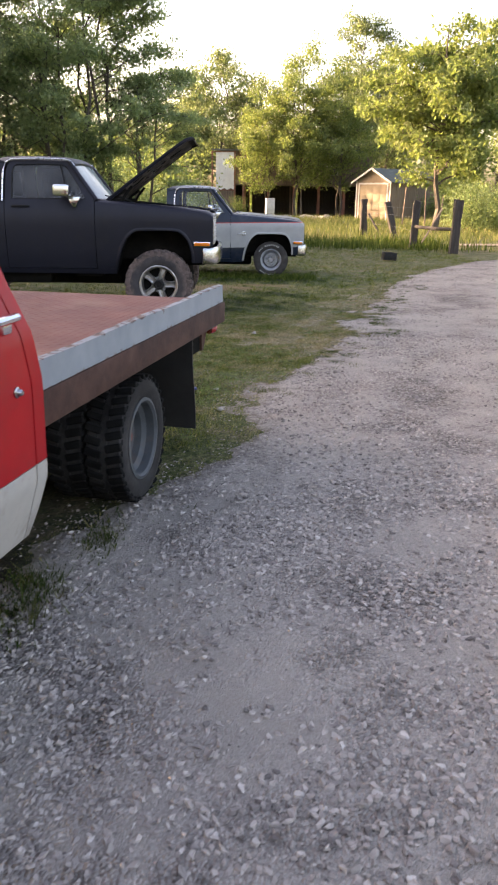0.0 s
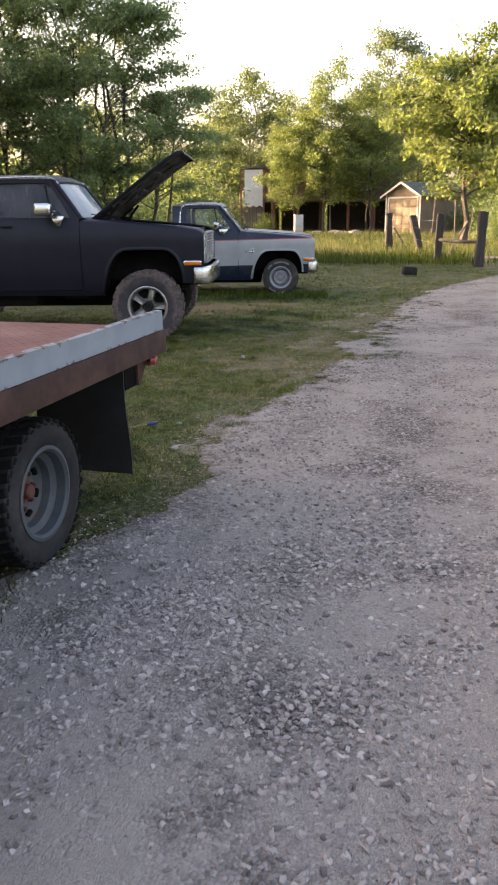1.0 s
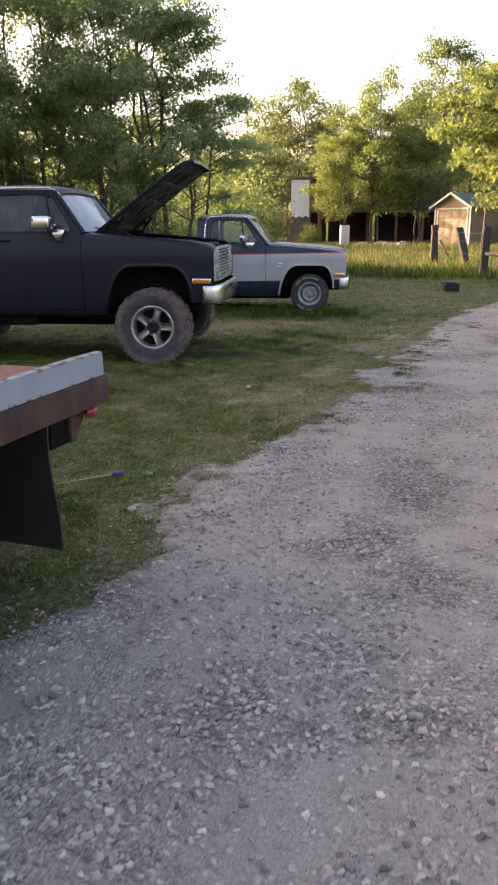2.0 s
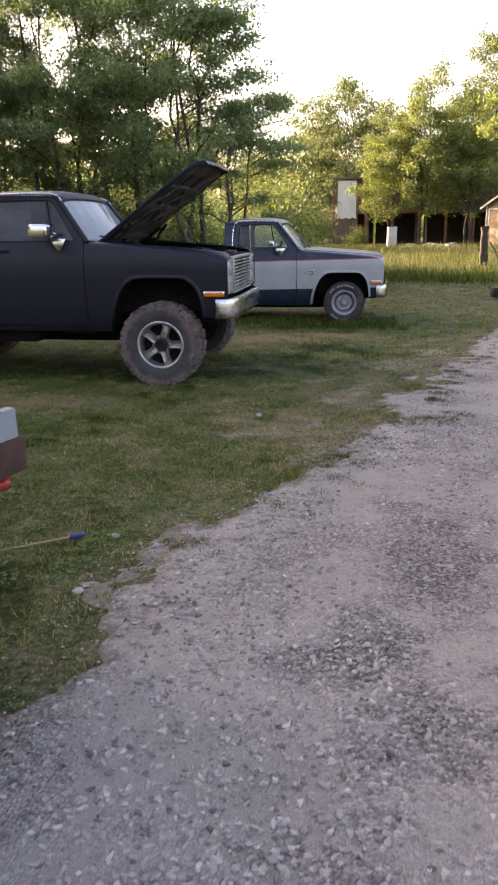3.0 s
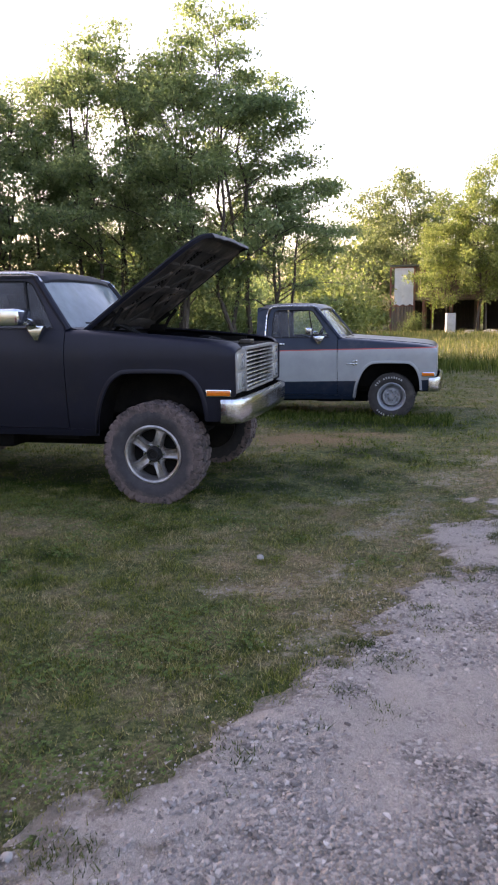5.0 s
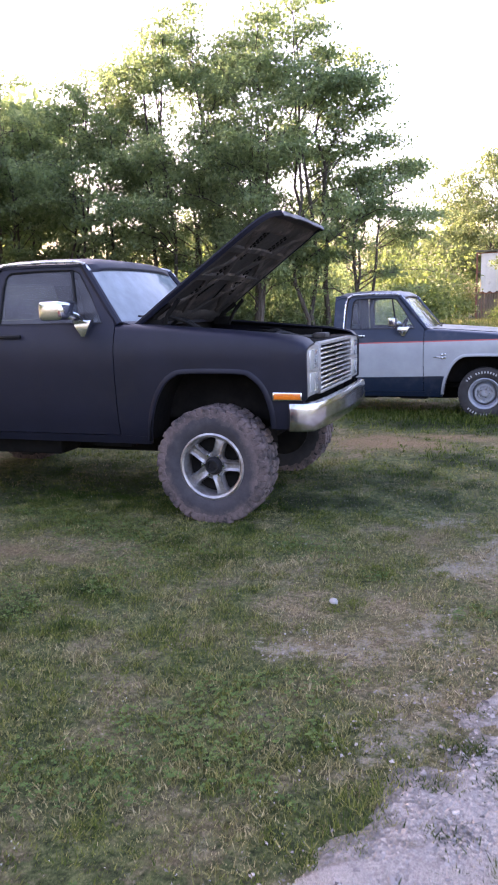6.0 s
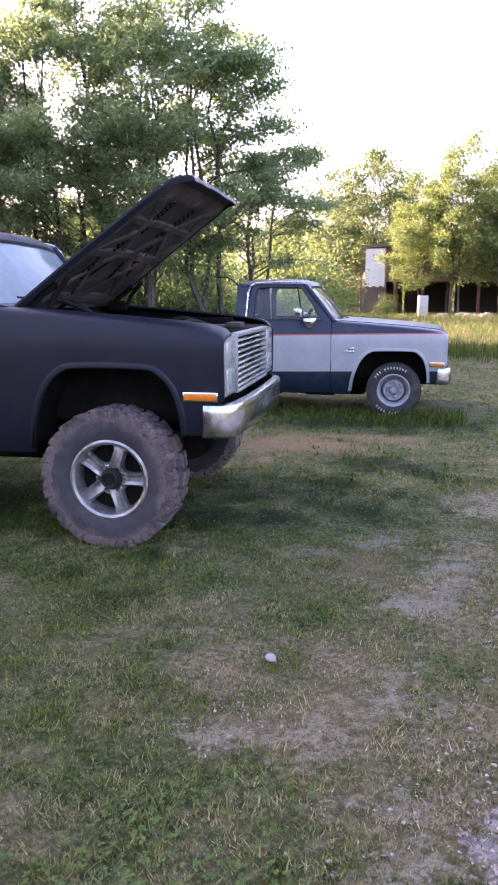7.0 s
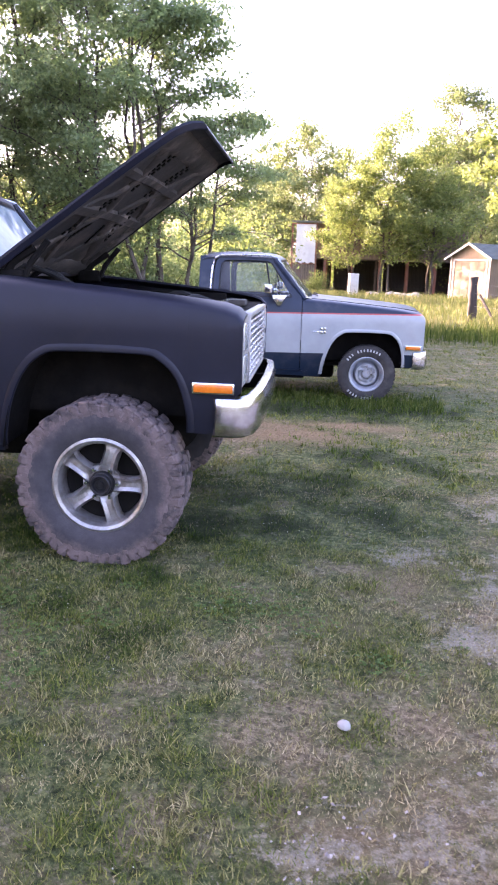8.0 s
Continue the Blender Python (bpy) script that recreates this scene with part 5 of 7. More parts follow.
        slab(skin, [[hood_at(x, (-1 + 2 * j / 14) * 0.975, 0.020) for j in range(15)] for x in xs_h[:-1]], (0, 0, -0.004))
        part("inner_skin", skin, M_HOODIN, hood, "dark rust-streaked hood underside")
        rib = bmesh.new()
        def flat_rib(x0, u0, x1, u1, wide, deep=0.036):
            d = Vector((x1 - x0, (u1 - u0) * 0.8, 0)).normalized()
            n = Vector((-d.y, d.x, 0)) * wide / 2
            rows_ = []
            for k in range(6):
                f = k / 5
                row = []
                for sd, dr in ((-1, 0.022), (-0.6, deep), (0.6, deep), (1, 0.022)):
                    c = hood_at(x0 + (x1 - x0) * f + n.x * sd, 0)
                    u = u0 + (u1 - u0) * f + n.y * sd / 0.8
                    row.append(hood_at(c.x, max(-0.97, min(0.97, u)), dr))
                rows_.append(row)
            slab(rib, rows_, (0, 0, 0.004))
        for r in ((-0.70, -0.90, 0.60, -0.90, 0.15), (-0.70, 0.90, 0.60, 0.90, 0.15), (-0.64, -0.95, -0.64, 0.95, 0.17), (0.54, -0.92, 0.54, 0.92, 0.17), (-0.10, -0.92, -0.10, 0.92, 0.10), (0.24, -0.9, 0.24, 0.9, 0.08),
                  (-0.60, -0.80, -0.12, -0.20, 0.11), (-0.60, 0.80, -0.12, 0.20, 0.11), (-0.60, -0.10, -0.12, -0.55, 0.09), (-0.60, 0.10, -0.12, 0.55, 0.09), (-0.08, -0.15, 0.50, -0.70, 0.11), (-0.08, 0.15, 0.50, 0.70, 0.11), (-0.08, -0.75, 0.22, -0.30, 0.08), (-0.08, 0.75, 0.22, 0.30, 0.08)):
            flat_rib(*r)
        part("inner_frame", rib, M_HOODRIB, hood, "stamped hood bracing ribs")
        holes = bmesh.new()
        for x0, u0, x1, u1 in ((0.12, 0.30, 0.44, 0.38), (0.14, 0.22, 0.46, 0.30), (-0.30, 0.55, 0.02, 0.40), (-0.28, 0.47, 0.04, 0.32), (-0.42, 0.28, -0.20, 0.18)):
            for sg in (-1, 1):
                for k in range(9):
                    c = hood_at(x0 + (x1 - x0) * k / 8, sg * (u0 + (u1 - u0) * k / 8), 0.030)
                    box(holes, c - Vector((0.013, 0.012, 0.004)), c + Vector((0.013, 0.012, 0.004)))
        tagged(part("vent_hole", holes, M_UNDER, hood, "rows of dark stamped holes"), kind="stuff")
        for s in (-1, 1):
            hg = bmesh.new()
            box(hg, (-0.66, min(s * 0.74, s * 0.79), 1.17), (-0.50, max(s * 0.74, s * 0.79), 1.25), 0.008)
            tube(hg, [(-0.62, s * 0.765, 1.20), (-0.56, s * 0.765, 1.29), (-0.44, s * 0.765, 1.37)], 0.022, 6)
            tube(hg, [(-0.50, s * 0.765, 1.20), (-0.46, s * 0.765, 1.29), (-0.36, s * 0.765, 1.41)], 0.018, 6)
            add("hood_hinge", hg, M_UNDER)
    # engine bay
    eng = bmesh.new()
    box(eng, (-0.55, -0.24, 0.55), (0.20, 0.24, 0.98), 0.04)
    for s in (-1, 1):
        box(eng, (-0.50, -0.09, -0.05), (0.14, 0.09, 0.05), 0.025, Matrix.Translation((0, s * 0.27, 0.98)) @ Matrix.Rotation(radians(s * 35), 4, "X"))
    tube(eng, [(0.20, -0.2, 0.75), (0.32, -0.2, 0.75)], 0.07, 12)
    engine = add("engine", eng, M_ENGINE)
    add("air_cleaner", lathe(bmesh.new(), [(0, 0.0), (0.19, 0.0), (0.20, 0.015), (0.20, 0.075), (0.19, 0.09), (0.03, 0.10), (0, 0.10)], Matrix.Translation((-0.2, 0, 1.02)) @ Matrix.Rotation(radians(90), 4, "X"), 28), M_BLACK_PLASTIC, engine)
    add("radiator", box(bmesh.new(), (0.44, -0.40, 0.52), (0.50, 0.40, 1.03), 0.01), M_ENGINE)
    add("battery", box(bmesh.new(), (0.24, -0.76, 0.86), (0.42, -0.56, 1.06), 0.01), M_BLACK_PLASTIC)
    # plain dark boxes added below the body to block light passing underneath
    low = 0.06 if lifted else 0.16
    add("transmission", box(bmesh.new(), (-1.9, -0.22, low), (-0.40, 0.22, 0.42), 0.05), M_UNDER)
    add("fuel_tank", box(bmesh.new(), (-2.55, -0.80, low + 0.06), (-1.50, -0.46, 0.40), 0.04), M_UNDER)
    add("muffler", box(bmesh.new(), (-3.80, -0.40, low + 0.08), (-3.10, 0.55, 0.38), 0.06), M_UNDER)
    if hood_open:
        for run in ([(-0.70, -0.55, 1.20), (-0.60, -0.50, 1.27), (-0.45, -0.42, 1.22), (-0.30, -0.40, 1.12)], [(-0.66, -0.30, 1.18), (-0.52, -0.34, 1.25), (-0.36, -0.28, 1.15)], [(0.46, -0.30, 1.05), (0.30, -0.28, 1.14), (0.10, -0.20, 1.08)], [(0.33, -0.66, 1.07), (0.40, -0.52, 1.13), (0.52, -0.40, 1.09), (0.56, -0.20, 1.08)]):
            add("hose", tube(bmesh.new(), smooth_line([Vector(q) for q in run], 4), 0.016, 7), M_BLACK_PLASTIC)
        add("washer_bottle", box(bmesh.new(), (-0.30, -0.78, 0.98), (-0.10, -0.66, 1.14), 0.02), M_LENS, t, "cloudy white washer bottle")
        add("support_brace", box(bmesh.new(), (0.47, -0.78, 1.066), (0.51, 0.78, 1.086), 0.005), M_BUMPER, t, "dull metal brace over the radiator")
        add("hood_latch", box(bmesh.new(), (0.55, -0.08, 1.064), (0.66, 0.08, 1.105), 0.01), M_ENGINE)
    add("firewall", box(bmesh.new(), (-0.80, -0.90, 0.42), (-0.745, 0.90, 1.20)), M_UNDER)
    # cowl, windshield, wipers
    cw = bmesh.new()
    slab(cw, [[Vector((x + 0.10 * (1 - (y / 0.9) ** 2) * (1 if x > -0.8 else 0.9), y, z)) for y in np.linspace(-0.90, 0.90, 9)] for x, z in ((-0.735, 1.228), (-0.78, 1.238), (-0.83, 1.245))], (0, 0, -0.02))
    add("cowl", cw, paint)
    ws = []
    for k in range(6):
        u = k / 5
        half, x, z = 0.875 + (0.775 - 0.875) * u, -0.835 + (-1.165 + 0.835) * u, 1.235 + (1.70 - 1.235) * u
        ws.append([Vector((x + 0.11 * (1 - 0.5 * u) * (1 - (j / 5) ** 2) ** 1.0, half * j / 5, z)) for j in range(-5, 6)])
    sh = bmesh.new()
    vv = [[sh.verts.new(p) for p in row] for row in ws]
    for a, b in zip(vv, vv[1:]):
        for j in range(10):
            sh.faces.new((a[j], a[j + 1], b[j + 1], b[j]))
    w_ob = add("windshield", sh, shield, t, "dusty curved windshield")
    w_ob.visible_shadow = False
    loop = ws[0] + [r[-1] for r in ws[1:]] + ws[-1][-2::-1] + [r[0] for r in ws[-2:0:-1]] + ws[0][:1]
    part("windshield_seal", tube(bmesh.new(), loop, 0.012, 5), M_BLACK_PLASTIC, w_ob)
    for y0 in (-0.55, 0.12):
        wp = tube(bmesh.new(), [(-0.66, y0 + 0.25, 1.25), (-0.70, y0 + 0.05, 1.275), (-0.715, y0 - 0.22, 1.285)], 0.008, 5)
        add("wiper", wp, M_BLACK_PLASTIC)
    # roof
    rf = []
    prof = [(-2.225, 1.60), (-2.222, 1.68), (-2.20, 1.735), (-2.12, 1.768), (-1.9, 1.785), (-1.6, 1.79), (-1.3, 1.782), (-1.23, 1.765), (-1.165, 1.735), (-1.135, 1.70)]
    for x, z in prof:
        row = []
        for j in range(15):
            u = -1 + 2 * j / 14
            drop = 0.058 * abs(u) ** 5 + 0.012 * u * u
            row.append(Vector((x + (0.05 * (1 - u * u) if x > -1.25 else -0.0), 0.815 * (math.sin(u * math.pi / 2) * 0.35 + u * 0.65), max(z - drop, min(z, 1.715 if -2.1 < x < -1.15 else z - drop)))))
        rf.append(row)
    add("roof", slab(bmesh.new(), rf, (0, 0, -0.02)), paint)
    # cab back with its window, floor, interior
    frame_ring_bm = frame_ring(bmesh.new(), [(-2.225, -0.90, 1.20), (-2.225, 0.90, 1.20), (-2.225, 0.80, 1.66), (-2.225, -0.80, 1.66)], [(-2.225, -0.68, 1.27), (-2.225, 0.68, 1.27), (-2.225, 0.62, 1.60), (-2.225, -0.62, 1.60)], (0.03, 0, 0))
    add("cab_back", frame_ring_bm, paint)
    add("cab_back_lower", box(bmesh.new(), (-2.23, -0.93, 0.32), (-2.195, 0.93, 1.198)), paint)
    rp = bmesh.new()
    bmesh.ops.contextual_create(rp, geom=[rp.verts.new(p) for p in ((-2.21, -0.67, 1.275), (-2.21, 0.67, 1.275), (-2.21, 0.61, 1.595), (-2.21, -0.61, 1.595))])
    r_ob = add("rear_window", rp, glass)
    r_ob.visible_shadow = False
    add("cab_floor", box(bmesh.new(), (-2.2, -0.92, 0.34), (-0.75, 0.92, 0.40)), M_UNDER)
    st = bmesh.new()
    box(st, (-2.0, -0.70, 0.62), (-1.45, 0.70, 0.80), 0.05)
    box(st, (-2.15, -0.70, 0.70), (-1.98, 0.70, 1.22), 0.05, Matrix.Translation((0.16, 0, 0)) @ Matrix.Rotation(radians(-7), 4, "Y"))
    add("bench_seat", st, M_SEAT)
    add("dashboard", box(bmesh.new(), (-1.10, -0.85, 1.0), (-0.80, 0.85, 1.225), 0.04), M_BLACK_PLASTIC)
    sw = bmesh.new()
    tilt = Matrix.Translation((-1.32, 0.40, 1.20)) @ Matrix.Rotation(radians(-62), 4, "Y")
    tube(sw, [tilt @ Vector((0.19 * math.cos(a), 0.19 * math.sin(a), 0)) for a in np.linspace(0, 2 * math.pi, 25)], 0.014, 6, False)
    tube(sw, [tilt @ Vector((0, 0, 0)), (-1.05, 0.40, 1.08)], 0.025, 8)
    tube(sw, [tilt @ Vector((-0.18, 0, 0)), tilt @ Vector((0.18, 0, 0))], 0.014, 6)
    add("steering_wheel", sw, M_BLACK_PLASTIC)
    # bed
    bd = bmesh.new()
    box(bd, (-4.08, -0.93, 0.62), (-2.27, 0.93, 0.66))
    box(bd, (-2.30, -0.93, 0.66), (-2.262, 0.93, 1.17))
    add("bed_floor", bd, paint)
    tg = box(bmesh.new(), (-4.14, -0.80, 0.62), (-4.09, 0.80, 1.18), 0.012)
    add("tailgate", tg, paint)
    add("rear_bumper", box(bmesh.new(), (-4.30, -0.95, 0.46), (-4.16, 0.95, 0.62), 0.02), M_CHROME)
    # chassis
    ch = bmesh.new()
    for s in (-1, 1):
        box(ch, (-4.15, s * 0.42 - 0.035, 0.36), (0.60, s * 0.42 + 0.035, 0.50))
    box(ch, (-1.35, -0.45, 0.24), (-1.05, 0.45, 0.36), 0.02)
    box(ch, (-1.15, -0.88, 0.225), (-0.78, -0.55, 0.30), 0.03)
    add("chassis", ch, M_UNDER)
    z_ax = 0.434 if lifted else 0.343
    for x, nm in ((0, "front_axle"), (-2.985, "rear_axle")):
        ax = bmesh.new()
        tube(ax, [(x, -0.80, z_ax), (x, 0.80, z_ax)], 0.045, 10)
        lathe(ax, [(0, -0.16), (0.1, -0.12), (0.15, 0), (0.1, 0.12), (0, 0.16)], Matrix.Translation((x, 0.18 if x == 0 else 0, z_ax)), 16)
        for s in (-1, 1):
            tube(ax, [(x - 0.05, s * 0.52, z_ax), (x - 0.08, s * 0.50, 0.80 + lift)], 0.03, 8)
            box(ax, (x - 0.55, s * 0.48 - 0.04, z_ax + 0.04), (x + 0.34, s * 0.48 + 0.04, z_ax + 0.09), 0.01)
        part(nm, ax, M_UNDER, t)
    ws_ = wheel_set(lifted)
    track = 0.955 if lifted else 0.86
    for x in (0.0, -2.985):
        for s in (-1, 1):
            put_wheel(t, ws_, x, s * track, z_ax, s, steer=0.0, spin=(0 if s < 0 else 40) + (0 if x == 0 else 25))
    return t


pickup(pose(-1.412 - 0.0732, 11.165 + 0.9973, -0.042, 0, 0, 4.2) , "pickup_truck", "matte black lifted pickup with open hood and muddy tyres", M_BLACK, 0.293, True, True, M_GLASS_TINT, M_GLASS_DUST_SKY)
two_tone = pickup(pose(-0.045 - 0.056, 16.96 + 0.998, -0.032, 0, 0, 3.2), "pickup_truck", "silver and navy two-tone pickup with red pinstripe, parked in grass", M_TWO, 0.02, False, False, M_GLASS, M_GLASS)
def refit(truck, table):
    """Shift the body lengthwise by a table of (from, to)."""
    done = set()
    for o in truck.children_recursive:
        if o.parent is not truck and o.parent.name.startswith("wheel") or o.name.startswith("wheel") or o.data.name in done:
            continue
        done.add(o.data.name)
        for v in o.data.vertices:
            v.co.x = curve_at(table, v.co.x)


refit(two_tone, [(-5.0, -5.0), (-2.7, -2.70), (-2.26, -2.19), (-2.22, -2.15), (-1.165, -1.21), (-0.85, -0.85), (0.30, 0.30), (1.0, 0.90)])
# emblem bars on the two-tone fender
em = bmesh.new()
for dx, dz, w, h in ((0.0, 0.0, 0.10, 0.012), (0.10, 0.025, 0.03, 0.03), (0.14, 0.03, 0.03, 0.03), (0.10, -0.02, 0.03, 0.03), (0.14, -0.015, 0.03, 0.03)):
    box(em, (-0.70 + dx, -1.014, 0.85 + dz), (-0.70 + dx + w, -1.0, 0.85 + dz + h), 0.003)
part("fender_emblem", em, M_CHROME, two_tone, "small chrome emblem bars")

# ---- flatbed truck ----
# Local frame: x ahead, y to the left, z up; the origin on the ground below the rear right corner of the bed.
def flatbed(m):
    t = thing("flatbed_truck", "red and cream truck with rusty steel flatbed and grey rails", "flatbed truck", m)
    L, W = 2.62, 2.25
    deck = part("deck", box(bmesh.new(), (0.0, 0.02, 0.855), (L, W - 0.02, 0.89)), M_DECK, t, "worn red diamond-plate deck showing rust")
    tread = bmesh.new()
    for i in range(58):
        for j in range(48):
            a = 1 if (i + j) % 2 else -1
            x, y = 0.04 + i * 0.044, 0.06 + j * 0.044
            c = [(x - 0.013 * a, y - 0.013), (x + 0.004, y - 0.004 * a), (x + 0.013 * a, y + 0.013), (x - 0.004, y + 0.004 * a)]
            vs = [tread.verts.new((p, q, 0.8905)) for p, q in c]
            top = tread.verts.new((x, y, 0.8925))
            for k in range(4):
                tread.faces.new((vs[k], vs[(k + 1) % 4], top))
    tagged(part("tread_pattern", tread, M_DECK, deck), kind="stuff")
    for y0, y1 in ((-0.012, 0.022), (W - 0.022, W + 0.012)):
        rl = bmesh.new()
        grid = [[Vector((x, y0, 0.875)), Vector((x, y0 + 0.004, 0.982 + 0.003 * math.sin(x * 5))), Vector((x, y1, 0.985 + 0.004 * math.sin(x * 5))), Vector((x, y1, 0.892))] for x in np.linspace(-0.0, L, 14)]
        slab(rl, grid, lambda i, j: Vector((0, 0.008 if j < 2 else -0.008, -0.004)))
        part("side_rail", rl, M_RAIL, t, "chalky grey-blue painted side rail with chips")
        fr = box(bmesh.new(), (-0.03, y0 - 0.006, 0.742), (L + 0.02, y1 + 0.02, 0.872), 0.006)
        part("side_channel", fr, M_RUST, t, "brown rusted steel side channel")
    part("rear_channel", box(bmesh.new(), (-0.028, 0.045, 0.742), (0.05, W - 0.045, 0.853), 0.006), M_RUST, t)
    cross = bmesh.new()
    for x in np.linspace(0.35, L - 0.1, 7):
        box(cross, (x - 0.03, 0.05, 0.76), (x + 0.03, W - 0.05, 0.85))
    for y in (0.70, 1.55):
        box(cross, (-0.1, y - 0.04, 0.54), (L + 3.4, y + 0.04, 0.74))
    # two dark filler boxes, added only to block light under the bed
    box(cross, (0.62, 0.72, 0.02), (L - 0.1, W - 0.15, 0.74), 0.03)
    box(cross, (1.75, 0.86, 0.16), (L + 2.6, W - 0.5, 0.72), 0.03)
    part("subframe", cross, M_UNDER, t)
    # light bracket and lamp at the rear corner
    bk = bmesh.new()
    part("lamp_plate", prism(bmesh.new(), [(-0.02, 0.742), (0.16, 0.742), (0.155, 0.57), (0.125, 0.57)], 0.09, 0.105), M_RUST, t, "rusty slanting lamp plate")
    box(bk, (0.12, 0.107, 0.57), (0.30, 0.50, 0.742))
    part("lamp_bracket", bk, M_UNDER, t)
    lamp = lathe(bmesh.new(), [(0, -0.055), (0.03, -0.05), (0.043, -0.03), (0.045, 0.0), (0, 0.0)], Matrix.Translation((0.03, 0.085, 0.70)) @ Matrix.Rotation(radians(-40), 4, "Z") @ Matrix.Diagonal((1.5, 1, 0.85, 1)), 20)
    part("tail_lamp", lamp, M_RED_LENS, t, "red plastic tail lamp")
    for y in (0.10, W - 0.66):
        fl = bmesh.new()
        slab(fl, [[Vector((0.32 + 0.02 * math.sin(k * 0.9) - 0.03 * k / 6, y + w, 0.745 - 0.67 * k / 6)) for w in (0.0, 0.19, 0.38, 0.56)] for k in range(7)], (0.012, 0, 0))
        part("mud_flap", fl, M_RUBBER, t, "black rubber mud flap")
    # dual rear wheels and axle
    R, r = 0.345, 0.21
    tyre = mesh_of("tyre", road_tyre(R, 0.20, r), M_TYRE_DARK)
    tread_me = mesh_of("tread", lug_tread(R, 0.20), M_LUG)
    rim_bm = bmesh.new()
    lathe(rim_bm, [(r + 0.012, -0.08), (r + 0.012, -0.095), (r - 0.004, -0.098), (r - 0.016, -0.085), (r - 0.02, -0.04), (r - 0.045, -0.02), (r - 0.05, 0.02), (0.13, 0.055), (0.12, 0.045), (0.075, 0.05), (0.07, 0.03), (0, 0.03), (0, 0.08), (0.14, 0.08), (r - 0.03, 0.06), (r + 0.012, 0.09)], None, 48)
    rim = mesh_of("rim", rim_bm, M_GREY_RIM)
    hole = mesh_of("hand_hole", box(bmesh.new(), (-0.024, 0.030, 0.132), (0.024, 0.060, 0.158), 0.010), M_UNDER)
    hub = mesh_of("wheel", lathe(bmesh.new(), [(0, -0.020), (0.026, -0.020), (0.034, -0.012), (0.038, 0.012), (0.060, 0.022), (0.064, 0.12), (0, 0.12)], None, 24), M_HUB_RED)
    nut_me = mesh_of("lug_nut", nut(0.012, 0.030), M_RUST)
    cx = 1.20
    for y, s in ((0.215, -1), (0.43, -1), (W - 0.215, 1), (W - 0.43, 1)):
        h = piece("wheel", hub, t, pose(cx, y, R - 0.062, 0, 0, 0 if s < 0 else 180))
        for nm, me in (("tyre", tyre), ("rim", rim)):
            piece(nm, me, h)
        for k in range(8):
            piece("hand_hole", hole, h, pose(0, 0, 0, 0, 45 * k + 22, 0))
        put_nuts(nut_me, h, 8, 0.090)
        tagged(piece("tread", tread_me, h), "blocks of the tyre tread", kind="stuff")
    ax = tube(bmesh.new(), [(cx, 0.3, R - 0.062), (cx, W - 0.3, R - 0.062)], 0.06, 10)
    lathe(ax, [(0, -0.2), (0.12, -0.14), (0.18, 0), (0.12, 0.14), (0, 0.2)], Matrix.Translation((cx, W / 2, R - 0.062)), 18)
    part("rear_axle", ax, M_UNDER, t)
    # cab: lower body, doors, roof
    x0 = L + 0.06
    def skin(z):
        return curve_at([(0.30, 0.03), (0.42, -0.02), (0.62, -0.08), (0.95, -0.085), (1.10, -0.06), (1.35, 0.06), (1.75, 0.20)], z)
    for s, nm in ((0, "right"), (1, "left")):
        def yy(z):
            return skin(z) if s == 0 else W - skin(z)
        off = (0, 0.03 if s == 0 else -0.03, 0)
        back_edge = [(0.40, 0.068), (0.415, 0.045), (0.45, 0.022), (0.50, 0.008), (0.58, 0.0), (1.30, 0.0)]
        for z0, z1, mat, name in ((0.40, 0.675, M_CREAM, "lower_panel"), (0.678, 1.25, M_RED, "cab_side")):
            zs = np.linspace(z0, z1, 13)
            grid = [[Vector((x0 + (curve_at(back_edge, z) if k == 0 else 0) + 0.035 * k, yy(z), z)) for z in zs] for k in range(3)]
            part(name, slab(bmesh.new(), grid, off), mat, t)
            grid = [[Vector((x0 + 0.078 + 1.54 * k / 5, yy(z), z)) for z in zs] for k in range(6)]
            d = part("door", slab(bmesh.new(), grid, off), mat, t, "cream lower door skin" if mat is M_CREAM else "red door skin")
            grid = [[Vector((x0 + 1.63 + 1.45 * k / 6, yy(min(z, 1.12)), min(z, 1.16 - 0.02 * k))) for z in zs] for k in range(7)]
            part("front_fender", slab(bmesh.new(), grid, off), mat, t)
        yh = yy(1.15)
        sg = -1 if s == 0 else 1
        hd = bmesh.new()
        tube(hd, [(x0 + 0.12, yh + sg * 0.01, 1.165), (x0 + 0.13, yh + sg * 0.045, 1.17), (x0 + 0.23, yh + sg * 0.05, 1.17), (x0 + 0.30, yh + sg * 0.045, 1.168)], [0.012, 0.014, 0.014, 0.010], 8)
        box(hd, (x0 + 0.13, min(yh, yh + sg * 0.03), 1.12), (x0 + 0.18, max(yh, yh + sg * 0.03), 1.16), 0.008)
        part("door_handle", hd, M_CHROME, t, "chrome push-button door handle")
        cap = lathe(bmesh.new(), [(0, -0.02), (0.008, -0.02), (0.011, -0.014), (0.013, -0.006), (0.018, -0.003), (0.018, 0.006), (0, 0.006)], Matrix.Translation((x0 + 0.17, yy(0.95), 0.945)) @ Matrix.Rotation(0 if s == 0 else math.pi, 4, "Z"), 16)
        part("filler_cap", cap, M_BUMPER, t, "small round metal cap")
        for xa, xb in ((x0, x0 + 0.10), (x0 + 1.45, x0 + 1.60)):
            pl = bmesh.new()
            slab(pl, [[Vector((xa + (0.04 if z > 1.5 and xa == x0 else 0) - (0.35 * (z - 1.25) if xa > x0 + 1 else 0), yy(z), z)), Vector((xb - (0.35 * (z - 1.25) if xa > x0 + 1 else 0), yy(z), z))] for z in (1.25, 1.4, 1.6, 1.74)], off)
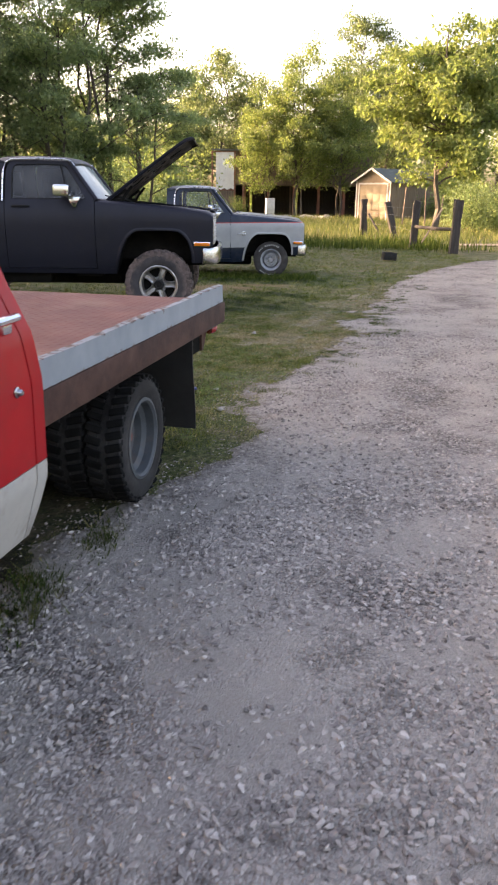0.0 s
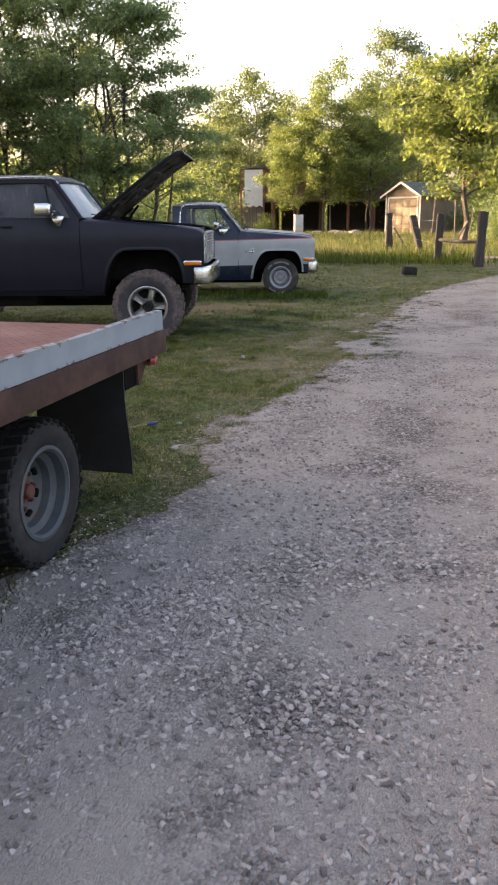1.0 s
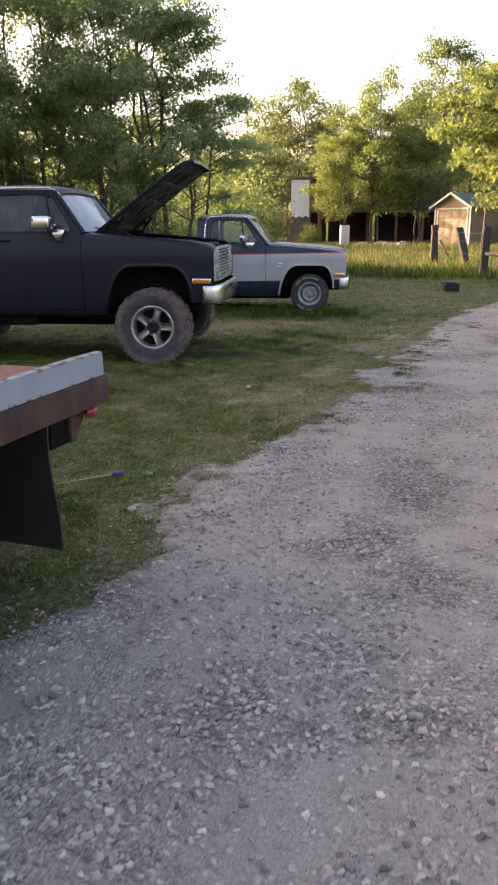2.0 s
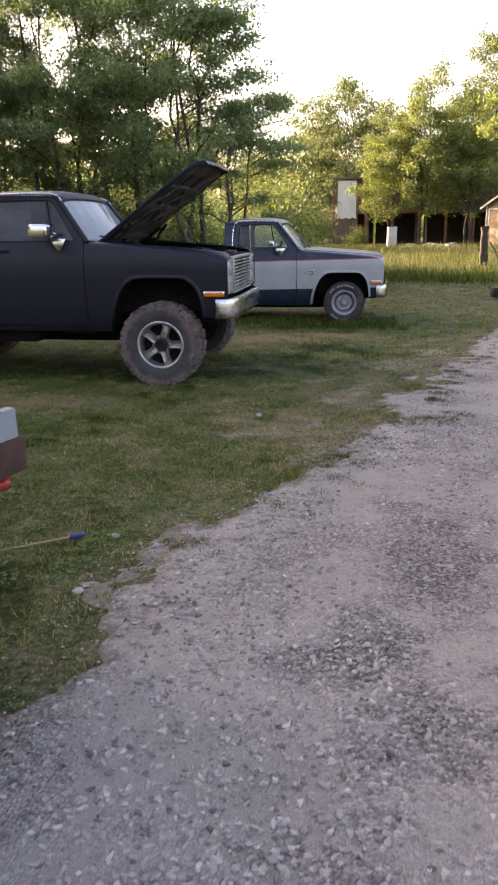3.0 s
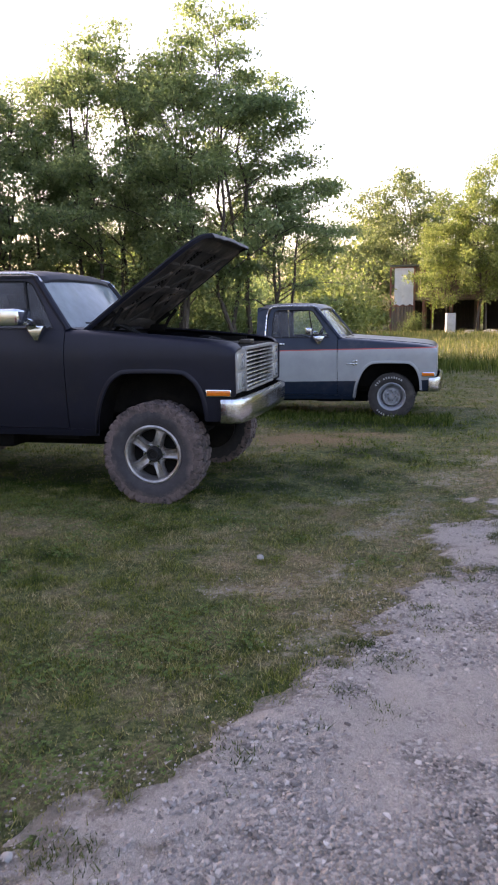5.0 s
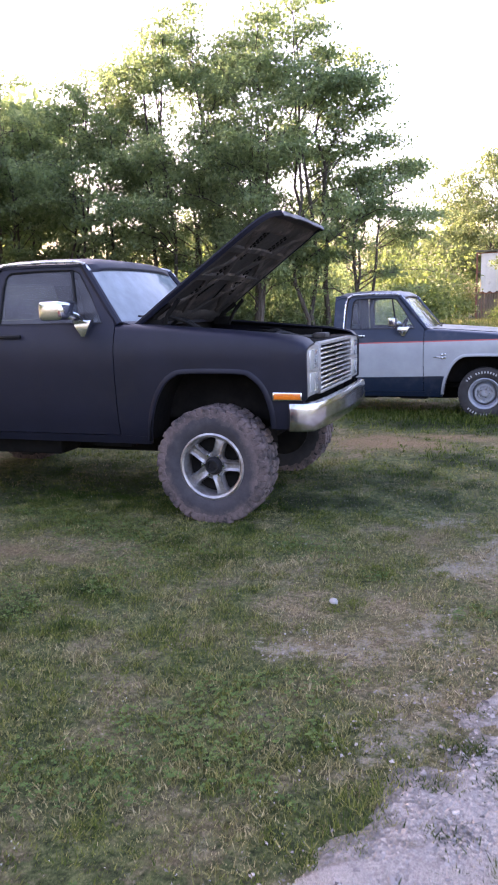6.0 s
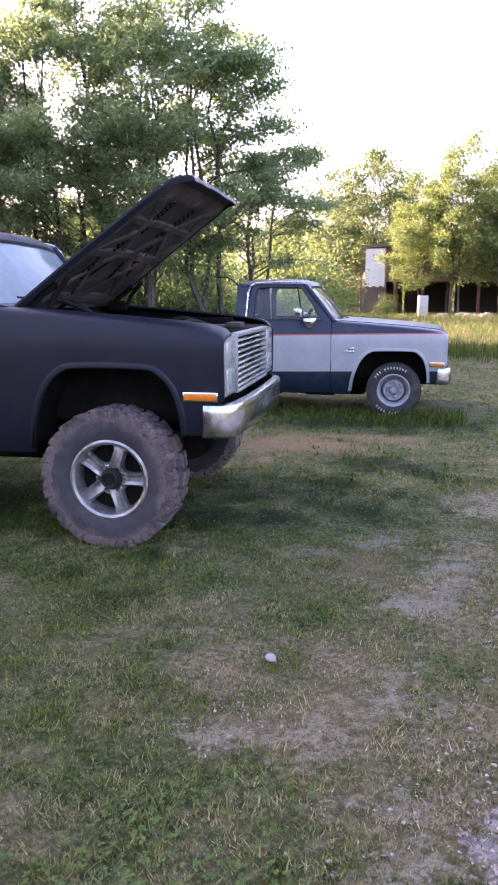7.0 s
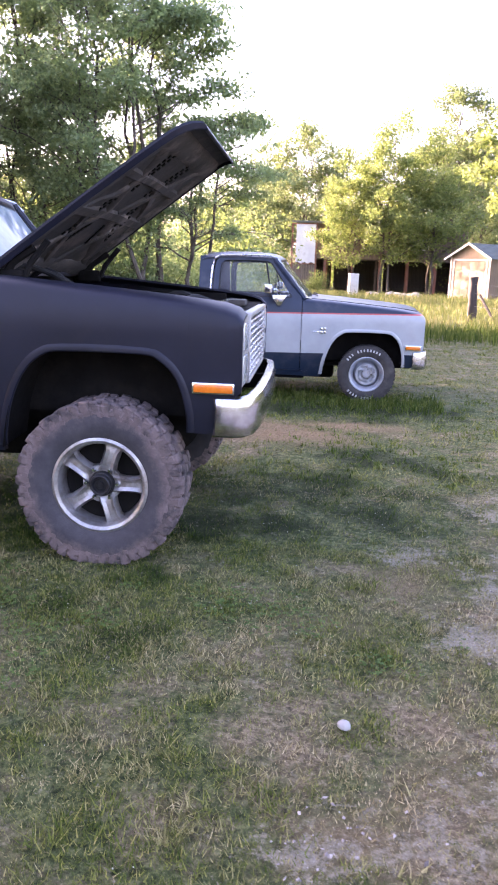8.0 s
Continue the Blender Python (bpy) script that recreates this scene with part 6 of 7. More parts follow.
            part("roof_pillar", pl, M_RED, t)
        pane = bmesh.new()
        bmesh.ops.contextual_create(pane, geom=[pane.verts.new((x, yy(z) + off[1] * 0.5, z)) for x, z in ((x0 + 0.10, 1.25), (x0 + 1.45, 1.25), (x0 + 1.28, 1.74), (x0 + 0.10, 1.74))])
        part("window_pane", pane, M_GLASS_TINT, t).visible_shadow = False
    part("cab_back", box(bmesh.new(), (x0 + 0.005, 0.12, 0.55), (x0 + 0.03, W - 0.12, 1.28)), M_RED, t)
    rp = box(bmesh.new(), (x0 + 0.01, 0.24, 1.285), (x0 + 0.02, W - 0.24, 1.735))
    part("rear_window", rp, M_GLASS_TINT, t)
    rf = [[Vector((x0 - 0.02 + 1.38 * k / 6, 0.24 + (W - 0.48) * j / 8, 1.74 + 0.06 * math.sin(math.pi * j / 8) ** 0.5 + 0.02 * math.sin(math.pi * k / 6))) for j in range(9)] for k in range(7)]
    part("roof", slab(bmesh.new(), rf, (0, 0, -0.02)), M_CREAM, t)
    hd = [[Vector((x0 + 1.63 + 1.45 * k / 5, 0.12 + (W - 0.24) * j / 6, 1.165 - 0.024 * k + 0.05 * math.sin(math.pi * j / 6))) for j in range(7)] for k in range(6)]
    part("hood", slab(bmesh.new(), hd, (0, 0, -0.02)), M_RED, t)
    part("windshield", slab(bmesh.new(), [[Vector((x0 + 1.62 - 0.3 * k, 0.14 + 0.1 * k + (W - 0.28 - 0.2 * k) * j / 4, 1.20 + 0.54 * k)) for j in range(5)] for k in range(2)], (0, 0, -0.01)), M_GLASS_DUST_SKY, t)
    part("front_panel", box(bmesh.new(), (x0 + 3.04, 0.1, 0.42), (x0 + 3.09, W - 0.1, 1.03), 0.01), M_CREAM, t)
    part("front_bumper", box(bmesh.new(), (x0 + 3.14, 0.05, 0.45), (x0 + 3.22, W - 0.05, 0.62), 0.02), M_CHROME, t)
    part("cab_floor", box(bmesh.new(), (x0 + 0.03, 0.12, 0.45), (x0 + 3.0, W - 0.12, 0.52)), M_UNDER, t)
    for y, s in ((0.26, -1), (W - 0.26, 1)):
        h = piece("wheel", hub, t, pose(x0 + 2.25, y, R - 0.04, 0, 0, 0 if s < 0 else 180))
        piece("tyre", tyre, h)
        piece("rim", rim, h)
    return t


# front points towards the viewer's side: heading -99.3 degrees from +x
flatbed_truck = flatbed(pose(-0.075, 5.70, 0, 0, 0, 270 - 9.35) @ Matrix.Diagonal((1, -1, 1, 1)))

# ---- old house, shed, fence ----
def shed(m):
    """Gabled timber shed; local x along the front, y back from it."""
    t = thing("shed", "tan wooden shed with white trim and grey-green shingle roof", "shed", m)
    W, D, H, P, T = 3.4, 6.4, 3.0, 3.95, 2.72
    part("back_wall", prism(bmesh.new(), [(0, 0), (W, 0), (W, H), (W / 2, P - 0.05), (0, H)], D - 0.1, D), M_TAN, t)
    for x in (0.0, W - 0.1):
        part("side_wall", box(bmesh.new(), (x + 0.01, 0.1, 0), (x + 0.09, D - 0.1, H)), M_TAN, t)
    board = mesh_of("board", box(bmesh.new(), (-0.012, 0, 0.0), (0.012, 0.235, H - 0.02)), M_TAN)
    for k in range(25):
        piece("board", board, t, Matrix.Translation((W + 0.003 * (k % 3), 0.1 + 0.2475 * k, 0)))
    front = bmesh.new()
    prism(front, [(0, 0), (0.34, 0), (0.34, T), (W - 0.34, T), (W - 0.34, 0), (W, 0), (W, H), (W / 2, P - 0.05), (0, H)], 0, 0.1)
    part("front_wall", front, M_TAN, t, "tan gable front wall")
    door = part("garage_door", box(bmesh.new(), (0.34, 0.03, 0.0), (W - 0.34, 0.09, T)), M_TAN_PALE, t, "pale tan panelled garage door")
    pan = mesh_of("door_panel", box(bmesh.new(), (-0.30, -0.012, -0.28), (0.30, 0.012, 0.28), 0.01), M_TAN_PALE)
    for i in range(4):
        for j in range(4):
            piece("door_panel", pan, door, Matrix.Translation((0.34 + 0.34 + 0.68 * i, 0.022, 0.36 + 0.66 * j)))
    for lo, hi in (((0.22, -0.03, 0), (0.34, 0.0, T + 0.12)), ((W - 0.34, -0.03, 0), (W - 0.22, 0.0, T + 0.12)), ((0.34, -0.032, T), (W - 0.34, 0.0, T + 0.12)), ((-0.03, -0.03, 0), (0.07, 0.0, H)), ((W - 0.07, -0.03, 0), (W + 0.03, 0.0, H))):
        part("trim_board", box(bmesh.new(), lo, hi), M_WHITE, t, "weathered white trim board")
    for s in (-1, 1):
        a, e = (W / 2, P), (W / 2 + s * (W / 2 + 0.32), H - 0.15)
        slope = part("roof", prism(bmesh.new(), [(a[0], a[1] - 0.035), (e[0], e[1] - 0.008), (e[0], e[1] - 0.035), (a[0], a[1] - 0.065)], -0.35, D + 0.25), M_SHINGLE, t, "weathered shingle roof slope")
        n = 12
        for k in range(n):
            p, q = k / n, (k + 1) / n
            x0, z0 = a[0] + (e[0] - a[0]) * p, a[1] + (e[1] - a[1]) * p
            x1, z1 = a[0] + (e[0] - a[0]) * q, a[1] + (e[1] - a[1]) * q
            part("shingle", prism(bmesh.new(), [(x0, z0), (x1, z1 + 0.022), (x1, z1 - 0.004), (x0, z0 - 0.03)], -0.352, D + 0.252), M_SHINGLE, slope)
        fb = prism(bmesh.new(), [(a[0], a[1] + 0.03), (e[0], e[1] + 0.03), (e[0], e[1] - 0.13), (a[0], a[1] - 0.14)], -0.385, -0.352)
        part("fascia", fb, M_WHITE, t, "white gable fascia board")
    return t


shed(pose(5.5, 66.4, 0, 0, 0, -44))


def old_house(m):
    """A worn timber house on posts with a deck in front; local x along the front, y back."""
    t = thing("house", "weathered timber house raised on posts, partly boarded with pale sheet", "house", m)
    part("wall", box(bmesh.new(), (0, 0, 2.95), (14, 0.2, 5.7)), M_TIMBER, t, "grey weathered board wall")
    for x in (0.0, 13.8):
        part("side_wall", box(bmesh.new(), (x, 0.2, 2.95), (x + 0.2, 7.0, 5.7)), M_TIMBER, t)
    part("rear_wall", box(bmesh.new(), (0, 7.0, 2.95), (14, 7.2, 5.7)), M_TIMBER, t)
    plank = mesh_of("board", box(bmesh.new(), (0, -0.03, 0), (0.27, 0.0, 2.72)), M_TIMBER)
    openings = (2.0, 5.6, 9.8)
    for k in range(49):
        if not any(a - 0.12 < 0.28 * k + 0.14 < a + 1.35 for a in openings):
            piece("board", plank, t, Matrix.Translation((0.02 + 0.28 * k, 0, 2.96)))
    for x in openings:
        wn = part("window", box(bmesh.new(), (x, -0.05, 3.75), (x + 1.2, -0.005, 5.15)), M_DARKPANE, t, "dark window pane")
        fr = bmesh.new()
        for lo, hi in (((x - 0.1, -0.09, 3.65), (x + 1.3, -0.052, 3.75)), ((x - 0.1, -0.09, 5.15), (x + 1.3, -0.052, 5.25)), ((x - 0.1, -0.09, 3.75), (x, -0.052, 5.15)), ((x + 1.2, -0.09, 3.75), (x + 1.3, -0.052, 5.15)), ((x, -0.085, 4.42), (x + 1.2, -0.052, 4.48))):
            box(fr, lo, hi)
        part("window_frame", fr, M_WHITE, wn, "white window frame")
        part("apron_board", box(bmesh.new(), (x - 0.08, -0.03, 2.96), (x + 1.28, -0.002, 3.64)), M_TIMBER, t)
    for x in np.linspace(0.1, 13.9, 7):
        for y in (0.1, -2.1, 6.9):
            part("post", box(bmesh.new(), (x - 0.1, y - 0.1, -0.1), (x + 0.1, y + 0.1, 2.74)), M_REDWOOD, t)
    # made-up cross walls that keep the low sun out from under the house
    for x in (0.0, 6.6, 13.8):
        part("lower_side_wall", box(bmesh.new(), (x, 0.25, 0), (x + 0.18, 6.8, 2.73)), M_TIMBER, t)
    # dark planks added as a backing, in place of the undercroft's shade
    lower = mesh_of("lower_plank", box(bmesh.new(), (0, 2.6, 0), (0.36, 2.66, 2.72)), M_TIE)
    for k in range(40):
        if k % 13 != 7:
            piece("lower_plank", lower, t, Matrix.Translation((0.25 + 0.34 * k, 0.07 * (k % 2), 0)))
    part("deck", box(bmesh.new(), (-0.1, -2.3, 2.74), (14.1, 0.3, 2.94)), M_TIMBER, t, "timber deck")
    part("floor", box(bmesh.new(), (0.0, 0.3, 2.74), (14.0, 7.0, 2.94)), M_TIMBER, t)
    for x in np.linspace(3.0, 14.0, 12):
        part("rail_post", box(bmesh.new(), (x - 0.04, -2.25, 2.94), (x + 0.04, -2.17, 3.8)), M_TIMBER, t)
    part("handrail", box(bmesh.new(), (2.9, -2.26, 3.8), (14.05, -2.16, 3.86)), M_TIMBER, t)
    part("roof", prism(bmesh.new(), [(-2.7, 5.62), (7.5, 6.1), (7.5, 6.25), (-2.7, 5.74)], -0.5, 14.4, "x"), M_SHINGLE, t, "low dark shingle roof")
    for x in (1.75, 13.9):
        part("porch_post", box(bmesh.new(), (x - 0.06, -2.28, 2.94), (x + 0.06, -2.16, 5.62)), M_TIMBER, t)
    # pale sheet fixed over the end of the porch, on a red frame
    fr = bmesh.new()
    for x in (-0.42, 1.62):
        box(fr, (x - 0.07, -2.42, 0.0), (x + 0.07, -2.31, 5.6))
    for z in (2.2, 3.95, 5.45):
        box(fr, (-0.45, -2.40, z), (1.7, -2.32, z + 0.1))
    part("porch_frame", fr, M_REDWOOD, t, "dull red porch frame")
    sh = bmesh.new()
    slab(sh, [[Vector((-0.08 + 1.62 * i / 10, -2.47 + 0.02 * math.sin(i * 2.2) + 0.015 * math.sin(j * 1.3), 2.32 + 3.15 * j / 8 + (0.08 * math.sin(i * 1.7) if j == 0 else 0))) for j in range(9)] for i in range(11)], (0, 0.01, 0))
    part("pale_sheet", sh, M_SHEET, t, "crinkled pale metal sheet")
    bd = mesh_of("lower_board", box(bmesh.new(), (0, -2.38, 0.0), (0.2, -2.34, 2.18)), M_TIMBER)
    for k in range(9):
        piece("lower_board", bd, t, Matrix.Translation((-0.42 + 0.23 * k, 0, 0)))
    return t


old_house(pose(-6.58, 76.4, 0))

# white appliance shell standing in the meadow
ap = bmesh.new()
box(ap, (-0.34, -0.30, 0.0), (0.34, 0.30, 1.52), 0.03)
heater = thing("water_heater", "upright white metal appliance shell standing in tall grass", "appliance", pose(-1.48, 66.0, 0, 0, 0, 12))
part("casing", ap, M_WHITE, heater)
part("top_rim", box(bmesh.new(), (-0.35, -0.31, 1.523), (0.35, 0.31, 1.56), 0.005), M_SHEET, heater)

# heap of rubble by the house
gen = np.random.default_rng(5)
for k in range(26):
    x, y = gen.uniform(-0.2, 3.4), gen.uniform(65.5, 68.5)
    a = gen.uniform(0.14, 0.34)
    bm = bmesh.new()
    bmesh.ops.create_icosphere(bm, subdivisions=2, radius=1)
    for v in bm.verts:
        v.co = Vector((v.co.x * a * 1.2, v.co.y * a, max(-0.3, v.co.z) * a * 0.8)) * (1 + 0.25 * noise.noise(v.co * 1.7 + Vector((k, 0, 0))))
    solo("rock", bm, M_STONE, "pale rough rock in the grass by the house", "rock", pose(x, y, a * 0.22 + (0.3 if k % 3 == 0 else 0.0), 0, 0, gen.uniform(0, 360)) if k % 3 else pose(x, y, a * 0.2, 0, 0, gen.uniform(0, 360)), "rocks by the house")


def fence_post(x, y, tall, wide, lean_x, lean_y, turn):
    bm = bmesh.new()
    grid = []
    g2 = np.random.default_rng(int(abs(x) * 100))
    for k in range(7):
        z = -0.2 + (tall + 0.2) * k / 6
        r = wide / 2 * (1 + 0.05 * g2.normal())
        grid.append([Vector((sx * r + 0.006 * g2.normal(), sy * r * 0.85 + 0.006 * g2.normal(), z + (0.03 * g2.normal() if k == 6 else 0))) for sx, sy in ((-1, -0.8), (-0.8, -1), (0.8, -1), (1, -0.8), (1, 0.8), (0.8, 1), (-0.8, 1), (-1, 0.8))])
    rings = [[bm.verts.new(p) for p in row] for row in grid]
    for p, q in zip(rings, rings[1:]):
        bridge(bm, p, q)
    bm.faces.new(rings[-1])
    return solo("fence_post", bm, M_TIE, "dark weathered square timber fence post" + (" leaning sideways" if abs(lean_y) > 6 else ""), "fence post", pose(x, y, 0, lean_x, lean_y, turn), "fence posts by the meadow")


fence_post(3.53, 36.0, 1.56, 0.27, 0, -1.5, 5)
fence_post(4.66, 34.0, 1.52, 0.25, 0, -16, 15)
fence_post(4.46, 27.6, 1.50, 0.23, 0, 2.0, 0)
fence_post(5.37, 25.3, 1.56, 0.25, 0, 1.5, 8)
rail = tube(bmesh.new(), [(4.50, 27.5, 0.70), (4.95, 26.4, 0.68), (5.33, 25.42, 0.70)], [0.05, 0.055, 0.05], 8)
solo("fence_rail", rail, M_TIE, "round timber brace rail between two fence posts", "fence rail")
brace = tube(bmesh.new(), [(4.25, 35.2, 0.0), (3.7, 35.7, 0.95)], [0.05, 0.045], 7)
solo("fence_brace", brace, M_TIE, "thin slanting timber brace beside a fence post", "fence brace")
prop = tube(bmesh.new(), [(4.7, 27.8, 0.0), (5.6, 29.0, 1.25)], [0.03, 0.03], 6)
solo("fence_brace", prop, M_TIMBER, "loose slanting pole leaning at the fence", "fence brace")
for x, y, h, lean in ((7.1, 50.0, 2.3, 3), (8.48, 50.0, 2.4, -2), (9.3, 50.0, 1.9, 6), (10.4, 50.0, 1.75, 0)):
    b = tube(bmesh.new(), [(0, 0, -0.1), (0.01, 0, h * 0.5), (0, 0, h)], [0.05, 0.045, 0.04], 7)
    solo("stake", b, M_TIMBER, "thin pale wooden stake in the meadow", "stake", pose(x, y, 0, 0, lean, 0), "stakes by the shed")
for z in (0.55, 1.0, 1.3):
    wr = tube(bmesh.new(), [(3.55, 35.9, z), (4.60 - 0.28 * z, 33.95, z - 0.02), (4.46, 27.7, z)], 0.003, 4)
    solo("fence_wire", wr, M_WIRE, "slack rusty fence wire between the posts", "wire", group="fence wires")

# small things in the grass
bx = bmesh.new()
box(bx, (-0.17, -0.13, 0.0), (0.17, 0.13, 0.02), 0.004)
for lo, hi in (((-0.17, -0.13, 0.022), (-0.155, 0.13, 0.20)), ((0.155, -0.13, 0.022), (0.17, 0.13, 0.20)), ((-0.153, -0.13, 0.022), (0.153, -0.115, 0.20)), ((-0.153, 0.115, 0.022), (0.153, 0.13, 0.20))):
    box(bx, lo, hi, 0.004)
solo("crate", bx, M_BLACK_PLASTIC, "small black plastic crate lying on the mown grass", "crate", pose(2.99, 21.9, 0.0, 0, 4, 12))
st = bmesh.new()
bmesh.ops.create_icosphere(st, subdivisions=2, radius=1)
for v in st.verts:
    v.co = Vector((v.co.x * 0.026, v.co.y * 0.022, max(-0.4, v.co.z) * 0.02)) * (1 + 0.2 * noise.noise(v.co * 1.3))
solo("stone", st, M_STONE, "single pale stone lying in the lawn", "stone", pose(-0.036, 9.744, -0.008))
for k, (x, y, r) in enumerate([(-0.221, 6.871, 0.022), (-0.124, 6.19, 0.024), (0.051, 6.771, 0.018)]):
    pb = bmesh.new()
    bmesh.ops.create_icosphere(pb, subdivisions=2, radius=1)
    for v in pb.verts:
        v.co = Vector((v.co.x * r * 1.3, v.co.y * r, max(-0.4, v.co.z) * r * 0.6)) * (1 + 0.25 * noise.noise(v.co * 1.4 + Vector((k * 3, 0, 0))))
    solo("stone", pb, M_STONE, "flat pale stone in the grass by the driveway", "stone", pose(x, y, lie(x, y) + 0.01, 0, 0, 70 * k), "stones by the driveway")
tool = thing("screwdriver", "long yellow-shafted tool with a blue grip lying in grass", "tool", pose(-0.42, 6.80, 0.005, 0, 0, 221))
part("grip", tube(bmesh.new(), [(-0.05, 0, 0), (-0.04, 0, 0), (0.025, 0, 0), (0.035, 0, 0)], [0.009, 0.014, 0.014, 0.009], 10), M_BLUE_PLASTIC, tool, "blue plastic grip")
part("shaft", tube(bmesh.new(), [(0.035, 0, 0), (0.40, 0, 0.0)], 0.005, 8), M_YELLOW, tool, "thin yellow shaft")

# ---- trees ----
def leaf_arrays(centres, sigma, leaf, number, gen, flat=0.5):
    pick = centres if len(centres) == number else centres[gen.integers(len(centres), size=number)]
    off = np.clip(gen.normal(0, 1, (number, 3)), -1.7, 1.7) * np.array([sigma, sigma, sigma * flat])
    p = pick + off
    d = gen.normal(0, 1, (number, 3)) + np.array([0, 0, -0.35])
    d /= np.linalg.norm(d, axis=1)[:, None]
    up = gen.normal(0, 0.6, (number, 3)) + np.array([0, 0, 1.0])
    s = np.cross(d, up)
    s /= np.linalg.norm(s, axis=1)[:, None] + 1e-6
    nrm = np.cross(s, d)
    size = leaf * gen.uniform(0.6, 1.35, (number, 1))
    v = np.stack([p, p + d * size * 0.5 + s * size * 0.27 + nrm * size * 0.06, p + d * size, p + d * size * 0.5 - s * size * 0.27 + nrm * size * 0.06], 1)
    return v.reshape(-1, 3), np.arange(number * 4).reshape(-1, 4)


def tree(m, seed, label, leafmat, height, base, radius, profile, stems, limbs, leaf, number, sigma, group="", trunk=None, scatter=0.6, rise=0.45, sparse=0.0, flat=0.5, lean=(0, 0)):
    """A tree: slender tapered stems, limbs that reach the crown's uneven outline, twigs along them and leaves in sprays round the twigs.
    profile: the crown's radius (of 1) by height from its base (0) to its top (1)."""
    gen = np.random.default_rng(seed)
    bm = bmesh.new()
    trunk = trunk or height * 0.013
    shift = Vector((gen.uniform(0, 50), gen.uniform(0, 50), 0))

    def outline(a, rel):
        lobe = 1 + 0.45 * noise.noise(Vector((math.cos(a) * 1.3, math.sin(a) * 1.3, rel * 4.5)) + shift) + 0.25 * noise.noise(Vector((math.cos(a) * 3, math.sin(a) * 3, rel * 10)) + shift)
        return radius * curve_at(profile, rel) * lobe

    lines_ = []
    for k in range(stems):
        a = 2 * math.pi * (k + gen.uniform(-0.3, 0.3)) / stems
        out = Vector((math.cos(a), math.sin(a), 0))
        foot = out * (0 if stems == 1 else gen.uniform(0.3, 1.0) * scatter)
        tall = height * (0.97 if k == 0 else gen.uniform(0.66, 0.93))
        reach = out * (0 if k == 0 else gen.uniform(0.15, 0.55) * radius)
        pts = []
        for j in range(9):
            t = j / 8
            wob = Vector((gen.normal(0, 1), gen.normal(0, 1), 0)) * 0.012 * height * (0 if j == 0 else 1)
            pts.append(foot + (reach - foot) * t ** 1.5 + Vector((lean[0], lean[1], 0)) * t * t + wob + Vector((0, 0, tall * t if j else -0.1)))
        r0 = trunk * gen.uniform(0.7, 1.1) * (1 if stems == 1 else 0.7)
        tube(bm, pts, [r0 * (1.3 if j == 0 else 1) * (1 - 0.92 * j / 8) + 0.008 for j in range(9)], 6)
        lines_.append((pts, r0, tall))
    ends, weight = [], []
    for q in range(limbs):
        rel = (q + gen.random()) / limbs
        rel = 0.02 + 0.96 * (0.65 * rel + 0.35 * gen.random())
        a = 2.399963 * q + gen.uniform(-0.4, 0.4)
        size = outline(a, rel) * (1.0 if gen.random() < 0.55 else gen.uniform(0.4, 0.95))
        tip = Vector((math.cos(a) * size + lean[0] * rel ** 2, math.sin(a) * size + lean[1] * rel ** 2, base + (height - base) * rel))
        pts, r0, tall = min(lines_, key=lambda l: (l[0][5] - tip).length + gen.uniform(0, 0.5) * radius)
        zf = max(0.12 * height, min(0.93 * tall, tip.z - rise * size))
        f = min(7.99, 8 * zf / tall)
        i = int(f)
        start = pts[i].lerp(pts[i + 1], f - i)
        d = tip - start
        lp = [start]
        for j in range(1, 5):
            u = j / 4
            lp.append(start + d * u + Vector((gen.normal(0, 0.05), gen.normal(0, 0.05), gen.normal(0, 0.03) + 0.12 * math.sin(math.pi * u))) * d.length * (1 if j < 4 else 0))
        lr = max(0.010, r0 * (1 - 0.85 * f / 8) * 0.45)
        tube(bm, lp, [lr * (1 - 0.8 * j / 4) + 0.004 for j in range(5)], 4, False)
        bare = gen.random() < sparse * (1.4 - rel)
        full = 0.12 if bare else 1.0
        ends.append(tip)
        weight.append(full)
        for w in range(9):
            u = 0.30 + 0.70 * (w + gen.random()) / 9
            f2 = min(3.999, u * 4)
            i2 = int(f2)
            tb = lp[i2].lerp(lp[i2 + 1], f2 - i2)
            dv = Vector((d.x * 0.5 / max(0.3, d.length) + gen.normal(0, 0.7), d.y * 0.5 / max(0.3, d.length) + gen.normal(0, 0.7), gen.normal(0.12, 0.28))).normalized() * gen.uniform(0.12, 0.27) * radius * (1.15 - 0.4 * u)
            end = tb + dv
            tube(bm, [tb, tb + dv * 0.55 + Vector((0, 0, 0.04 * radius)), end], [lr * 0.3 + 0.004, lr * 0.2 + 0.003, 0.003], 3, False)
            for g in (1.0, 0.72, 0.45, 1.1):
                ends.append(tb + dv * g + Vector((gen.normal(0, 0.03), gen.normal(0, 0.03), gen.normal(0, 0.02))) * radius)
                weight.append(full)
    ob = thing("tree", label, "tree", m, group)
    part("trunk", bm, M_BARK, ob, "thin rough bark trunk with limbs")
    c, wt = np.array([tuple(e) for e in ends]), np.array(weight)
    pick = c[gen.choice(len(c), number, p=wt / wt.sum())]
    v, f = leaf_arrays(pick, sigma, leaf, number, gen, flat=flat)
    crown = new("crown", array_mesh("crown", v, f, leafmat))
    crown.parent = ob
    return ob


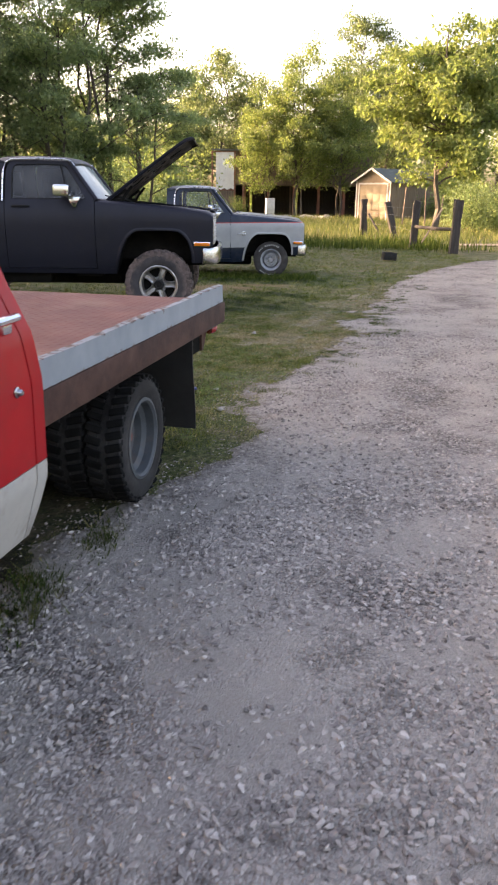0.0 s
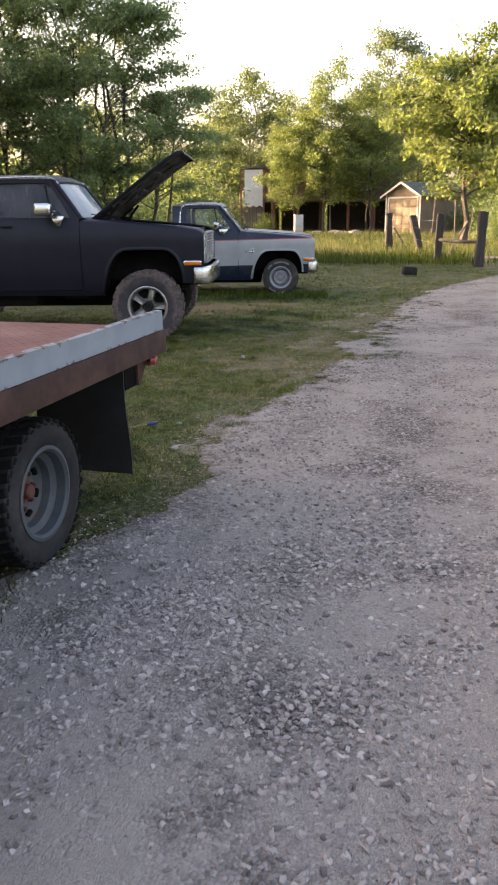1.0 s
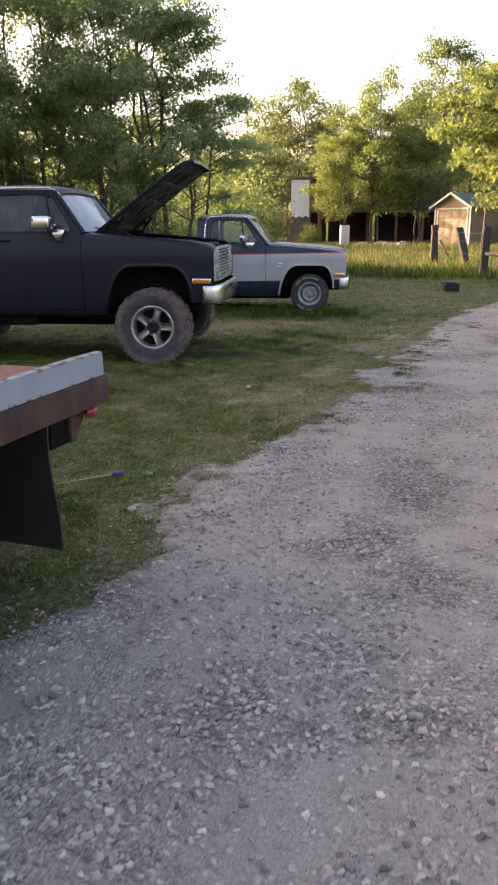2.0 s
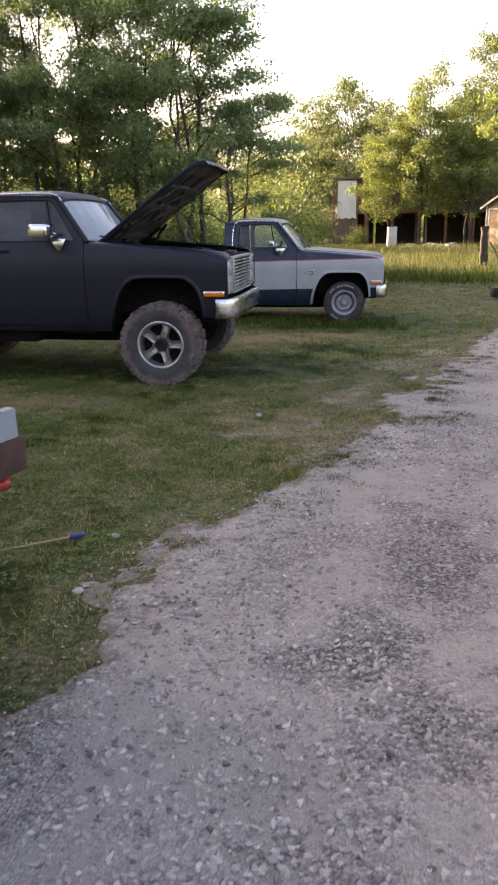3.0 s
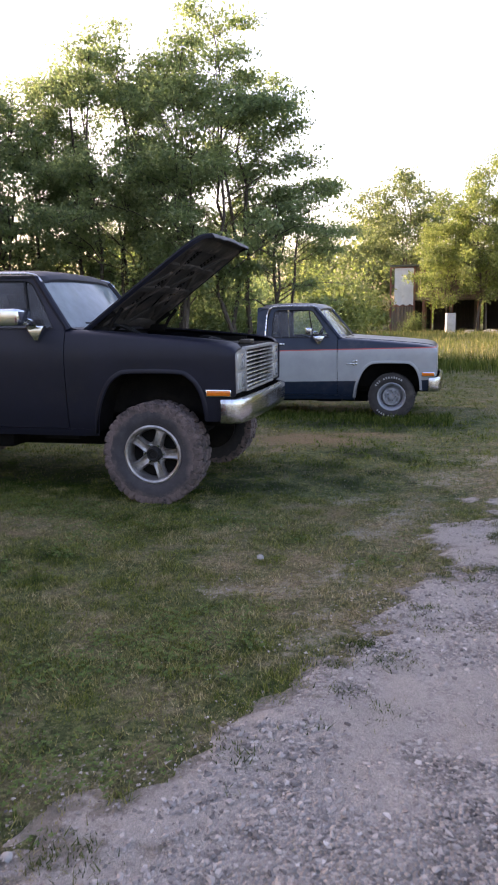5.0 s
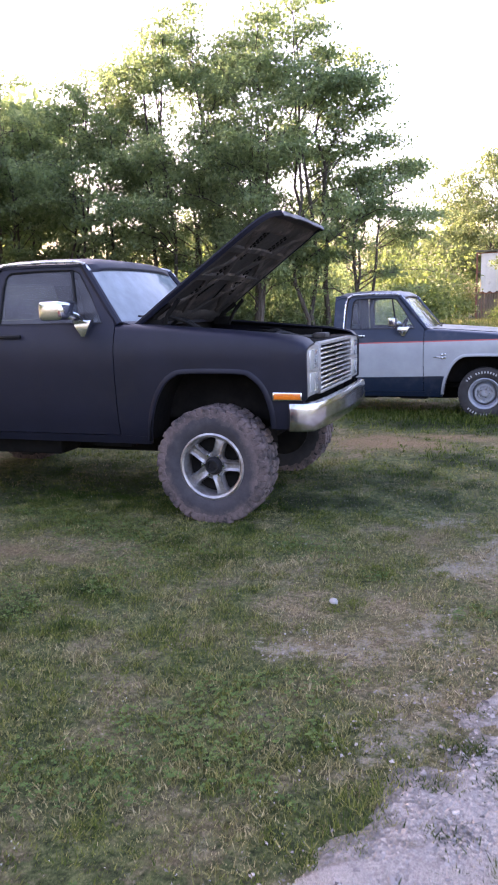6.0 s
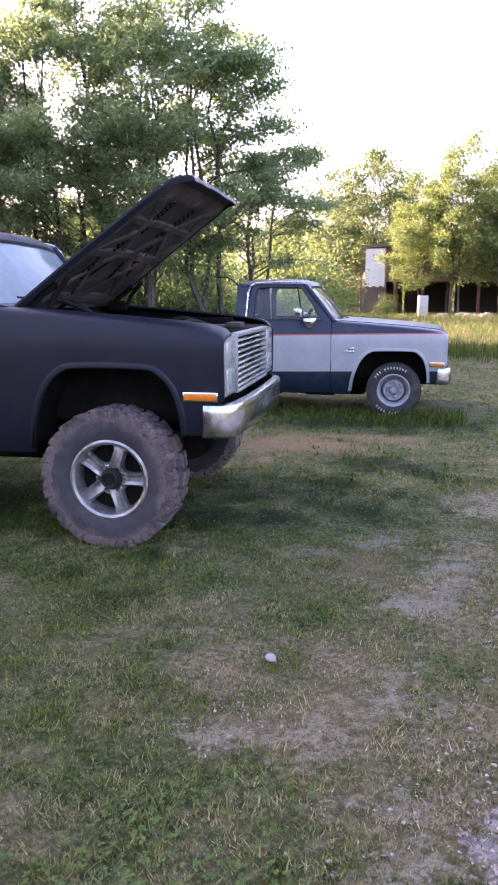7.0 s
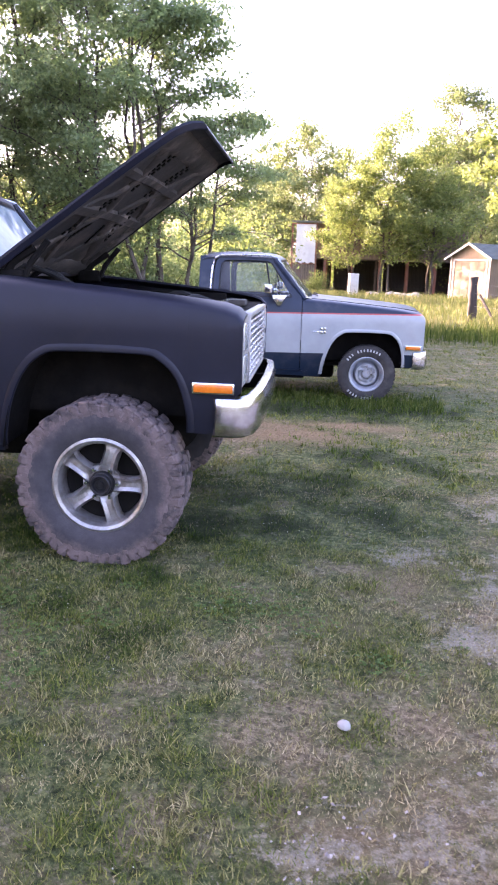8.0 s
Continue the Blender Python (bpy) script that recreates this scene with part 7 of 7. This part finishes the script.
def bush(m, seed, width, height, number, leaf, leafmat, label, group=""):
    gen = np.random.default_rng(seed)
    bm = bmesh.new()
    ends = []
    for k in range(14):
        a, r = gen.uniform(0, 6.28), gen.uniform(0.1, 0.5) * width
        tip = Vector((math.cos(a) * r, math.sin(a) * r, height * gen.uniform(0.35, 0.95)))
        tube(bm, [(tip.x * 0.2, tip.y * 0.2, -0.05), tip * 0.55 + Vector((0, 0, 0.1)), tip], [0.03, 0.02, 0.006], 5)
        ends += [tip, tip * 0.6, Vector((tip.x * 0.9, tip.y * 0.9, tip.z * 0.35))]
    ob = thing("bush", label, "bush", m, group)
    part("stem", bm, M_BARK, ob)
    v, f = leaf_arrays(np.array([tuple(e) for e in ends]), height * 0.17, leaf, number, gen)
    crown = new("foliage", array_mesh("foliage", v, f, leafmat))
    crown.parent = ob
    return ob


def stand(x, y, turn=0.0, scale=1.0):
    return pose(x, y, 0, 0, 0, turn) @ Matrix.Diagonal((scale, scale, scale, 1))


GROVE = "grove behind the trucks"
SPIRE = [(0, 0.55), (0.12, 0.85), (0.30, 1.0), (0.48, 0.98), (0.65, 0.82), (0.80, 0.62), (0.92, 0.36), (1.0, 0.08)]
ROUND = [(0, 0.45), (0.12, 0.80), (0.30, 0.98), (0.50, 1.0), (0.70, 0.88), (0.85, 0.62), (0.95, 0.34), (1.0, 0.10)]
DENSE = "dark-leaved multi-stemmed tree standing in shade behind the trucks"
grove_a = tree(stand(-6.9, 28.0, 0), 3, DENSE, M_LEAF_DARK, 10.8, 1.7, 3.15, SPIRE, 7, 96, 0.12, 60000, 0.19, GROVE, 0.12, 1.3, 0.35, 0.12, 0.42)
grove_b = tree(stand(-10.5, 28.6), 8, "tall multi-stemmed tree with slender dark trunks", M_LEAF_DARK, 11.1, 1.5, 3.1, SPIRE, 7, 92, 0.12, 56000, 0.19, GROVE, 0.12, 1.5, 0.35, 0.1, 0.42)
copy_thing(grove_b, stand(-14.0, 28.4, 130, 0.90))
copy_thing(grove_a, stand(-17.6, 28.0, 130, 0.92))
tree(stand(-4.7, 28.6, 0), 15, "small crooked tree with sparse foliage and bare twigs", M_LEAF_DARK, 5.7, 1.6, 2.0, ROUND, 3, 34, 0.10, 9000, 0.16, GROVE, 0.09, 0.5, 0.25, 0.55, 0.35, (0.5, 0))
shade_tree = tree(stand(-19, 2, 20), 51, "leafy multi-stemmed tree at the sunny side of the yard", M_LEAF_DARK, 11.0, 1.6, 3.9, ROUND, 4, 40, 0.56, 6200, 0.32, GROVE, 0.14, 1.6)
thicket = bush(stand(-7.6, 30.5), 61, 3.4, 2.7, 7000, 0.135, M_LEAF_DARK, "dense dark undergrowth below the grove", "undergrowth below the grove")
for x, y, t, s in ((-10.2, 29.6, 80, 1.0), (-12.6, 31.0, 150, 1.1), (-15.2, 30.0, 230, 1.1), (-5.4, 32.0, 300, 0.8), (-18.5, 32.0, 20, 1.2), (-8.8, 35.0, 110, 1.2), (-4.2, 29.6, 40, 0.55), (-6.4, 29.2, 10, 0.8), (-8.9, 28.9, 190, 0.85)):
    copy_thing(thicket, stand(x, y, t, s))
# trees further to the sun's side, whose shade lies over the yard
for k, (x, y, t, s) in enumerate(((-22, 9, 100, 1.05), (-18.5, 10.5, 300, 0.9), (-19, 15, 220, 1.0), (-24, 21.5, 310, 1.05), (-20, -5, 60, 1.0), (-27, 5, 170, 1.1), (-27, 14, 250, 1.1), (-24, -12, 40, 1.1), (-21, 18.5, 140, 1.0), (-15.5, 14.6, 280, 0.9), (-20.5, 31.0, 70, 1.0), (-21.0, 25.6, 200, 0.95), (-16.6, 18.4, 330, 0.85))):
    copy_thing(shade_tree, stand(x, y, t, s))

FAR = "trees round the old house"
house_tree = tree(stand(-7.5, 90.0), 21, "tall round-crowned tree behind the old house", M_LEAF_MID, 16.8, 4.2, 5.5, ROUND, 3, 52, 0.33, 15500, 0.46, FAR, 0.2, 0.6, 0.5, 0.1, 0.6)
mid_tree = tree(stand(0.9, 70.0), 27, "sunlit yellow-green tree in front of the old house", M_LEAF_BRIGHT, 13.9, 1.8, 3.9, SPIRE, 2, 62, 0.215, 22000, 0.31, FAR, 0.16, 0.5, 0.4, 0.0, 0.7)
copy_thing(mid_tree, stand(-1.9, 70.5, 230, 0.80))
copy_thing(mid_tree, stand(4.3, 71.5, 140, 0.92))
tall_tree = tree(stand(6.7, 82.0), 33, "tall slender tree with an airy crown", M_LEAF_MID, 18.9, 5.0, 4.1, SPIRE, 3, 64, 0.27, 18000, 0.44, FAR, 0.2, 0.5, 0.5, 0.15, 0.6)
copy_thing(tall_tree, stand(10.6, 92.0, 90, 0.85))
for x, y, t, s in ((9.6, 43.0, 30, 0.9), (12.2, 42.0, 120, 1.0), (14.8, 44.0, 60, 1.0)):
    copy_thing(thicket, stand(x, y, t, s))
tree(stand(7.4, 40.5), 41, "broad tree with large sunlit yellow-green leaves", M_LEAF_BRIGHT, 9.6, 2.2, 3.9, ROUND, 1, 56, 0.24, 22000, 0.25, FAR, 0.16, 0.5, 0.25, 0.0, 0.5)
copy_thing(house_tree, stand(19.5, 76.0, 200, 0.95))
copy_thing(house_tree, stand(-16.5, 86.0, 75, 0.62))
copy_thing(mid_tree, stand(18.0, 58.0, 40, 0.9))
copy_thing(house_tree, stand(-26, 92, 10, 0.85))
copy_thing(house_tree, stand(-38, 86, 130, 0.8))
copy_thing(house_tree, stand(32, 86, 250, 0.95))
scrub = bush(stand(-8.6, 57), 5, 6.4, 5.4, 5000, 0.27, M_LEAF_BRIGHT, "sunlit yellow-green scrub at the edge of the meadow", "scrub along the meadow")
for x, y, t, s in ((-12.2, 60, 80, 1.05), (-16.5, 57, 160, 1.1), (-21.5, 60, 30, 1.1), (-12.0, 72, 210, 1.1), (-4.6, 68.5, 120, 0.32), (12.5, 66, 50, 0.6), (17.0, 62, 190, 0.7), (22.0, 64, 100, 0.9), (-27, 62, 20, 1.2), (-33, 59, 140, 1.2), (29, 66, 60, 0.9), (12.0, 47, 30, 0.4)):
    copy_thing(scrub, stand(x, y, t, s))
far_tree = tree(stand(-60, 132), 71, "distant full-crowned tree on the horizon", M_LEAF_MID, 16.5, 0.8, 6.0, ROUND, 2, 26, 0.95, 3000, 0.75, "distant trees", 0.25, 0.8)
for x, y, t, s in ((8.8, 79, 20, 0.75), (11.6, 77, 90, 0.7), (15, 82, 160, 0.9), (-9.6, 82, 30, 0.8), (-13, 88, 70, 1.0), (-4, 97, 10, 1.0), (1.5, 99, 80, 1.0), (7, 96, 200, 1.0), (13, 95, 140, 1.1), (-20, 96, 260, 1.2), (20, 92, 310, 1.2)):
    copy_thing(scrub, stand(x, y, t, s))
for k in range(26):
    a = -58 + k * 4.6
    r = 150 + 18 * math.sin(k * 2.7)
    copy_thing(far_tree, stand(r * math.sin(radians(a)), r * math.cos(radians(a)), k * 77, 0.75 + 0.35 * (0.5 + 0.5 * math.sin(k * 1.9))))
